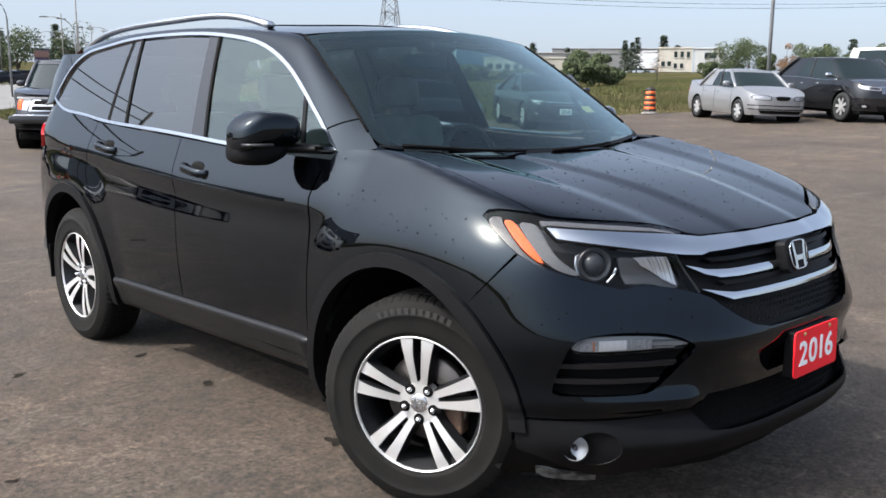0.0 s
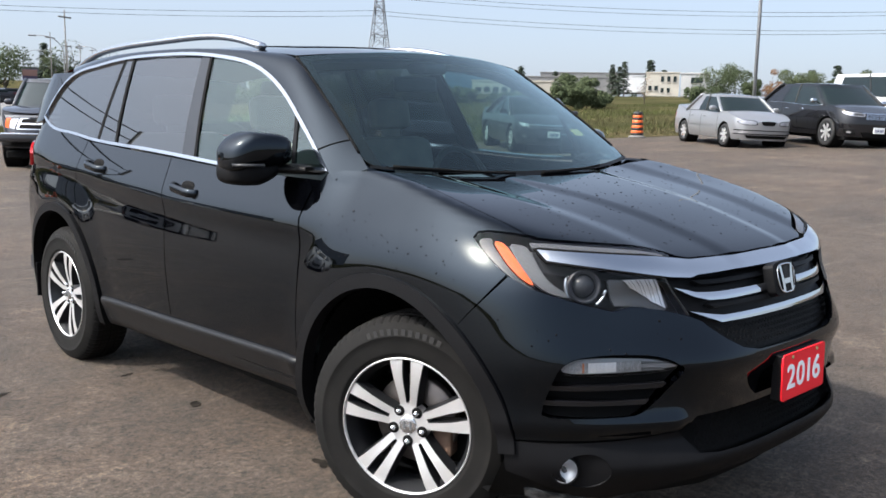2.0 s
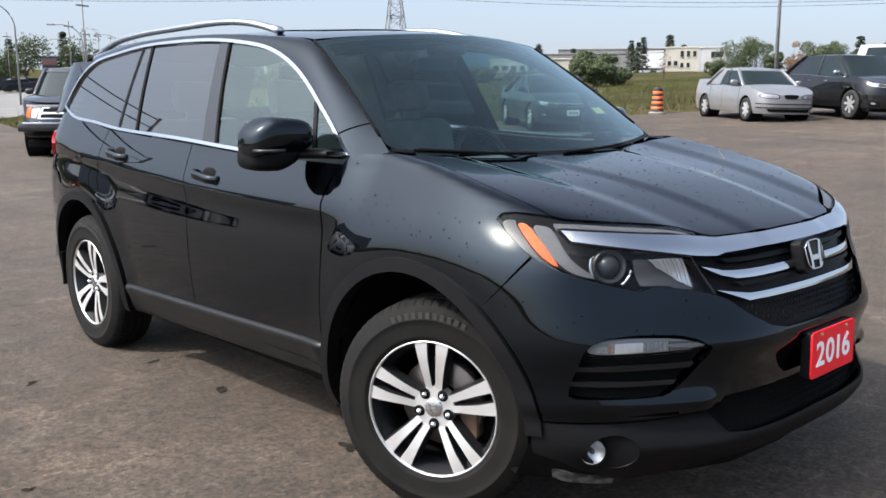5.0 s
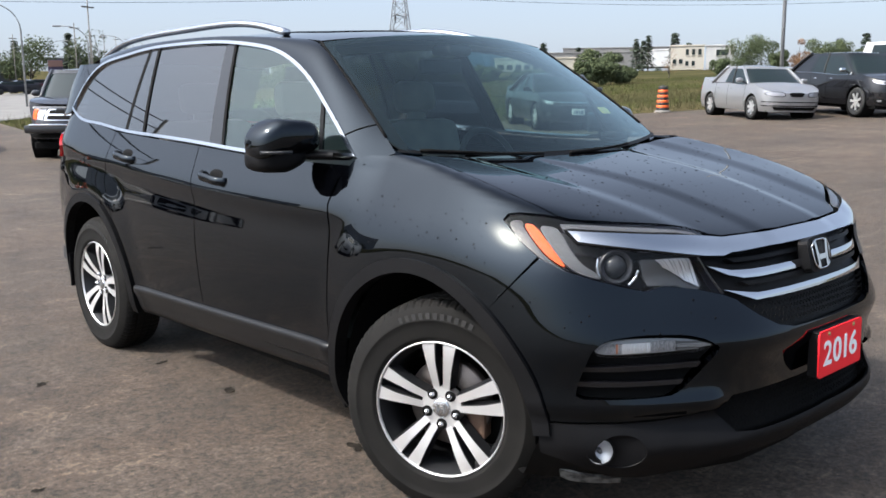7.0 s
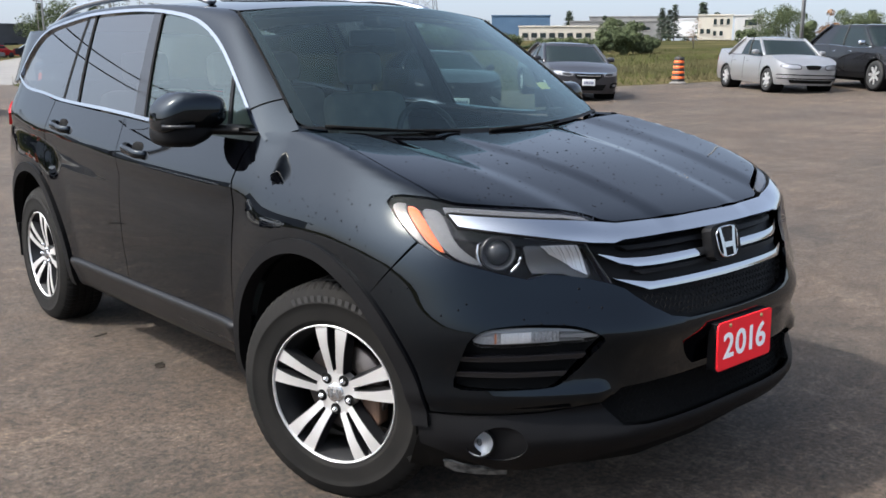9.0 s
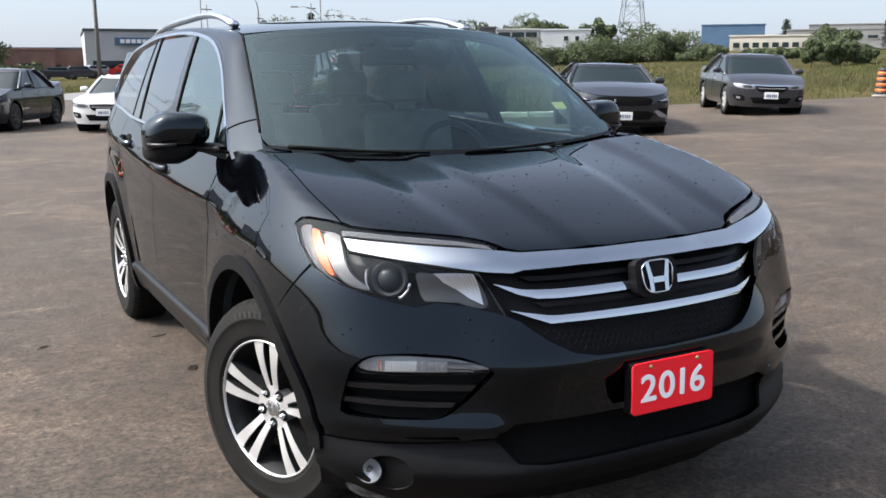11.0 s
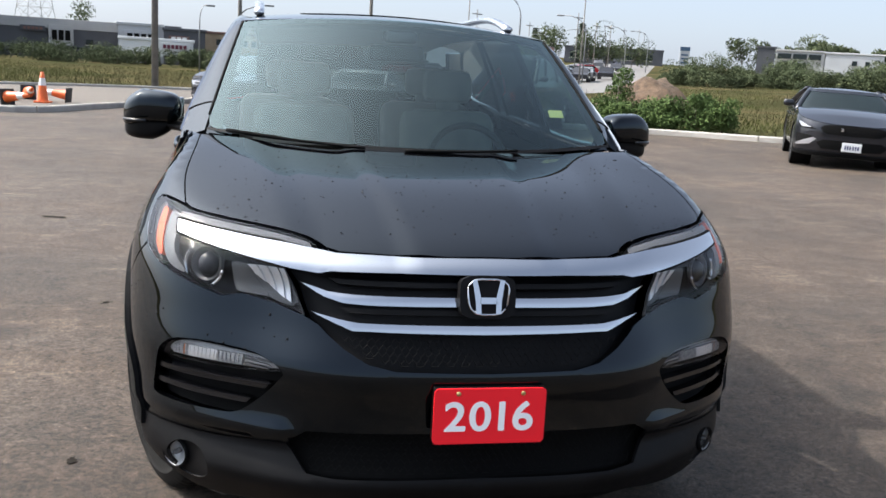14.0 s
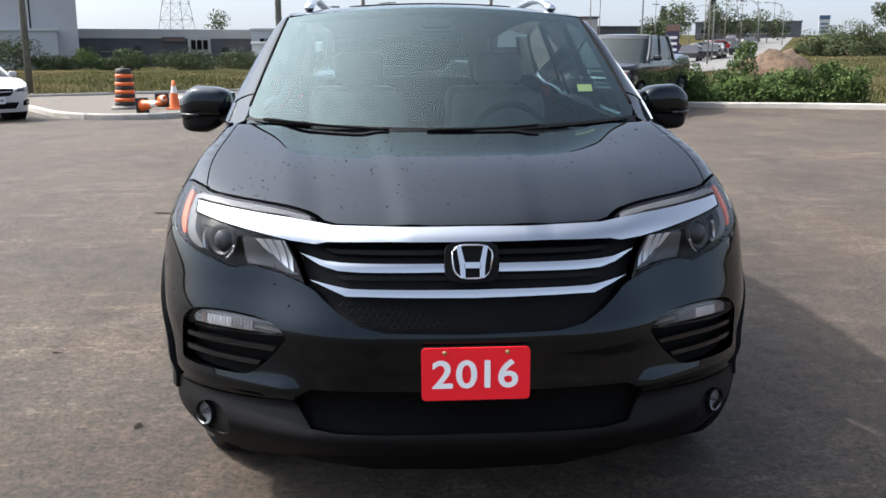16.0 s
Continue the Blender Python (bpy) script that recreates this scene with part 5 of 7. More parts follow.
    bsdf(m).inputs["Roughness"].default_value = 0.75
    bsdf(m).inputs["Sheen Weight"].default_value, bsdf(m).inputs["Sheen Roughness"].default_value = 0.035, 0.45
    bsdf(m).inputs["Sheen Tint"].default_value = (1.0, 0.93, 0.84, 1)
    bump(m, mixed(fine.outputs["Fac"], pebble.outputs["Fac"], 0.45), 1.0, 0.012)
    return m


ASPHALT = asphalt()
CONCRETE = mottled("pale_concrete", [(0.3, (0.30, 0.285, 0.255)), (0.7, (0.42, 0.40, 0.37))], 3.0, 0.9, 0.002, 60)
GRAVEL = mottled("grey_gravel", [(0.35, (0.075, 0.064, 0.052)), (0.6, (0.135, 0.117, 0.097))], 14.0, 0.95, 0.01, 60)
FIELD = mottled("meadow", [(0.32, (0.034, 0.037, 0.017)), (0.5, (0.057, 0.054, 0.026)), (0.62, (0.080, 0.065, 0.035)), (0.75, (0.042, 0.045, 0.020))], 0.09, 0.95, 0.12, 3.0, 9.0, spec=0.0)
ROAD = mottled("grey_road", [(0.3, (0.12, 0.115, 0.11)), (0.7, (0.17, 0.165, 0.155))], 0.6, 0.9)

xs = [-1500, -400, -120, -40, -15, -5, 0, 2, 4, 6, 8, 10, 13, 17, 22, 30, 38, 45, 55, 70, 85, 100, 115, 130, 145, 160, 220, 400, 1500]
ys = [-1500, -300, -60, -10, 10, 30, 60, 75, 90, 105, 120, 150, 200, 250, 300, 700, 1500]
v = [(x, y, ground_z(x, y)) for y in ys for x in xs]
f = [(j * len(xs) + i, j * len(xs) + i + 1, (j + 1) * len(xs) + i + 1, (j + 1) * len(xs) + i) for j in range(len(ys) - 1) for i in range(len(xs) - 1)]
tagged(raw("ground", v, f, FIELD), "weedy green and straw-coloured meadow", "ground", kind="structure")


def draped(name, outline, mat, lift, d=2.0, edge=0.0):
    fn = lambda x, y: np.stack([x, y, rise(x, y) + lift], -1)  # noqa: E731
    o = divide(np.array(outline, float), d)
    lo, hi = o.min(0), o.max(0)
    gx, gy = np.meshgrid(np.arange(lo[0], hi[0], d), np.arange(lo[1], hi[1], d))
    g = np.stack([gx.ravel(), gy.ravel()], 1)
    g = g[within(o, g)]
    pts = np.concatenate([o, g + 0.013])
    v2, _, tris, *_ = geometry.delaunay_2d_cdt([Vector(p) for p in pts], [(i, (i + 1) % len(o)) for i in range(len(o))], [], 0, 1e-5)
    v2 = np.array([tuple(q) for q in v2])
    tris = [t for t in tris if within(o, v2[list(t)].mean(0)[None])[0]]
    return raw(name, fn(v2[:, 0], v2[:, 1]), tris, mat, None, "", False)


LOT = [(-40, -40), (40, -40), (40, 2), (30, 9.5), (24.6, 14.2), (20, 16.0), (16.8, 17.6), (12.4, 16.35), (6.85, 20.95), (6.75, 22.5), (7.2, 25.5), (7.4, 29), (9.5, 40), (-1.6, 44), (-4.3, 33.5), (-10, 30.2), (-16, 26.5), (-40, 20)]
tagged(draped("car_park", LOT, ASPHALT, 0.012, 1.5), "dusty worn asphalt car park with stains", "car park", kind="structure")
road = [(9.5, 39.5), (-1.6, 43.5), (8, 60), (120, 302), (136, 296), (24, 56)]
tagged(draped("road", road, ROAD, 0.016, 4.0), "grey asphalt road towards the hill", "road", kind="structure")


def kerb(points, label, height=0.15, width=0.17, closed=False):
    p = flow(points, max(6, int(sum(math.dist(a, b) for a, b in zip(points, points[1:])) / 0.45)))
    root = thing("kerb", label, "kerb", kind="structure")
    n = 4
    for i in range(0, len(p) - 1, n):
        seg = p[i:i + n + 1]
        vs = []
        for j, q in enumerate(seg):
            a, b = seg[max(j - 1, 0)], seg[min(j + 1, len(seg) - 1)]
            t = (b - a) / np.linalg.norm(b - a)
            nrm = np.array([-t[1], t[0]])
            z = ground_z(*q)
            pull = t * (0.006 if j == 0 else -0.006 if j == len(seg) - 1 else 0)
            for w, h in ((-0.5, -0.05), (-0.5, height - 0.03), (-0.36, height), (0.36, height), (0.5, height - 0.03), (0.5, -0.05)):
                xy = q + pull + nrm * w * width
                vs.append((xy[0], xy[1], z + h))
        fs = [(6 * j + k, 6 * j + k + 1, 6 * j + k + 7, 6 * j + k + 6) for j in range(len(seg) - 1) for k in range(5)]
        fs += [(0, 5, 4, 3, 2, 1), tuple(6 * (len(seg) - 1) + k for k in range(6))]
        raw("kerb_stone", vs, fs, CONCRETE, root, "", False)
    return root


kerb([(16.6, 17.7), (14.5, 16.9), (12.4, 16.35), (10.4, 18.0), (8.6, 19.5), (7.0, 20.85)], "pale concrete kerb along the weeds")
kerb([(6.95, 20.9), (6.85, 22.0), (6.9, 23.5), (7.2, 25.5), (7.4, 29.0)], "pale concrete kerb round the entrance")
kerb([(-16.0, 26.5), (-12.2, 28.6), (-9.8, 30.0), (-7, 32.0), (-4.6, 33.4), (-2.0, 34.0)], "pale concrete kerb along the meadow")
kerb([(-12.5, 25.6), (-9.2, 21.0), (-7.7, 18.7), (-6.6, 17.95), (-5.5, 18.05), (-4.5, 20.0), (-3.4, 22.5), (-2.5, 25.3), (-2.0, 30.0), (-2.0, 34.0)], "pale concrete kerb round the gravel island")
island = [(-12.4, 25.7), (-9.1, 21.1), (-7.6, 18.8), (-6.6, 18.05), (-5.55, 18.15), (-4.55, 20.1), (-3.45, 22.6), (-2.55, 25.4), (-2.1, 30.0), (-2.1, 33.9), (-4.6, 33.3), (-7, 31.9), (-9.8, 29.9), (-12.2, 28.5), (-15.5, 26.5)]
tagged(draped("island", island, GRAVEL, 0.06, 1.5), "flat gravel traffic island", "traffic island", kind="structure")

# stains and pale scuffs on the asphalt near the SUV
random.seed(4)
OIL = mottled("oil_stain", [(0.4, (0.012, 0.0105, 0.009)), (0.6, (0.026, 0.022, 0.018))], 30.0, 0.95, spec=0.05)


def patch(x, y, rx, ry, turn, mat, name, label):
    n = 22
    pts = []
    for k in range(n):
        a = 2 * math.pi * k / n
        r = 0.8 + 0.9 * noise.noise(Vector((math.cos(a) * 1.3 + x * 7, math.sin(a) * 1.3 + y * 5, 0.3)))
        u, w = rx * r * math.cos(a), ry * r * math.sin(a)
        px, py = x + u * math.cos(turn) - w * math.sin(turn), y + u * math.sin(turn) + w * math.cos(turn)
        pts.append((px, py, ground_z(px, py) + 0.016))
    return tagged(raw(name, pts, [tuple(range(n))], mat, None, "", False), label, "stain", "stains on the asphalt")


for x, y, rx, ry in ((-0.827, 1.613, 0.045, 0.022), (-0.855, 2.273, 0.05, 0.02), (-0.80, 0.62, 0.06, 0.035), (-1.45, 2.35, 0.05, 0.02), (-1.9, 1.1, 0.03, 0.02), (-1.25, 0.15, 0.035, 0.025), (-2.3, 5.2, 0.12, 0.05)):
    patch(x, y, rx, ry, random.uniform(0, 3), OIL, "stain", "small dark oil stain on the asphalt")

# ---- traffic drums and cones ----
ORANGE = mottled("safety_orange", [(0.3, (0.66, 0.11, 0.02)), (0.7, (0.76, 0.15, 0.03))], 5.0, 0.45)
STRIPE = material("black_stripe", (0.015, 0.014, 0.014), 0.6)


def drum(x, y, k, group="traffic drums"):
    z = ground_z(x, y) + k
    root = thing("traffic_drum", "orange and black striped traffic drum on rubber base", "traffic drum", group, at=pose(x, y, z))
    v, f = lathe([(0.001, 0.0), (0.37, 0.0), (0.38, 0.02), (0.36, 0.05), (0.28, 0.09), (0.26, 0.10)], 28, "z")
    raw("base", v, f, material("dusty_rubber", (0.14, 0.13, 0.12), 0.8), root)
    for i in range(9):
        r0, r1 = 0.27 - 0.008 * i, 0.27 - 0.008 * (i + 1)
        z0, z1 = 0.09 + 0.102 * i, 0.09 + 0.102 * (i + 1)
        g = 0.008 if i % 2 else 0.0
        v, f = lathe([(r0 - 0.012, z0), (r0 + g, z0 + 0.008), (r1 + g, z1 - 0.008), (r1 - 0.012, z1)], 28, "z")
        raw("band", v, f, STRIPE if i % 2 == 0 else ORANGE, root, "", True)
    v, f = lathe([(0.20, 1.0), (0.19, 1.03), (0.12, 1.05), (0.001, 1.05)], 28, "z")
    raw("lid", v, f, STRIPE, root)
    v, f = tube([(-0.07, 0, 1.04), (-0.06, 0, 1.085), (0.06, 0, 1.085), (0.07, 0, 1.04)], 0.016, 8)
    raw("handle", v, f, STRIPE, root)
    return root


drum(-7.03, 21.4, 0.06)
drum(22.35, 14.95, 0.012).scale = (0.74, 0.74, 0.8)


def cone(m, label):
    root = thing("traffic_cone", label, "traffic cone", "traffic cones", at=m)
    bm = bmesh.new()
    box(bm, 0, 0, 0.02, 0.37, 0.37, 0.04, 0.012)
    part("base", bm, STRIPE if "fallen" in label else ORANGE, root)
    v, f = lathe([(0.145, 0.035), (0.13, 0.06), (0.098, 0.32), (0.085, 0.42)], 24, "z")
    raw("body", v, f, ORANGE, root)
    v, f = lathe([(0.087, 0.42), (0.062, 0.60)], 24, "z")
    raw("collar", v, f, WHITE, root, "white reflective collar")
    v, f = lathe([(0.062, 0.60), (0.036, 0.74), (0.02, 0.745)], 24, "z")
    raw("tip", v, f, ORANGE, root)


cone(pose(-5.7, 21.1, 0.06), "upright orange traffic cone with white collar")
cone(pose(-6.2, 19.75, 0.235, 0, 84, -38), "fallen orange traffic cone lying on gravel")
cone(pose(-5.2, 21.75, 0.235, 0, -84, -10), "fallen orange traffic cone with black base")
cone(pose(-6.3, 22.3, 0.235, 80, 0, 20), "fallen orange traffic cone showing white collar")

# ---- parked cars ----
GLASS_FAR = material("car_glass", (0.010, 0.016, 0.016), 0.03, spec=0.4)
TYRE_FAR = material("tyre_black", (0.012, 0.012, 0.012), 0.8)


def car_paint(name, c, metal=0.0):
    m = material(name, c, 0.32, metal, coat=1.0, spec=0.05)
    varied(m, 7.0, 0.01, 0.04, "Coat Roughness")
    return m


def make_car(name, label, paint, at, group="parked cars", L=4.6, W=0.90, H=1.43, fo=0.90, wb=2.68, belt_z=0.92, hood=(0.70, 0.92), deck=0.98, ws=(1.05, 1.75), rw=(2.75, 3.45), roof_in=0.24, r=0.32, rim=ALLOY, sill=0.20, chrome=False, dark_grille=True, scoop=False, lampz=0.66, lamp_w=0.42, grille_w=0.42, plate_white=True, face="sedan", cpil=0.72):
    """A parked car: nose at y = 0, tail at y = L, wheels on z = 0."""
    root = thing(name, label, "car", group, at=at)
    yf, yr = 0.75, L - 0.6
    top = spline([0.0, 0.12, ws[0], ws[0] + 0.25, (ws[0] + rw[1]) / 2, rw[1], L - 0.08, L], [hood[0] - 0.03, hood[0], hood[1], belt_z - 0.0, belt_z + 0.03, belt_z + 0.05, deck, deck - 0.03])
    sec = spline([sill, sill + 0.12, 0.52, belt_z - 0.16, belt_z + 0.1], [W - 0.06, W - 0.015, W, W - 0.012, W - 0.06])

    def shell(s, z):
        s, z = np.asarray(s, float), np.asarray(z, float)
        w = sec(z)
        n = 2.9
        tuck = 0.05 * np.clip((0.45 - z) / 0.25, 0, 1) ** 2 + 0.16 * np.clip((z - 0.62) / 0.4, 0, 1) ** 2
        d_f, d_r = yf - tuck, (L - yr) - 0.6 * tuck
        af = np.pi / 2 + np.minimum(s - yf, 0) / 0.85
        ar = np.pi / 2 - np.maximum(s - yr, 0) / 0.75
        cf, sf = np.clip(np.cos(af), 0, 1), np.sin(af)
        cr, sr = np.clip(np.cos(ar), 0, 1), np.sin(ar)
        rf = ((np.abs(sf) / w) ** n + (cf / d_f) ** n) ** (-1 / n)
        rr = ((np.abs(sr) / w) ** n + (cr / d_r) ** n) ** (-1 / n)
        x = np.where(s < yf, rf * sf, np.where(s > yr, rr * sr, w))
        y = np.where(s < yf, yf - rf * cf, np.where(s > yr, yr + rr * cr, s))
        return np.stack([-x, y, z], -1)

    s0, s1 = yf - 0.85 * math.pi / 2, yr + 0.75 * math.pi / 2
    edge_s = np.concatenate([np.linspace(s0, yf, 12), np.linspace(yf, yr, 30)[1:], np.linspace(yr, s1, 10)[1:]])
    y_of = lambda s: shell(np.array([s]), np.array([0.6]))[0][1]  # noqa: E731
    edge_z = np.array([float(top(y_of(s))) for s in edge_s])
    outline = list(zip(edge_s[::-1], edge_z[::-1])) + [(s0, sill)] + [(fo - 0.42, sill)]
    for cy in (fo, fo + wb):
        outline += [(fo - 0.42 if cy == fo else cy - 0.41, sill)] + arc(cy, r, r + 0.065, 195, -15, 18) + [(cy + 0.41, sill)]
    outline += [(s1, sill + 0.04)]
    v, f, n = sheet(outline, shell, d=0.085, depth=0.02, both=True)
    body = raw("body", v, f, paint, root, "", True, n)
    rim_pts = shell(edge_s, edge_z)

    def deck_fn(x, y):
        x, y = np.asarray(x, float), np.asarray(y, float)
        return np.stack([x, y, top(y) + 0.045 * (1 - (x / W) ** 2) * np.clip(y / 0.5, 0, 1)], -1)

    def deck_part(nm, lo, hi):
        right = [tuple(p[:2]) for p in rim_pts if lo <= p[1] <= hi]
        poly = right + [(-x, y) for x, y in right[::-1]]
        v, f, n = sheet(np.array(poly) * (0.999, 1), deck_fn, d=0.1, depth=0.02)
        return raw(nm, v, f, paint, root, "", True, n)

    deck_part("hood", -0.1, ws[0] + 0.35)
    deck_part("trunk_lid", rw[1] - 0.3, L + 0.1)

    # greenhouse
    wb0, wt = W - 0.06, W - roof_in
    def ring(y0, y1, w, z, n=10):
        pts = [(-w * math.sin(a), y0 + 0.10 * (1 - math.cos(a)) * 1.2 - 0.0, z) for a in np.linspace(-math.pi / 2, math.pi / 2, n)]
        out = [(w * t, y0 + 0.12 * t * t, z) for t in np.linspace(1, -1, n)]
        out += [(-w, y, z) for y in np.linspace(y0 + 0.12, y1 - 0.08, n)[1:]]
        out += [(w * t, y1 - 0.08 * t * t, z) for t in np.linspace(-1, 1, n)[1:]]
        out += [(w, y, z) for y in np.linspace(y1 - 0.08, y0 + 0.12, n)[1:-1]]
        return out
    base_r = ring(ws[0], rw[1], wb0, 0)
    base_r = [(x, y, float(top(y)) - 0.02) for x, y, z in base_r]
    top_r = ring(ws[1], rw[0], wt, H - 0.035)
    k = len(base_r)
    rings = []
    for t in (0.0, 0.2, 0.4, 0.62, 0.86, 1.0):
        bulge = 0.05 * t * (1 - t)
        rings.append([(a[0] * (1 - t) + b[0] * t + math.copysign(bulge, a[0]) * (abs(a[0]) > 0.3), a[1] * (1 - t) + b[1] * t, a[2] * (1 - t) + b[2] * t + bulge * 0.8) for a, b in zip(base_r, top_r)])
    v = [p for q in rings for p in q]
    f = [(i * k + j, i * k + (j + 1) % k, (i + 1) * k + (j + 1) % k, (i + 1) * k + j) for i in range(5) for j in range(k)]
    raw("windows", v, f, GLASS_FAR, root, "dark reflecting car glass").name = "cabin_glass"
    roof_poly = np.array([p[:2] for p in top_r])
    cy = (ws[1] + rw[0]) / 2
    hl = (rw[0] - ws[1]) / 2
    v, f, n = sheet(roof_poly * (1.015, 1), lambda x, y: np.stack([x, y, H - 0.035 + 0.04 * (1 - (np.asarray(x) / wt) ** 2) * np.clip(1.15 - ((np.asarray(y) - cy) / hl) ** 2, 0, 1)], -1), d=0.12, depth=0.03)
    raw("roof", v, f, paint, root, "", True, n)
    band = [(Vector(p) + Vector((math.copysign(0.006, p[0]) if abs(p[0]) > 0.3 else 0, math.copysign(0.006, p[1] - cy), 0.003))) for q in rings[4:] for p in q]
    raw("roof_frame", band, [(j, (j + 1) % k, k + (j + 1) % k, k + j) for j in range(k)], paint, root)
    # painted panels behind the side windows
    n = 10
    i0 = n - 1 + int(round(cpil * (n - 1)))
    for idx, out in ((list(range(i0, 2 * n - 1)), -1), (list(range(3 * n - 3, 3 * n - 2 + (2 * n - 2 - i0))), 1)):
        pv = [Vector(q[i % k]) + Vector((0.007 * out, 0, 0.002)) for q in rings for i in idx]
        w2 = len(idx)
        raw("rear_pillar", pv, [(i * w2 + j, i * w2 + j + 1, (i + 1) * w2 + j + 1, (i + 1) * w2 + j) for i in range(5) for j in range(w2 - 1)], paint, root)
    # pillars follow the glass
    def post(i, wid, mat):
        a = [Vector(q[i]) for q in rings]
        out = [p + Vector((p.x, 0, 0)).normalized() * 0.006 for p in a]
        v, f = tube(out, wid, 8, flat=(wid, wid * 0.55))
        raw("pillar", v, f, mat, root)
    n = 10
    post(0, 0.045, paint), post(n - 1, 0.045, paint)
    q1 = n - 1 + (n - 1)
    post(q1, 0.075, paint), post(q1 + n - 1, 0.075, paint)
    mid_i = n - 1 + int((n - 1) * 0.45)
    post(mid_i, 0.03, TYRE_FAR)
    post(k - (mid_i - (n - 1)) if k - (mid_i - (n - 1)) < k else 0, 0.03, TYRE_FAR)
    trim = CHROME if chrome else TYRE_FAR
    for lo, hi in ((n - 1, 2 * n - 2), (k - n + 2 - 1, k - 1)):
        pts = [Vector(base_r[i % k]) + Vector((math.copysign(0.012, base_r[i % k][0]), 0, 0.015)) for i in range(lo, hi + 1)]
        v, f = tube(pts, 0.012, 6)
        raw("window_trim", v, f, trim, root)

    # face: lamps, grille, intakes, plate
    def on(nm, poly, mat, off=0.006, lb="", pair=True):
        data = sheet(poly, shell, d=0.05, off=off, depth=0.012, both=not pair)
        if pair:
            raw(nm, data[0], data[1], mat, root, lb, True, data[2])
            v, f, q = mirrored(*data)
            raw(nm, v, f, mat, root, lb, True, q)
        else:
            raw(nm, data[0], data[1], mat, root, lb, True, data[2])
    lz = lampz
    c0 = s0 + grille_w
    if face == "truck":
        on("headlight", [(c0 + 0.03, lz - 0.15), (c0 + 0.27, lz - 0.13), (c0 + 0.28, lz + 0.075), (c0 + 0.03, lz + 0.075)], LAMP_FAR, 0.01, "stacked clear headlight")
        on("turn_lamp", [(c0 + 0.16, lz - 0.14), (c0 + 0.26, lz - 0.12), (c0 + 0.27, lz + 0.06), (c0 + 0.18, lz + 0.06)], AMBER, 0.02)
        on("grille_frame", [(s0, lz + 0.07), (c0, lz + 0.07), (c0, lz - 0.16), (s0, lz - 0.16)], CHROME, 0.012, "wide chrome grille frame", False)
        for zt, zb2 in ((0.045, -0.025), (-0.065, -0.14)):
            on("grille_slot", [(s0, lz + zt), (c0 - 0.05, lz + zt), (c0 - 0.05, lz + zb2), (s0, lz + zb2)], DARK, 0.02, "", False)
        on("hood_strip", [(s0, lz + 0.135), (c0 + 0.32, lz + 0.125), (c0 + 0.32, lz + 0.08), (s0, lz + 0.08)], ALUMINIUM, 0.014, "bright strip above the grille", False)
        on("fog_lamp", [(c0 + 0.1, 0.60), (c0 + 0.26, 0.60), (c0 + 0.26, 0.54), (c0 + 0.1, 0.54)], LAMP_FAR, 0.02)
        on("lower_trim", [(s0, 0.56), (c0 + 0.5, 0.55), (c0 + 0.5, sill + 0.02), (s0, sill + 0.02)], DARK, 0.006, "", False)
    elif face == "sport":
        on("grille_frame", cut_corners([(s0 - 0.3, 0.785), (s0 + 0.50, 0.78), (s0 + 0.63, 0.70), (s0 + 0.55, 0.585), (s0 - 0.3, 0.565)], 2)[2:-2], paint, 0.014, "", False)
        on("grille", [(s0, 0.765), (s0 + 0.40, 0.762), (s0 + 0.52, 0.74), (s0 + 0.57, 0.70), (s0 + 0.52, 0.63), (s0 + 0.44, 0.60), (s0, 0.588)], DARK, 0.022, "black mesh grille", False)
        on("lamp_surround", [(s0 + 0.60, 0.66), (s0 + 0.98, 0.80), (s0 + 1.02, 0.76), (s0 + 0.92, 0.67)], DARK, 0.008)
        on("headlight", [(s0 + 0.70, 0.69), (s0 + 0.95, 0.785), (s0 + 0.985, 0.76), (s0 + 0.88, 0.69)], LAMP_FAR, 0.016, "slim headlight")
        on("intake", [(s0, 0.50), (s0 + 0.50, 0.50), (s0 + 0.60, 0.44), (s0 + 0.52, 0.34), (s0, 0.33)], DARK, 0.006, "", False)
        on("side_intake", [(s0 + 0.68, 0.55), (s0 + 1.0, 0.57), (s0 + 0.98, 0.40), (s0 + 0.72, 0.40)], DARK, 0.006)
        on("intake_blade", [(s0 + 0.60, 0.50), (s0 + 0.66, 0.52), (s0 + 0.98, 0.385), (s0 + 0.97, 0.36), (s0 + 0.70, 0.40)], LAMP_FAR, 0.016, "silver intake blade")
        on("splitter", [(s0, 0.28), (s0 + 1.15, 0.28), (s0 + 1.15, 0.22), (s0, 0.22)], DARK, 0.035, "", False)
        bm = bmesh.new()
        box(bm, -0.19, -0.022, 0.69, 0.045, 0.02, 0.06, 0.006)
        part("emblem", bm, CHROME, root)
    elif face == "small":
        on("lamp_surround", cut_corners([(c0 + 0.07, lz - 0.07), (c0 + 0.43, lz - 0.066), (c0 + 0.64, lz + 0.01), (c0 + 0.51, lz + 0.075), (c0 + 0.09, lz + 0.06)], 1), LAMP_BLACK, 0.004)
        on("intake", [(s0, 0.33), (s0 + 0.66, 0.33), (s0 + 0.60, 0.25), (s0, 0.25)], DARK, 0.006, "", False)
        on("headlight", cut_corners([(c0 + 0.10, lz - 0.055), (c0 + 0.42, lz - 0.05), (c0 + 0.60, lz + 0.01), (c0 + 0.50, lz + 0.06), (c0 + 0.12, lz + 0.045)], 1), LAMP_FAR, 0.008, "clear almond headlight")
        on("grille", cut_corners([(s0 - 0.2, lz + 0.05), (s0 + 0.27, lz + 0.045), (s0 + 0.15, lz - 0.06), (s0 - 0.2, lz - 0.065)], 1), DARK, 0.01, "", False)
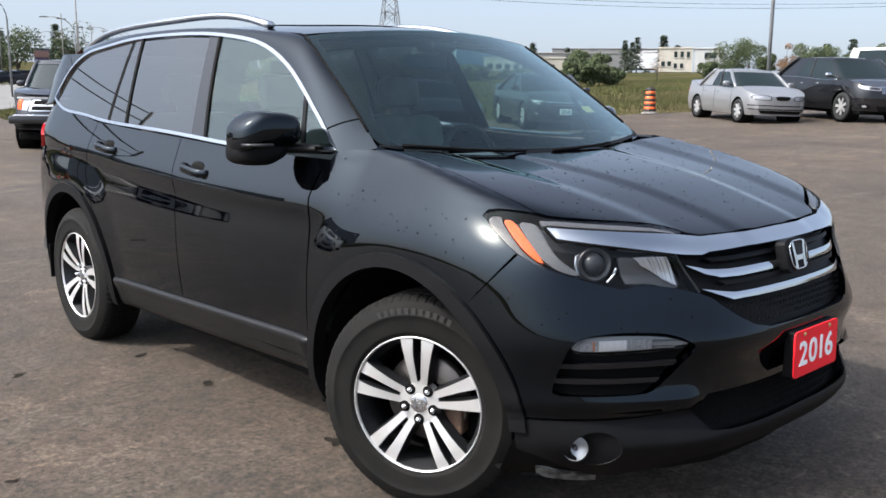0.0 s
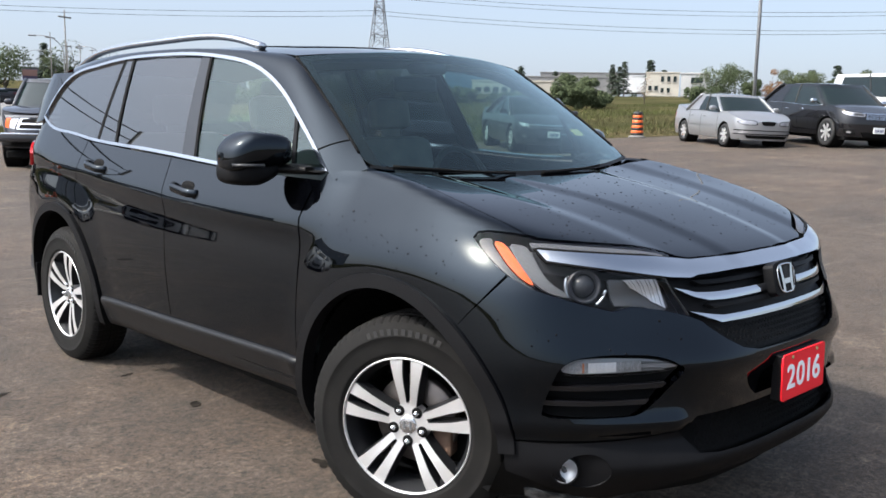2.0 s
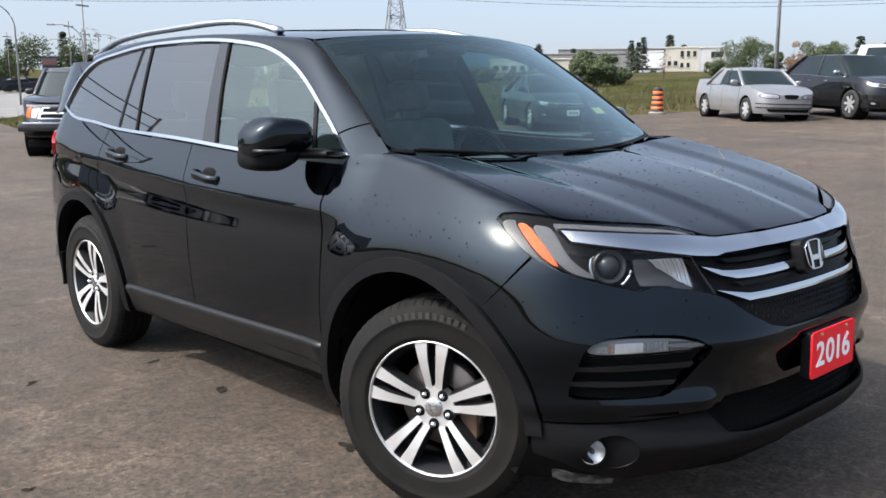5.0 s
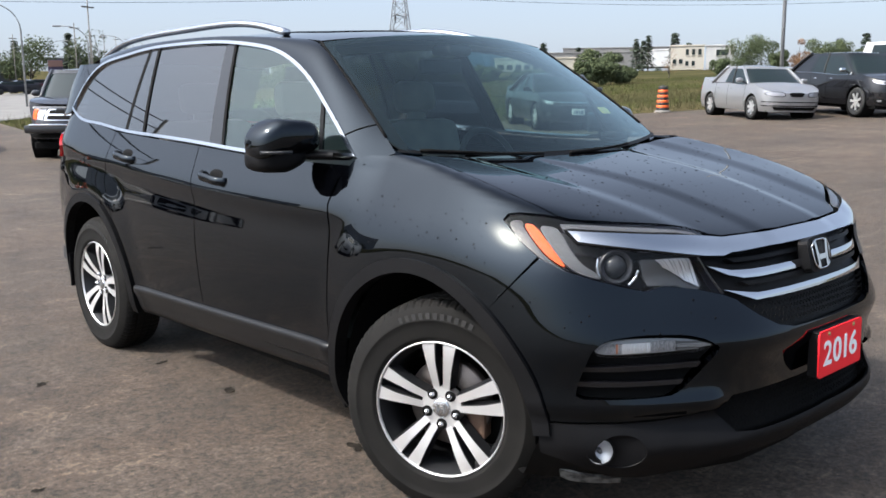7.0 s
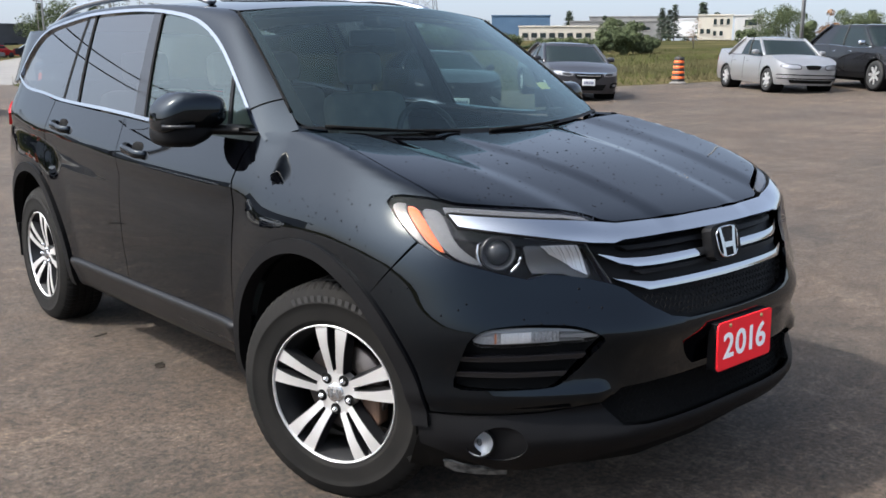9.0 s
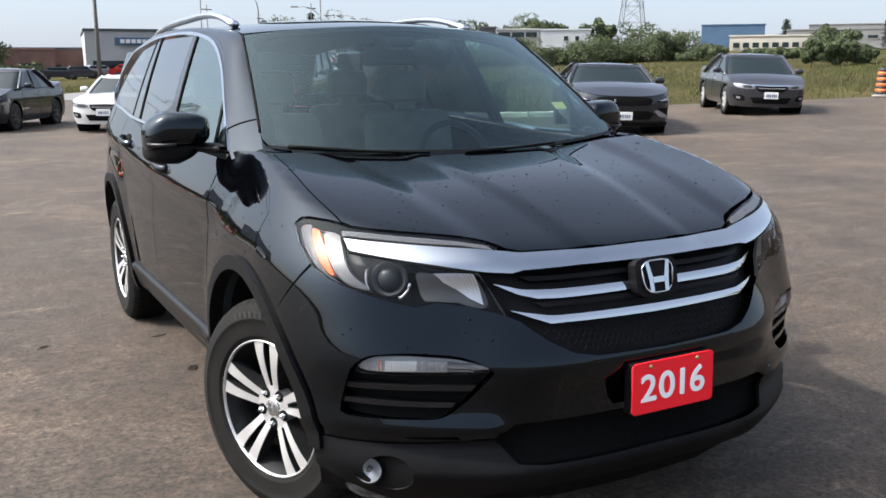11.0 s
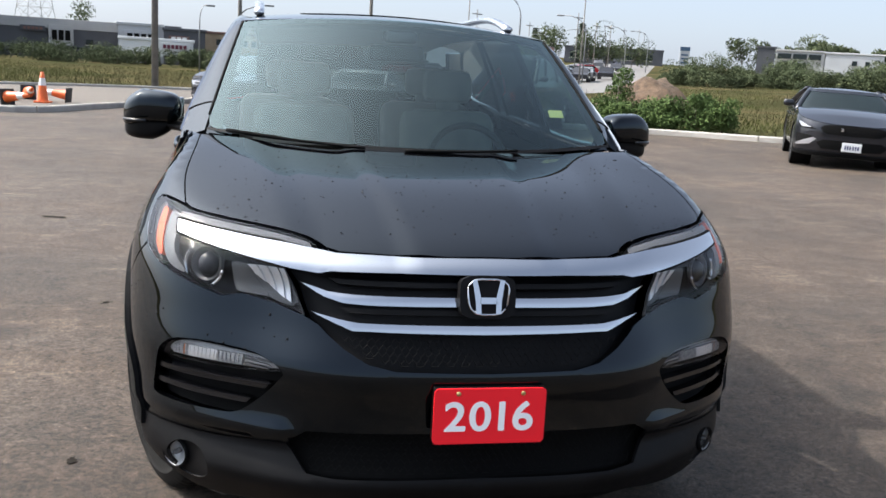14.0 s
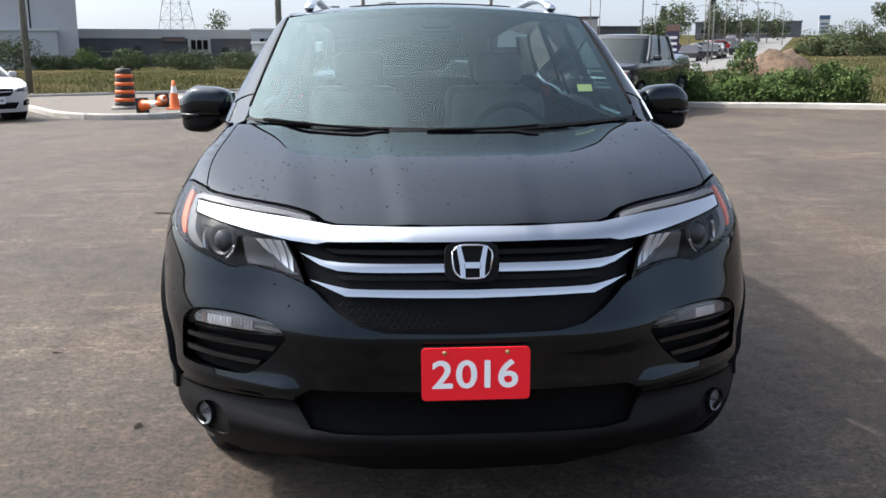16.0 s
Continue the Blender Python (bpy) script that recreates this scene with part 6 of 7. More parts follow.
        for zc in (0.46, 0.36):
            on("bumper_groove", [(s0, zc + 0.012), (s0 + 0.95, zc + 0.012), (s0 + 0.95, zc - 0.012), (s0, zc - 0.012)], DARK, 0.004, "", False)
        on("fog_lamp", cut_corners([(s0 + 0.62, 0.44), (s0 + 0.82, 0.44), (s0 + 0.80, 0.37), (s0 + 0.64, 0.37)], 1), LAMP_FAR, 0.012)
        on("side_moulding", [(1.5, 0.56), (fo + wb - 0.5, 0.57), (fo + wb - 0.5, 0.53), (1.5, 0.52)], paint, 0.016)
    else:
        on("headlight", cut_corners([(c0 + 0.02, lz - 0.055), (c0 + lamp_w, lz - 0.03), (c0 + lamp_w + 0.16, lz + 0.07), (c0 + lamp_w, lz + 0.075), (c0 + 0.02, lz + 0.03)], 1), LAMP_FAR, 0.008, "clear headlight")
        on("lamp_core", cut_corners([(c0 + 0.06, lz - 0.03), (c0 + lamp_w * 0.7, lz - 0.02), (c0 + lamp_w * 0.7, lz + 0.04), (c0 + 0.06, lz + 0.018)], 1), LAMP_BLACK, 0.014)
        on("grille", [(s0, lz + 0.045), (c0 - 0.02, lz + 0.035), (c0 - 0.04, lz - 0.06), (c0 - 0.12, lz - 0.12), (s0, lz - 0.13)], DARK, 0.004, "", False)
        if chrome:
            on("grille_bar", [(s0, lz + 0.05), (c0 + 0.1, lz + 0.055), (c0 + 0.1, lz + 0.03), (s0, lz + 0.015)], CHROME, 0.014, "", False)
        if not dark_grille:
            for q in range(9):
                on("grille_fin", [(s0 + 0.02 + q * 0.045, lz + 0.03), (s0 + 0.045 + q * 0.045, lz + 0.03), (s0 + 0.045 + q * 0.045, lz - 0.12), (s0 + 0.02 + q * 0.045, lz - 0.12)], CHROME, 0.012)
        else:
            on("grille_wing", [(s0, lz - 0.02), (c0 - 0.06, lz - 0.015), (c0 - 0.08, lz - 0.04), (s0, lz - 0.045)], LAMP_FAR if not chrome else CHROME, 0.012, "", False)
        on("intake", [(s0, 0.42), (c0 + 0.1, 0.42), (c0 + 0.02, 0.28), (s0, 0.28)], DARK, 0.004, "", False)
        on("fog_intake", cut_corners([(c0 + 0.22, 0.46), (c0 + 0.52, 0.48), (c0 + 0.42, 0.34), (c0 + 0.2, 0.33)], 1), DARK, 0.004)
        on("fog_lamp", cut_corners([(c0 + 0.30, 0.43), (c0 + 0.40, 0.435), (c0 + 0.39, 0.38), (c0 + 0.30, 0.38)], 1), LAMP_FAR, 0.012)
    on("tail_lamp", cut_corners([(s1 - 1.05, belt_z - 0.06), (s1 - 0.55, belt_z - 0.06), (s1 - 0.55, belt_z - 0.2), (s1 - 0.95, belt_z - 0.2)], 1), RED_LENS, 0.006)
    plate_z = 0.40 if face == "sport" else 0.47
    if plate_white:
        bm = bmesh.new()
        box(bm, 0, -0.016, plate_z, 0.32, 0.02, 0.155, 0.006)
        pl = part("plate", bm, WHITE, root, "white plate with dark bars")
        bm = bmesh.new()
        for x in (-0.1, -0.06, -0.02, 0.03, 0.07, 0.11):
            box(bm, x - 0.005, -0.027, plate_z - 0.005, 0.022, 0.006, 0.065)
        part("plate_mark", bm, material("plate_ink", (0.03, 0.04, 0.12), 0.5), pl)
    # door lines, handles, mirrors
    for yy in (ws[0] + 0.28, ws[0] + 1.32, min(ws[0] + 2.2, fo + wb - 0.35)):
        v, f = tube([shell(np.array([yy]), np.array([z]))[0] + np.array([-0.001, 0, 0]) for z in np.linspace(0.30, belt_z, 8)], 0.004, 4)
        mirror_raw("door_gap", v, f, DARK, root)
    for yy in (ws[0] + 1.12, ws[0] + 1.95):
        p = shell(np.array([yy]), np.array([belt_z - 0.12]))[0]
        v, f = tube([p + np.array([-0.005, -0.09, 0]), p + np.array([-0.03, -0.06, 0]), p + np.array([-0.03, 0.06, 0]), p + np.array([-0.005, 0.09, 0])], 0.012, 6)
        mirror_raw("door_handle", v, f, CHROME if chrome else paint, root)
    mv, mf = blob(-(W + 0.09), ws[0] + 0.42, belt_z + 0.11, 0.10, 0.06, 0.065, 0.7, 16, 10)
    mirror_raw("mirror", mv, mf, CHROME if chrome and H > 1.6 and face != "truck" else paint, root)
    v, f = tube([(-(W - 0.08), ws[0] + 0.40, belt_z + 0.05), (-(W + 0.05), ws[0] + 0.42, belt_z + 0.09)], 0.02, 6)
    mirror_raw("mirror_arm", v, f, TYRE_FAR, root)
    if scoop:
        bm = bmesh.new()
        box(bm, 0, 0.80, hood[1] + 0.03, 0.55, 0.34, 0.07, 0.03)
        part("hood_scoop", bm, paint, root, "", True)
        bm = bmesh.new()
        box(bm, 0, 0.64, hood[1] + 0.028, 0.46, 0.03, 0.04, 0.005)
        part("scoop_opening", bm, DARK, root)
    # wheels
    for sx in (-1, 1):
        for cy in (fo, fo + wb):
            hub = pose(sx * (W - 0.125), cy, r)
            tv, tf = lathe([(r * 0.66, sx * 0.09), (r * 0.8, sx * 0.11), (r * 0.95, sx * 0.105), (r, sx * 0.08), (r, -sx * 0.08), (r * 0.9, -sx * 0.11), (0.1, -sx * 0.1)], 32)
            wheel = raw("wheel", tv, tf, TYRE_FAR, root)
            wheel.matrix_local = hub
            dv, df = lathe([(r * 0.67, sx * 0.095), (r * 0.62, sx * 0.10), (r * 0.60, sx * 0.06), (0.05, sx * 0.05)], 28)
            raw("rim", dv, df, POCKET, wheel)
            for q in range(7):
                a = 2 * math.pi * q / 7 + 0.3
                c, sn = math.cos(a), math.sin(a)
                sv, sf = slab([(-0.028, 0.0), (0.028, 0.0), (0.034, r * 0.64), (-0.034, r * 0.64)], -0.012, 0.012)
                raw("spoke", [(sx * 0.09 + p[1], p[0] * c - p[2] * sn, p[0] * sn + p[2] * c) for p in sv], sf, rim, wheel, "", False)
            hv, hf = lathe([(0.001, sx * 0.105), (0.05, sx * 0.10), (0.055, sx * 0.06)], 16)
            raw("hub_cap", hv, hf, rim, wheel)
            lv, lf = lathe([(r + 0.06, sx * 0.10), (r + 0.055, -sx * 0.25), (0.05, -sx * 0.25)], 28)
            ln = raw("wheel_liner", [(p[0], p[1], p[2]) for p in lv], lf, DARK, root, "", False)
            ln.matrix_local = hub
    bm = bmesh.new()
    box(bm, 0, L / 2, 0.27, 2 * W - 0.3, L - 0.5, 0.16, 0.03)
    part("underbody", bm, DARK, root)
    return root


LAMP_FAR = material("far_lamp", (0.34, 0.34, 0.36), 0.18, 0.5, coat=0.6)


def park(px, py, hx, hy, fo, W):
    """The pose that sets a car's right front wheel on (px, py), with its nose along (hx, hy)."""
    h = Vector((hx, hy, 0)).normalized()
    lat = Vector((-h.y, h.x, 0))
    nose = Vector((px, py, 0)) + h * fo + lat * (W - 0.06)
    tilt = (ground_z(nose.x - h.x * 4, 0) - ground_z(nose.x, 0)) / 4
    m = Matrix.Translation((nose.x, nose.y, ground_z(nose.x, 0) + 0.012)) @ Matrix.Rotation(math.atan2(-h.x, h.y) + math.pi, 4, "Z")
    side_t = (ground_z(nose.x + lat.x, 0) - ground_z(nose.x - lat.x, 0)) / 2
    return m @ Matrix.Rotation(tilt, 4, "X") @ Matrix.Rotation(-side_t * -1, 4, "Y")


SILVER = car_paint("silver_paint", (0.27, 0.27, 0.275), 0.55)
GREY = car_paint("grey_paint", (0.042, 0.042, 0.048), 0.6)
MAGNET = car_paint("dark_grey_paint", (0.022, 0.023, 0.028), 0.6)
NAVY = car_paint("black_blue_paint", (0.010, 0.011, 0.016))
CREAM = car_paint("white_car_paint", (0.5, 0.5, 0.49))
make_car("sedan", "silver compact sedan parked by the weeds", SILVER, park(20.12, 10.6, -0.565, -0.825, 0.86, 0.86), L=4.5, W=0.86, H=1.42, fo=0.86, wb=2.61, belt_z=0.90, hood=(0.72, 0.93), deck=1.0, ws=(1.0, 1.75), rw=(2.85, 3.45), r=0.30, lampz=0.66, grille_w=0.26, face="small", plate_white=False)
make_car("crossover", "black crossover with chrome grille and mirrors", car_paint("black_car_paint", (0.008, 0.008, 0.009)), park(21.76, 8.51, -0.565, -0.825, 0.92, 0.96), L=4.74, W=0.96, H=1.70, fo=0.92, wb=2.82, belt_z=1.08, hood=(0.92, 1.10), deck=1.12, ws=(1.05, 1.85), rw=(3.75, 4.55), roof_in=0.26, r=0.37, chrome=True, sill=0.28, lampz=0.86, dark_grille=False, rim=ALLOY)
make_car("sedan", "dark grey compact sedan on the dusty lot", GREY, park(14.93, 13.76, -0.545, -0.838, 0.90, 0.90), L=4.63, W=0.90, H=1.416, fo=0.90, wb=2.70, belt_z=0.90, hood=(0.70, 0.92), deck=1.0, ws=(1.0, 1.85), rw=(2.75, 3.75), r=0.32, chrome=True, lampz=0.66, lamp_w=0.38, grille_w=0.40)
make_car("coupe", "dark grey sports coupe with black grille", MAGNET, park(9.30, 12.36, -0.487, -0.873, 0.95, 0.96), L=4.80, W=0.955, H=1.37, fo=0.95, wb=2.72, belt_z=0.93, hood=(0.80, 0.97), deck=1.02, ws=(1.45, 2.15), rw=(2.95, 4.0), roof_in=0.30, r=0.35, lampz=0.66, rim=POCKET, face="sport")
make_car("sedan", "black sport sedan with hood scoop by the kerb", NAVY, park(-1.95, 22.2, -0.43, -0.90, 0.92, 0.90), L=4.6, W=0.90, H=1.475, fo=0.92, wb=2.65, belt_z=0.95, hood=(0.78, 0.99), deck=1.05, ws=(1.15, 1.9), rw=(2.85, 3.6), r=0.33, scoop=True, lampz=0.72, grille_w=0.36, rim=POCKET)
make_car("coupe", "white older coupe with black front bra", CREAM, park(1.0, 20.6, -0.43, -0.90, 0.95, 0.86), L=4.5, W=0.86, H=1.30, fo=0.95, wb=2.58, belt_z=0.85, hood=(0.66, 0.84), deck=0.92, ws=(1.25, 2.0), rw=(2.7, 3.6), r=0.30, lampz=0.62, grille_w=0.36)
make_car("sedan", "white compact sedan beside the gravel island", CREAM, park(-9.91, 17.45, 0.70, -0.71, 0.90, 0.90), L=4.63, W=0.90, H=1.416, fo=0.90, wb=2.70, belt_z=0.90, hood=(0.72, 0.93), deck=1.0, ws=(1.0, 1.85), rw=(2.75, 3.75), r=0.32, lampz=0.68, lamp_w=0.38, grille_w=0.42)
make_car("van", "white van parked beyond the crossover", CREAM, park(27.5, 8.6, -0.565, -0.825, 0.90, 1.0), L=5.2, W=1.0, H=2.0, fo=0.90, wb=3.2, belt_z=1.2, hood=(1.0, 1.2), deck=1.25, ws=(0.75, 1.5), rw=(4.9, 5.1), roof_in=0.18, r=0.35, lampz=0.9, sill=0.3, cpil=0.85)
pick = make_car("pickup_truck", "dark pickup truck with chrome grille and open bed", car_paint("dark_pickup_paint", (0.02, 0.021, 0.026)), park(3.96, 18.2, -0.53, -0.848, 0.95, 0.99), L=5.75, W=0.99, H=1.87, fo=0.95, wb=3.64, belt_z=1.22, hood=(1.10, 1.24), deck=1.24, ws=(1.30, 1.95), rw=(3.55, 3.75), roof_in=0.20, r=0.39, sill=0.42, chrome=True, dark_grille=False, lampz=0.95, lamp_w=0.3, grille_w=0.62, plate_white=False, rim=ALLOY, face="truck", cpil=0.9)
bm = bmesh.new()
box(bm, 0, 0.0, 0.62, 1.9, 0.16, 0.16, 0.03)
part("bumper", bm, material("bumper_black", (0.012, 0.012, 0.014), 0.3, coat=0.5), pick, "dark painted front bumper", True)
bm = bmesh.new()
box(bm, 0, -0.02, 0.705, 1.7, 0.14, 0.05, 0.015)
part("bumper_strip", bm, CHROME, pick, "chrome bumper top strip", True)


# ---- weeds, shrubs and trees ----
LEAF = mottled("weed_leaf", [(0.3, (0.036, 0.062, 0.016)), (0.6, (0.075, 0.115, 0.035)), (0.75, (0.115, 0.145, 0.05))], 1.3, 0.8, spec=0.15)
SHRUB = mottled("shrub_leaf", [(0.3, (0.046, 0.060, 0.032)), (0.55, (0.074, 0.090, 0.046)), (0.75, (0.115, 0.125, 0.068))], 0.35, 0.9, spec=0.1)
DRY = mottled("dry_grass", [(0.3, (0.038, 0.042, 0.016)), (0.5, (0.064, 0.060, 0.026)), (0.7, (0.092, 0.072, 0.036))], 0.25, 0.95, spec=0.05)
CONIFER = mottled("conifer_needles", [(0.3, (0.012, 0.022, 0.012)), (0.7, (0.03, 0.045, 0.02))], 0.8, 0.85)
BARK = mottled("bark", [(0.3, (0.06, 0.05, 0.04)), (0.7, (0.11, 0.095, 0.08))], 6.0, 0.9)
RUST_LEAF = mottled("rust_leaf", [(0.3, (0.11, 0.055, 0.02)), (0.7, (0.18, 0.09, 0.035))], 0.8, 0.8)
rng = np.random.default_rng(7)


def leaf_cloud(centres, radii, count, size, flat=0.8):
    """Many small bent leaves in overlapping clumps: verts and faces."""
    c = np.asarray(centres, float)
    r = np.asarray(radii, float)
    pick_c = rng.integers(0, len(c), count)
    d = rng.normal(size=(count, 3))
    d /= np.linalg.norm(d, axis=1)[:, None]
    rad = rng.uniform(0.55, 1.05, count) ** 0.6
    p = c[pick_c] + d * (rad * r[pick_c])[:, None] * (1, 1, flat)
    u = rng.normal(size=(count, 3))
    u /= np.linalg.norm(u, axis=1)[:, None]
    w = np.cross(u, d)
    w /= np.linalg.norm(w, axis=1)[:, None] + 1e-9
    s = size * rng.uniform(0.6, 1.4, count)[:, None]
    v = np.stack([p - u * s, p + w * s * 0.5, p + u * s, p - w * s * 0.5], 1).reshape(-1, 3)
    f = np.arange(count * 4).reshape(-1, 4)
    return v, f


def blades(points, height, width, lean=0.35):
    n = len(points)
    p = np.asarray(points, float)
    a = rng.uniform(0, 2 * np.pi, n)
    side = np.stack([np.cos(a), np.sin(a), 0 * a], 1) * (width * rng.uniform(0.6, 1.3, n))[:, None]
    h = height * rng.uniform(0.45, 1.25, n)
    tip = p + np.stack([rng.normal(0, lean, n) * h, rng.normal(0, lean, n) * h, h], 1)
    v = np.stack([p - side, p + side, tip], 1).reshape(-1, 3)
    return v, np.arange(3 * n).reshape(-1, 3)


def plant(name, label, category, x, y, h, rx, mat, count, size, trunk=0.0, group="", clumps=9, flat=0.85, base=0.0):
    z = ground_z(x, y) + base
    root = thing(name, label, category, group, at=pose(x, y, z))
    cs, rs = [], []
    for _ in range(clumps):
        a, q = rng.uniform(0, 6.28), rng.uniform(0, 1) ** 0.5
        hh = trunk + (h - trunk) * rng.uniform(0.12, 0.86)
        k = 1 - 0.55 * abs((hh - trunk) / (h - trunk + 1e-6) - 0.4)
        cs.append((math.cos(a) * q * rx * 0.75 * k, math.sin(a) * q * rx * 0.75 * k, hh))
        rs.append(rng.uniform(0.3, 0.55) * min(rx, (h - trunk)) * 0.9)
    v, f = leaf_cloud(cs, rs, count, size, flat)
    v[:, 2] = np.maximum(v[:, 2], 0.02)
    raw("crown", v, f, mat, root, "", False)
    limbs = [tube([(0, 0, -0.05), (0.02 * h, 0, h * 0.25), (0.0, 0.02 * h, h * 0.6)], [0.035 * h * 0.5, 0.026 * h * 0.5, 0.01 * h * 0.5], 7)]
    for c in cs[:5]:
        limbs.append(tube([(0.01 * h, 0, max(trunk, 0.15) * 0.9), tuple(np.array(c) * (0.6, 0.6, 0.85)), c], [0.012 * h * 0.6, 0.008 * h * 0.6, 0.003 * h], 5))
    v, f = join(*limbs)
    raw("trunk", v, f, BARK, root)
    return root


def conifer(x, y, h, r):
    root = thing("conifer", "dark green conifer on the far skyline", "tree", "skyline conifers", at=pose(x, y, ground_z(x, y)))
    n = 420
    t = rng.uniform(0.1, 1, n)
    a = rng.uniform(0, 6.28, n)
    q = rng.uniform(0.35, 1, n) * r * (1 - t) * (0.8 + 0.4 * np.sin(t * 40))
    p = np.stack([np.cos(a) * q, np.sin(a) * q, t * h], 1)
    out = np.stack([np.cos(a), np.sin(a), -0.35 + 0 * a], 1) * (0.10 * h)
    w = np.stack([-np.sin(a), np.cos(a), 0 * a], 1) * (0.035 * h)
    v = np.stack([p, p + out * 0.6 + w, p + out, p + out * 0.6 - w], 1).reshape(-1, 3)
    raw("crown", v, np.arange(4 * n).reshape(-1, 4), CONIFER, root, "", False)
    v, f = tube([(0, 0, -0.1), (0, 0, h * 0.95)], [0.02 * h, 0.003 * h], 6)
    raw("trunk", v, f, BARK, root)


# tall weeds behind the kerb, with a heap of earth
EARTH = mottled("earth", [(0.35, (0.045, 0.030, 0.018)), (0.5, (0.085, 0.055, 0.033)), (0.65, (0.13, 0.085, 0.052))], 3.5, 0.95, 0.08, 9)
n = 18
v, f = [], []
for i in range(n + 1):
    for j in range(n + 1):
        x, y = (i / n - 0.5) * 4.2, (j / n - 0.5) * 4.2
        hgt = max(0.0, 1 - (x / 1.9) ** 2 - (y / 2.0) ** 2) ** 0.8 * 1.35
        v.append((11.7 + x, 24.6 + y, ground_z(11.7 + x, 0) - 0.05 + hgt * (1 + 0.30 * noise.noise(Vector((x * 1.5, y * 1.5, 1.7)))) + 0.16 * noise.noise(Vector((x * 4, y * 4, 0)))))
f = [(i * (n + 1) + j, i * (n + 1) + j + 1, (i + 1) * (n + 1) + j + 1, (i + 1) * (n + 1) + j) for i in range(n) for j in range(n)]
tagged(raw("earth_mound", v, f, EARTH), "heap of brown earth among weeds", "earth mound")
weed_at = [(7.6, 21.9, 0.8, 0.7), (8.2, 21.2, 0.85, 0.7), (8.4, 22.5, 1.3, 0.6), (8.9, 20.6, 0.7, 0.7), (9.5, 20.1, 0.75, 0.7), (10.0, 22.8, 1.9, 0.75), (10.2, 19.6, 0.9, 0.7), (10.7, 19.1, 1.1, 0.7), (11.2, 18.6, 1.05, 0.7), (10.3, 20.8, 0.85, 0.8), (11.3, 20.2, 0.9, 0.8), (9.2, 21.8, 0.8, 0.8), (8.0, 20.9, 0.55, 0.5), (9.9, 19.4, 0.5, 0.5)]
for x, y, h, r in weed_at:
    plant("weed", "tall leafy green weed behind the kerb", "weed", x, y, h, r, LEAF, 2200, 0.042, 0.05, "weeds behind the kerb", 12)
# meadow grass near the lot
g = np.stack([rng.uniform(-40, 65, 330000), rng.uniform(6, 75, 330000)], 1)
g = g[rng.uniform(size=len(g)) < np.minimum(1, 24 / np.hypot(g[:, 0], g[:, 1]))]
for zone in (LOT, road, island):
    g = g[~within(np.array(zone, float), g)]
tall = np.array([noise.noise(Vector((x * 0.12, y * 0.12, 3.0))) for x, y in g])
pts = np.stack([g[:, 0], g[:, 1], rise(g[:, 0], g[:, 1])], 1)
low_g, high_g = pts[tall < 0.08], pts[tall >= 0.08]
v, f = blades(low_g, 0.10, 0.010)
tagged(raw("grass", v, f, DRY, None, "", False), "straw and green meadow grass", "grass", kind="stuff")
v, f = blades(high_g, 0.16, 0.012)
tagged(raw("grass", v, f, mottled("green_grass", [(0.3, (0.048, 0.058, 0.018)), (0.7, (0.085, 0.092, 0.032))], 0.6, 0.95, spec=0.05), None, "", False), "green meadow weeds and grass", "grass", kind="stuff")

# taller weeds along the meadow's margin
g = np.stack([rng.uniform(-24, 45, 90000), rng.uniform(9, 60, 90000)], 1)
for zone in (LOT, road, island):
    g = g[~within(np.array(zone, float), g)]
lot_edge = divide(np.array(LOT, float), 1.0)
lot_edge = lot_edge[lot_edge[:, 1] > 8]
gap = np.array([np.hypot(*(lot_edge - q).T).min() for q in g])
clump = np.array([noise.noise(Vector((x * 0.5, y * 0.5, 8.0))) for x, y in g])
g = g[rng.uniform(size=len(g)) < np.clip(1.1 - gap / 16, 0.12, 1) * np.clip(0.55 + 1.2 * clump, 0, 1) * np.where((g[:, 0] < 24) & (g[:, 1] > 11), 0.2, 1.0)]
v, f = blades(np.stack([g[:, 0], g[:, 1], rise(g[:, 0], g[:, 1])], 1), 0.38, 0.016, 0.3)
tagged(raw("grass", v, f, mottled("brown_weeds", [(0.3, (0.050, 0.046, 0.024)), (0.5, (0.075, 0.066, 0.034)), (0.7, (0.052, 0.060, 0.026))], 0.7, 0.95, spec=0.05), None, "", False), "tall brown and green weeds at the meadow's edge", "grass", kind="stuff")

# shrub belts in the distance
for i in range(44):
    t = 0.16 + 0.84 * i / 43
    x, y = 34 + 33 * t + rng.normal(0, 1.5), 84 - 28 * t + rng.normal(0, 2.5)
    plant("shrub", "dense green willow shrub beyond the meadow", "shrub", x, y, (0.9, 2.3, 1.4, 1.9, 1.1, 2.5, 1.6)[i % 7] * (0.4 if i > 35 else 1.0) * rng.uniform(0.85, 1.15), rng.uniform(1.5, 2.9), SHRUB, 4200, 0.085, 0.0, "shrub belt beyond the meadow", 20)
for x, y, h, r in ((79.6, 44.9, 3.5, 2.3), (83.1, 44.8, 3.6, 2.1), (74.2, 44.2, 1.4, 1.1), (75.0, 38.8, 2.1, 1.0), (87.4, 40.7, 3.1, 1.9), (91.8, 40.8, 2.9, 1.5), (92.6, 39.0, 1.9, 1.2), (93.6, 36.6, 3.0, 1.8), (53.3, 42.8, 2.6, 1.3), (49.6, 37.8, 2.3, 1.1), (47.6, 37.1, 1.8, 1.1), (51.8, 38.2, 1.2, 0.9), (45.2, 36.9, 1.6, 0.8)):
    plant("shrub", "dark green shrub at the meadow's edge", "shrub", x, y, h, r, SHRUB, 4200, 0.085, 0.1, "shrubs at the meadow's edge", 18)
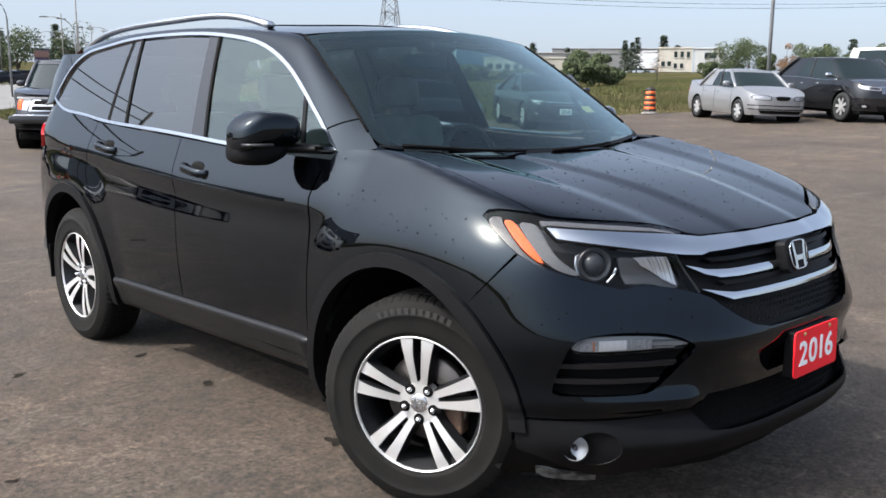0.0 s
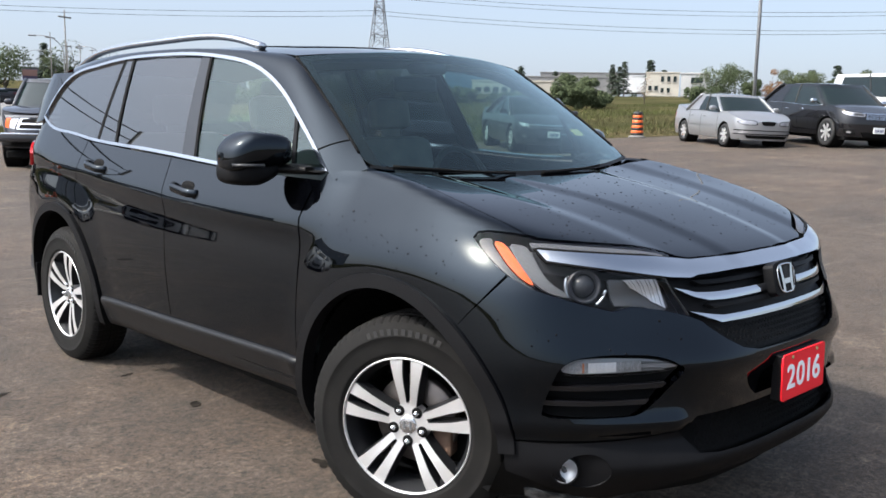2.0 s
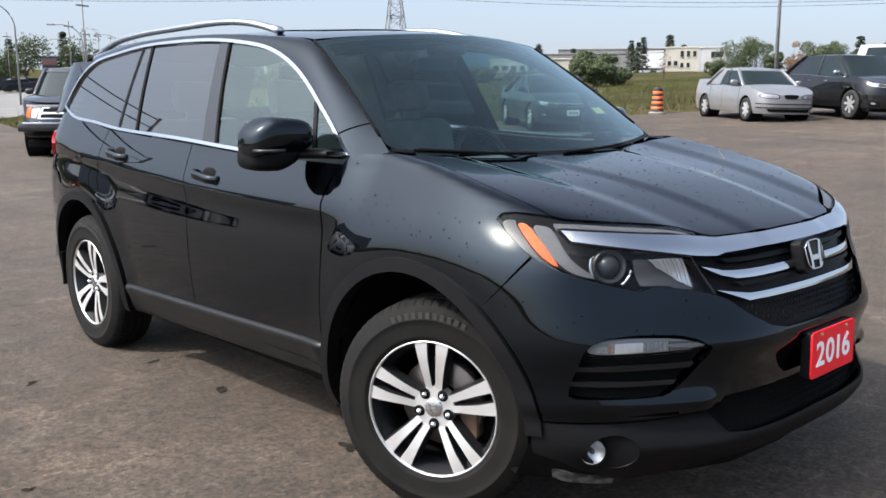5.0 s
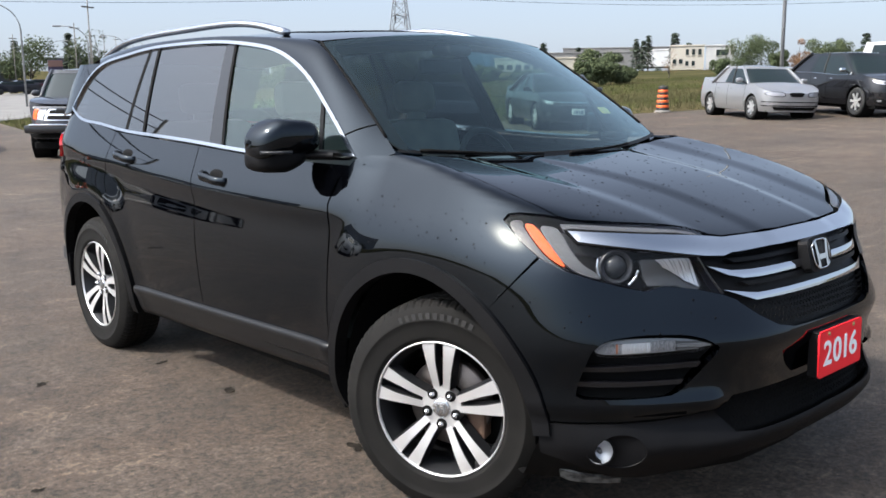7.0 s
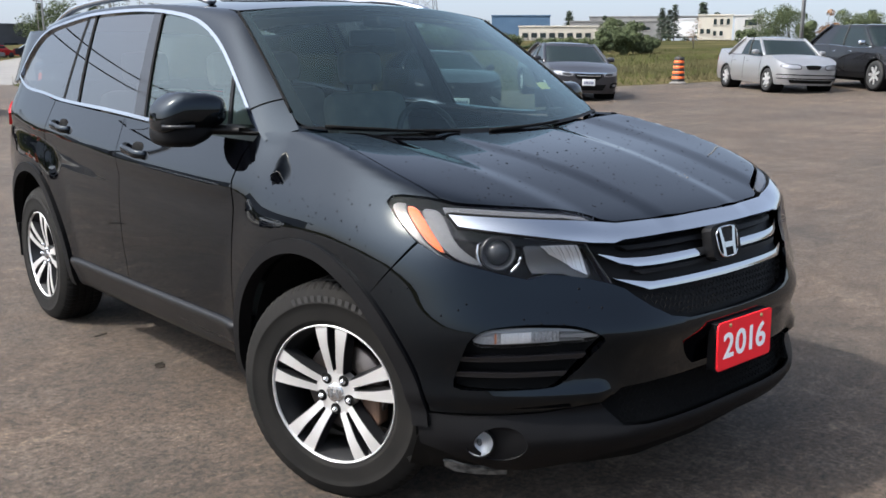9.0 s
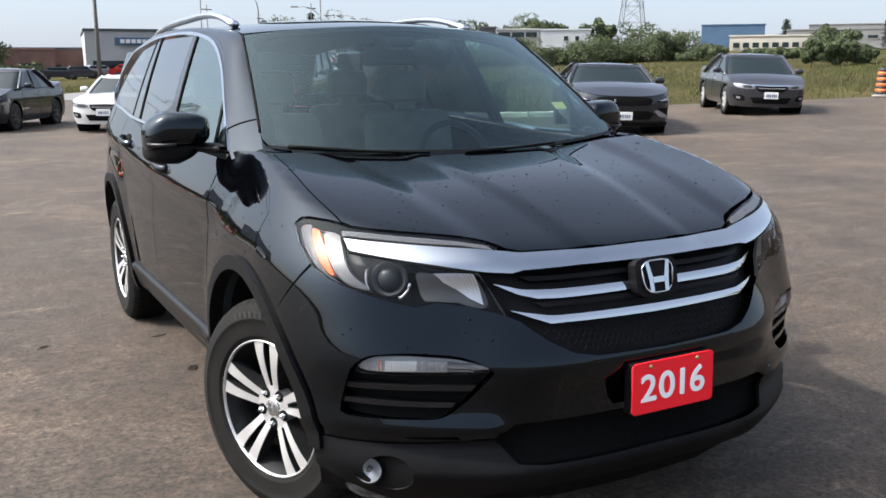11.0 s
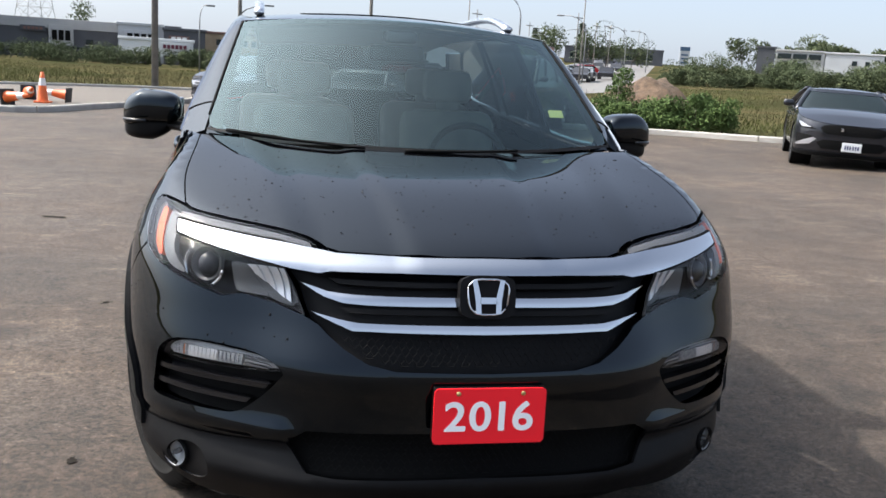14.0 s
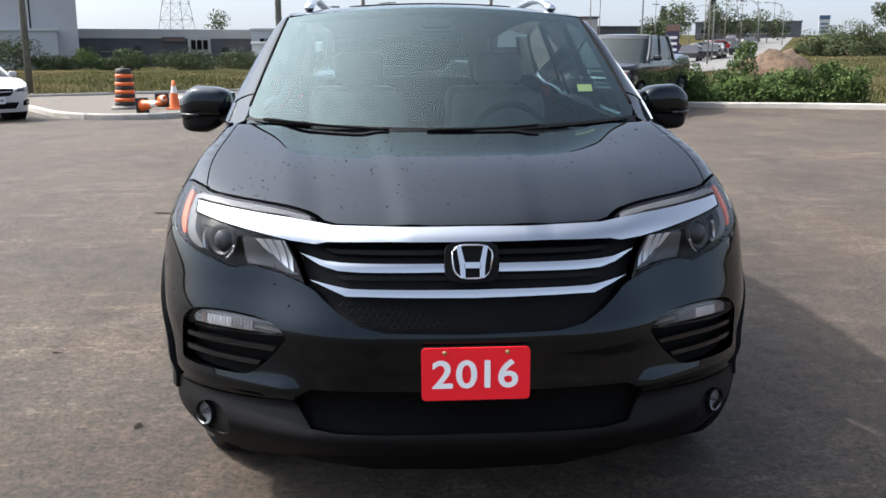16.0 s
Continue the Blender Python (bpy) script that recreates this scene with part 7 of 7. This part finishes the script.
plant("shrub", "rust-coloured dying shrub among green ones", "shrub", 85.2, 42.2, 3.2, 1.4, RUST_LEAF, 1100, 0.09, 0.3)
plant("shrub", "thin half-bare brown shrub in the weeds", "shrub", 63.5, 42.4, 2.5, 0.9, RUST_LEAF, 260, 0.05, 0.3)
for i in range(46):
    x = -50 + 54 * i / 45 + rng.normal(0, 0.5)
    y = 86 + 0.10 * (x + 20) + rng.normal(0, 2.0)
    high = 2.6 if x < -33 else 1.5
    plant("shrub", "low green bush before the dark building", "shrub", x, y, high * rng.uniform(0.75, 1.2), rng.uniform(1.8, 2.6), SHRUB, 2000, 0.075, 0.05, "bushes along the building", 12)
for x in (-27.2, -23.6):
    plant("shrub", "bright green rounded bush", "shrub", x, 84.0, 1.9, 1.7, LEAF, 2400, 0.07, 0.05, "bushes along the building", 12)
for i in range(16):
    t = i / 15
    plant("shrub", "low green bush by the road", "shrub", 6 - 12 * t + rng.normal(0, 1), 92 + rng.normal(0, 3), rng.uniform(1.0, 1.9), rng.uniform(1.3, 2.2), SHRUB, 800, 0.1, 0.05, "bushes by the road", 7)
for x, y, h, r in ((47.6, 149.3, 6.5, 3.5), (54.8, 146.9, 6.5, 3.2), (57.6, 145.8, 8.0, 3.5), (45, 151, 4.5, 3), (41.5, 130.5, 6.5, 4), (3.2, 116.8, 4.6, 2.4), (-24, 130, 7.5, 3.0), (64, 150, 5, 4)):
    plant("tree", "green broadleaf tree by the road", "tree", x, y, h, r, SHRUB, 1600, 0.17, 1.2, "roadside trees", 12, 0.9)
for x, y, h, r in ((100.6, 157.3, 4.6, 3.4), (104.4, 154.9, 5.6, 3.6), (106.5, 153.4, 5.5, 3.0), (108.2, 152.3, 4.9, 2.4), (111.9, 149.6, 4.9, 2.0), (114.1, 147.9, 6.4, 2.6), (116.2, 146.3, 4.8, 2.6), (150, 178, 10, 6), (158, 170, 8, 6), (128, 215, 9, 5), (135, 205, 11, 6), (122, 216, 8, 5), (205, 150, 10, 5), (212, 60, 9, 6), (203, 78, 8, 6)):
    plant("tree", "dark tree on the far skyline", "tree", x, y, h, r, SHRUB, 1200, 0.32, 2.0, "skyline trees", 10, 0.9)
for x, y, h, r in ((98.4, 71.0, 4.3, 1.0), (101.4, 72.0, 4.1, 0.9), (103.4, 72.6, 4.8, 1.1), (178, 146, 9, 2.6), (184, 140, 8, 2.4), (172, 152, 10, 2.8), (186, 128, 8, 2.4), (166, 110, 10, 2.4), (168, 108, 8, 2.2), (203, 158, 9, 2.5), (195, 172, 10, 2.6), (186, 84, 9, 2.4), (189, 80, 10, 2.6), (58, 160, 8, 2.2), (51, 166, 7, 2.0)):
    conifer(x, y, h, r)

# ---- buildings ----
def building(name, label, x0, y0, x1, y1, depth, h, mat, z=None, windows=(), roof_lip=0.3, roof_mat=None):
    """A flat-roofed building with its front from (x0, y0) to (x1, y1), seen from the lot."""
    a, b = Vector((x0, y0, 0)), Vector((x1, y1, 0))
    u = (b - a).normalized()
    back = Vector((-u.y, u.x, 0))
    if back.dot(a) < 0:
        back = -back
    zz = min(ground_z(x0, y0), ground_z(x1, y1)) - 0.3 if z is None else z
    root = thing(name, label, "building", "buildings round the meadow")
    L = (b - a).length
    at = Matrix(((u.x, back.x, 0, a.x), (u.y, back.y, 0, a.y), (0, 0, 1, zz), (0, 0, 0, 1)))
    bm = bmesh.new()
    box(bm, L / 2, depth / 2, h / 2, L, depth, h)
    bm.transform(at)
    part("wall", bm, mat, root)
    bm = bmesh.new()
    box(bm, L / 2, depth / 2, h + roof_lip / 2, L + 0.3, depth + 0.3, roof_lip, 0.05)
    bm.transform(at)
    part("roof", bm, roof_mat or mat, root)
    for wx, wz, ww, wh in windows:
        bm = bmesh.new()
        box(bm, wx, -0.03, wz, ww, 0.12, wh)
        bm.transform(at)
        win = part("window", bm, GLASS_FAR, root)
        bm = bmesh.new()
        box(bm, wx, -0.08, wz - wh / 2 - 0.06, ww + 0.2, 0.2, 0.1)
        bm.transform(at)
        part("sill", bm, CONCRETE, win)
    return root, at


def board(root, at, x, z, w, h, mat, name="sign", marks=0, ink=None, y=-0.2):
    bm = bmesh.new()
    box(bm, x, y, z, w, 0.2, h, 0.02)
    bm.transform(at)
    s = part(name, bm, mat, root)
    for k in range(marks):
        bm = bmesh.new()
        box(bm, x - w * 0.4 + w * 0.8 * (k + 0.5) / marks, y - 0.13, z, w * 0.62 / marks, 0.06, h * 0.5)
        bm.transform(at)
        part("sign_mark", bm, ink or DARK, s)
    return s


CHARCOAL = mottled("charcoal_cladding", [(0.3, (0.055, 0.058, 0.066)), (0.7, (0.075, 0.078, 0.088))], 0.5, 0.7)
LIGHT_GREY = mottled("light_grey_wall", [(0.3, (0.30, 0.30, 0.30)), (0.7, (0.38, 0.38, 0.37))], 0.3, 0.8)
OFF_WHITE = mottled("off_white_wall", [(0.3, (0.34, 0.315, 0.265)), (0.7, (0.40, 0.372, 0.32))], 0.3, 0.8)
PALE = mottled("pale_panel", [(0.3, (0.40, 0.41, 0.42)), (0.7, (0.47, 0.48, 0.49))], 0.3, 0.6)
PALE_GREY = mottled("pale_grey_panel", [(0.3, (0.40, 0.40, 0.41)), (0.7, (0.46, 0.46, 0.47))], 0.3, 0.7)
BLUE = mottled("blue_cladding", [(0.3, (0.04, 0.085, 0.15)), (0.7, (0.055, 0.105, 0.175))], 0.3, 0.6)
TAN = mottled("tan_brick", [(0.3, (0.24, 0.18, 0.12)), (0.7, (0.32, 0.25, 0.17))], 0.8, 0.9)
MID_GREY = mottled("mid_grey_wall", [(0.3, (0.14, 0.139, 0.137)), (0.7, (0.19, 0.187, 0.183))], 0.3, 0.8)
RED_BRICK = mottled("red_brick", [(0.3, (0.13, 0.075, 0.065)), (0.7, (0.19, 0.11, 0.09))], 0.8, 0.9)

b, at = building("warehouse", "long dark grey warehouse with signs", -42, 104.5, -15.5, 110.6, 18, 3.5, CHARCOAL, roof_mat=LIGHT_GREY, roof_lip=1.1, windows=[(6, 2.4, 0.8, 0.6), (10, 2.4, 0.8, 0.6), (13.5, 2.4, 0.8, 0.6), (23.5, 2.2, 0.8, 0.6)])
board(b, at, 17.6, 3.4, 2.6, 0.6, CHARCOAL, marks=5, ink=RED_BRICK)
board(b, at, 20.5, 2.8, 2.6, 2.2, LIGHT_GREY, "poster", 3)
b, at = building("workshop", "pale workshop with large printed panel", -15.2, 104, -10.5, 104.6, 12, 4.3, PALE)
board(b, at, 2.3, 3.1, 3.6, 1.4, PALE, marks=4)
b, at = building("shop", "dark shop with red and white signs", -10.4, 104, -6, 104.4, 12, 4.0, CHARCOAL)
board(b, at, 1.6, 3.2, 2.2, 0.5, RED_BRICK, marks=3, ink=WHITE)
b, at = building("billboard", "long white board with dark lettering bars", -14.0, 96, -6.8, 96.4, 0.4, 1.5, WHITE, z=0.9)
board(b, at, 5.4, 1.0, 3.0, 0.8, WHITE, marks=6, ink=material("maroon_ink", (0.14, 0.03, 0.05), 0.6))
building("silo_hall", "tall pale industrial hall with dark stripe", -60, 88, -36.5, 95.6, 20, 10.5, PALE_GREY, roof_mat=LIGHT_GREY)
building("loading_bay", "white loading bay below the tall hall", -58, 86.5, -33.5, 94.6, 4, 4.0, PALE, windows=[(16, 1.2, 6, 0.9), (6, 1.2, 5, 0.9)])
building("silo_hall", "grey windowless tower of the hall", -36.4, 95.8, -32.2, 97.2, 10, 8.4, PALE_GREY)
building("brick_shop", "tan brick two-storey shop with flat roof", -9.5, 126.5, 1.2, 127, 20, 4.4, TAN, roof_mat=RED_BRICK, windows=[(1.2, 3.3, 0.9, 0.8), (4.2, 3.3, 0.7, 0.8), (5.4, 3.3, 0.7, 0.8), (7.6, 3.3, 0.7, 0.8), (8.8, 3.3, 0.7, 0.8)])
building("brick_shop", "red brick shop with wide windows", 1.5, 134, 11.5, 134, 16, 4.0, RED_BRICK, windows=[(2.5, 1.6, 2.6, 1.4), (7, 1.6, 2.6, 1.4)])
building("brick_shop", "grey shop behind a white board", -17, 121, -10, 121.6, 14, 4.6, LIGHT_GREY, roof_mat=CHARCOAL)
b, at = building("car_showroom", "grey car showroom with blue sign panel", 13.2, 116, 27, 114.5, 22, 5.8, LIGHT_GREY, roof_mat=CHARCOAL, windows=[(4.5, 1.4, 7.5, 1.8)])
board(b, at, 6.2, 4.6, 5.6, 0.9, BLUE, marks=7, ink=WHITE)
building("row_of_shops", "low brown row of shops", -3, 138, 16, 136.4, 14, 4.2, RED_BRICK, roof_mat=CHARCOAL, windows=[(4, 1.5, 3, 1.3), (9, 1.5, 3, 1.3), (14, 1.5, 3, 1.3)])
b, at = building("dealership", "white dealership hall with two small windows", 93.9, 138.4, 101.5, 133.5, 16, 3.6, PALE, z=4.0, windows=[(4.6, 2.2, 0.8, 0.8), (6.6, 2.2, 0.7, 0.8)])
building("dealership", "dark pylon block of the dealership", 84.6, 144.3, 87.1, 142.8, 5, 4.7, CHARCOAL, z=3.4)
building("dealership", "grey glazed wing of the dealership", 87.2, 142.7, 93.8, 138.5, 10, 3.7, LIGHT_GREY, z=4.0, windows=[(1.4, 2.9, 2.2, 0.9), (3.9, 2.9, 2.2, 0.9), (6.3, 2.9, 2.0, 0.9), (1.4, 1.4, 2.2, 0.9), (3.9, 1.4, 2.2, 0.9)])
building("blue_warehouse", "blue metal warehouse on the skyline", 156.8, 163.7, 166.8, 153.6, 30, 5.4, BLUE, z=5.0)
building("office_block", "low beige office block beyond the meadow", 126, 124, 136.5, 112.5, 14, 3.1, OFF_WHITE, z=3.3, windows=[(k * 1.7 + 1.2, 1.6, 1.1, 0.9) for k in range(8)])
building("office_block", "long grey office block on the skyline", 196, 166, 216, 140, 20, 5.2, MID_GREY, z=6.0, windows=[(k * 4 + 2, 2.6, 2.6, 1.0) for k in range(7)])
building("office_block", "cream office block with dark windows", 154.9, 103.6, 158.4, 98.2, 12, 4.5, OFF_WHITE, z=4.2, windows=[(0.8, 1.6, 0.7, 0.9), (2.0, 1.6, 0.7, 0.9), (3.2, 3.4, 0.6, 1.1), (4.4, 3.4, 0.6, 1.1), (5.6, 3.4, 0.6, 1.1), (3.2, 1.2, 0.6, 0.9), (4.4, 1.2, 0.6, 0.9)])
# the cream office's unlit side: its shade is put into a grey wall colour
building("office_block", "grey block for the shaded side of the cream office", 158.6, 97.9, 161.4, 93.4, 12, 4.4, LIGHT_GREY, z=4.2, windows=[(3.0, 3.2, 2.2, 1.1)])
building("office_block", "long dark grey hall on the skyline", 170, 150, 184, 133, 20, 4.2, MID_GREY, z=4.8, windows=[(k * 3.3 + 1.6, 2.6, 2.0, 0.7) for k in range(6)])
building("shed", "small white shed behind the office", 166, 118, 169, 112, 6, 3.4, PALE, z=5.2)
b, at = building("shop_row", "dark shops on the hill by the road", 68, 198, 88, 189.5, 16, 3.4, CHARCOAL, z=4.4, windows=[(k * 4 + 2.4, 1.8, 2.2, 1.3) for k in range(5)])
building("shop_row", "dark low shops along the road", 24, 168, 52, 170, 16, 5.6, CHARCOAL, z=0.5, windows=[(k * 4 + 3, 1.8, 2.4, 1.6) for k in range(6)])

# ---- poles, lamps, pylons, wires ----
WOOD = mottled("weathered_pole", [(0.3, (0.12, 0.115, 0.105)), (0.7, (0.18, 0.17, 0.155))], 3.0, 0.9)
STEEL = mottled("galvanised_steel", [(0.3, (0.17, 0.175, 0.18)), (0.7, (0.25, 0.255, 0.26))], 3.0, 0.55, metal=0.3)


PYLON = mottled("dull_steel", [(0.3, (0.13, 0.135, 0.14)), (0.7, (0.19, 0.195, 0.2))], 1.0, 0.6)


def pole(x, y, h, r, label="weathered wooden utility pole", arms=1, lamp=False):
    root = thing("utility_pole", label, "pole", "utility poles", at=pose(x, y, ground_z(x, y) - 0.1))
    v, f = tube([(0, 0, 0), (0, 0, h)], [r, r * 0.7], 10)
    raw("post", v, f, WOOD, root)
    for k in range(arms):
        bm = bmesh.new()
        box(bm, 0, 0, h - 0.5 - 1.1 * k, 1.3, 0.10, 0.10, turn=Matrix.Rotation(0.5, 4, "Z"))
        part("crossarm", bm, WOOD, root)
    if lamp:
        v, f = tube([(0, 0, 4.5), (0.5, 0, 4.9), (1.3, 0, 5.2), (1.9, 0, 5.25)], 0.05, 6)
        raw("lamp_arm", v, f, STEEL, root)
        bm = bmesh.new()
        box(bm, 2.1, 0, 5.25, 0.7, 0.22, 0.12, 0.04)
        part("lamp_head", bm, STEEL, root)


def street_lamp(x, y, h, turn, r=0.09, reach=2.6):
    root = thing("street_lamp", "grey steel street lamp with curved arm", "street lamp", "street lamps", at=pose(x, y, ground_z(x, y) - 0.1, 0, 0, turn))
    v, f = tube([(0, 0, 0), (0, 0, h * 0.75)] + [(reach * 0.8 * (1 - math.cos(a)), 0, h * 0.75 + h * 0.25 * math.sin(a)) for a in np.linspace(0.2, 1.5, 8)] + [(reach, 0, h)], [r, r * 0.8] + [r * 0.55] * 9, 8)
    raw("post", v, f, STEEL, root)
    bm = bmesh.new()
    box(bm, reach + 0.3, 0, h, 0.7, 0.25, 0.14, 0.05)
    part("lamp_head", bm, STEEL, root)


pole(-4.3, 33.6, 10.5, 0.135, arms=0)
pole(-14.0, 33.6, 10.5, 0.135, arms=0)
pole(-1.7, 66.9, 11, 0.17, arms=0, lamp=True)
pole(7.8, 66.4, 11, 0.15, arms=0)
street_lamp(-4.8, 71.8, 5.2, 10, 0.06, 0.5)
root = thing("lamp_mast", "slim grey steel lamp mast", "pole", "utility poles", at=pose(24.9, 12.3, ground_z(24.9, 0) - 0.05))
v, f = tube([(0, 0, 0), (0, 0, 9.0)], [0.062, 0.045], 12)
raw("post", v, f, STEEL, root)
v, f = lathe([(0.001, 0.0), (0.2, 0.0), (0.2, 0.25), (0.001, 0.25)], 16, "z")
raw("footing", v, f, CONCRETE, root)
for k, (x, y, h) in enumerate(((24.5, 66.5, 7.4), (32.0, 89.0, 7.0), (40.8, 107.0, 6.8), (51.0, 128.0, 7.0), (63.0, 152.0, 7.2), (79.5, 184.0, 7.6), (99.0, 226.0, 8.0), (17.0, 74.0, 7.6), (22.0, 92.0, 7.2), (120.0, 270.0, 8.0), (35.5, 118.0, 7.0))):
    pole(x, y, h, 0.06, "dark weathered utility pole", 1)
for x, y, h, turn in ((17.5, 60.0, 6.6, 150), (29.5, 79.5, 6.2, 150), (44.5, 106.0, 6.2, 150), (58.0, 130.0, 6.2, 150), (46.0, 136.0, 6.4, -30)):
    street_lamp(x, y, h, turn, 0.07, 2.2)


def pylon(x, y, h, w, label, th, steel):
    root = thing("pylon", label, "pylon", "power pylons", at=pose(x, y, ground_z(x, y) - 0.3, 0, 0, 38))
    bars = []
    lv = [0, 0.16, 0.30, 0.42, 0.53, 0.62, 0.70, 0.78, 0.86, 0.93, 1.0]
    wd = lambda t: w * (1 - t) ** 1.25 * 0.5 + w * 0.065  # noqa: E731
    corner = lambda t, k: (wd(t) * (1 if k in (0, 3) else -1), wd(t) * (1 if k < 2 else -1), t * h)  # noqa: E731
    for a, b in zip(lv, lv[1:]):
        for k in range(4):
            bars.append(tube([corner(a, k), corner(b, k)], th, 4))
            bars.append(tube([corner(a, k), corner(b, (k + 1) % 4)], th * 0.55, 4))
            bars.append(tube([corner(a, (k + 1) % 4), corner(b, k)], th * 0.55, 4))
            bars.append(tube([corner(b, k), corner(b, (k + 1) % 4)], th * 0.5, 4))
    v, f = join(*bars)
    raw("lattice", v, f, steel, root, "steel lattice tower", False)
    for t, reach in ((0.515, 5.8), (0.72, 5.4), (0.91, 4.4)):
        for s in (-1, 1):
            v, f = join(*[tube([(s * wd(t), q * wd(t), t * h + dz), (s * reach, 0, t * h + 0.2)], th * 0.7, 4) for q in (-1, 1) for dz in (0, 1.3)])
            raw("crossarm", v, f, steel, root, "", False)
            v, f = tube([(s * reach, 0, t * h + 0.2), (s * reach, 0, t * h - 1.8)], 0.12, 6)
            raw("insulator", v, f, DARK, root, "", False)


pylon(157.5, 190.0, 34, 7.4, "steel lattice power pylon beyond the shrubs", 0.11, PYLON)
pylon(-63.5, 289.8, 40, 9.5, "steel lattice power pylon behind the warehouse", 0.10, LIGHT_GREY)


def wire(a, b, sag):
    pts = [(a[0] + (b[0] - a[0]) * t, a[1] + (b[1] - a[1]) * t, a[2] + (b[2] - a[2]) * t - sag * 4 * t * (1 - t)) for t in np.linspace(0, 1, 24)]
    v, f = tube(pts, 0.05, 3)
    tagged(raw("power_line", v, f, DARK), "thin dark overhead power line", "cable", "overhead lines")


for dx, hz in ((-6.5, 22.5 + 5), (6.5, 22.5 + 5), (-5.4, 27.2 + 5), (5.4, 27.2 + 5)):
    wire((157.5 + dx * 0.79, 190 + dx * 0.61, hz - 1.8), (-63.5 + dx * 0.6, 289.8 + dx * 0.8, hz + 2), 5)
    wire((157.5 + dx * 0.79, 190 + dx * 0.61, hz - 1.8), (330 + dx * 0.4, 20 + dx, hz + 4), 6)
for z0 in (9.4, 8.6):
    wire((-14, 33.6, z0 + 0.8), (-4.3, 33.6, z0 + 0.8), 0.15)
    wire((-4.3, 33.6, z0 + 0.8), (-1.7, 66.9, z0 + 1.2), 0.5)
# sign pylons by the road
for x, y, w, h, mat in ((20.9, 63.9, 0.95, 3.1, material("sign_dark", (0.035, 0.025, 0.06), 0.5)), (65, 131.8, 1.5, 4.2, PALE)):
    root = thing("sign_pylon", "tall roadside sign board with pale bars", "sign", "roadside signs", at=pose(x, y, ground_z(x, y) - 0.1, 0, 0, -20))
    bm = bmesh.new()
    box(bm, 0, 0, h * 0.65, w, 0.3, h * 0.7, 0.04)
    part("panel", bm, mat, root)
    bm = bmesh.new()
    box(bm, 0, -0.17, h * 0.92, w, 0.06, h * 0.14)
    part("header", bm, RED_BRICK if mat is not PALE else BLUE, root)
    for k in range(3):
        bm = bmesh.new()
        box(bm, 0, -0.18, h * (0.42 + 0.14 * k), w * 0.7, 0.06, h * 0.06)
        part("sign_bar", bm, WHITE if mat is not PALE else BLUE, root)
    v, f = tube([(0, 0, 0), (0, 0, h * 0.35)], 0.12, 8)
    raw("post", v, f, STEEL, root)


def far_car(x, y, turn, c, label):
    root = thing("far_car", label, "car", "distant traffic", at=pose(x, y, ground_z(x, y) + 0.03, 0, 0, turn))
    prof = [(-2.2, 0.3), (-2.25, 0.7), (-1.2, 0.9), (-0.6, 1.4), (1.0, 1.42), (1.7, 0.98), (2.2, 0.92), (2.2, 0.3)]
    v = [(sx * (0.85 if z < 1.1 else 0.68), y0, z) for sx in (-1, 1) for y0, z in prof]
    k = len(prof)
    f = [tuple(range(k)), tuple(range(2 * k - 1, k - 1, -1))] + [(i, i + k, (i + 1) % k + k, (i + 1) % k) for i in range(k)]
    raw("body", v, f, c, root, "", False)
    bm = bmesh.new()
    box(bm, 0, 0.25, 1.15, 1.62, 2.0, 0.34, 0.08)
    part("glass", bm, GLASS_FAR, root)
    for sx in (-1, 1):
        for cy in (-1.35, 1.35):
            lv, lf = lathe([(0.001, sx * 0.1), (0.31, sx * 0.1), (0.31, -sx * 0.1)], 14)
            w = raw("wheel", lv, lf, TYRE_FAR, root)
            w.matrix_local = pose(sx * 0.78, cy, 0.31)


mats = [GREY, SILVER, NAVY, GREY, car_paint("red_far_paint", (0.35, 0.02, 0.02))]
for k, (x, y) in enumerate(((27, 78), (33, 88), (38, 95), (44, 118), (50, 122), (58, 150), (66, 160), (72, 176), (31, 84), (41, 112), (80, 196))):
    far_car(x, y, -25 + (180 if k % 2 else 0), mats[k % 4], "distant car driving on the grey road")
for k in range(14):
    far_car(9 + 1.5 * k % 26 + 0.9 * k, 104 + (k % 3) * 3.2, 80 + 10 * (k % 3), mats[(k * 3) % 5], "car parked before the far showroom")
for k in range(4):
    far_car(-21 + 2.6 * k, 101.5, 85, mats[(k + 1) % 4], "car parked by the dark warehouse")
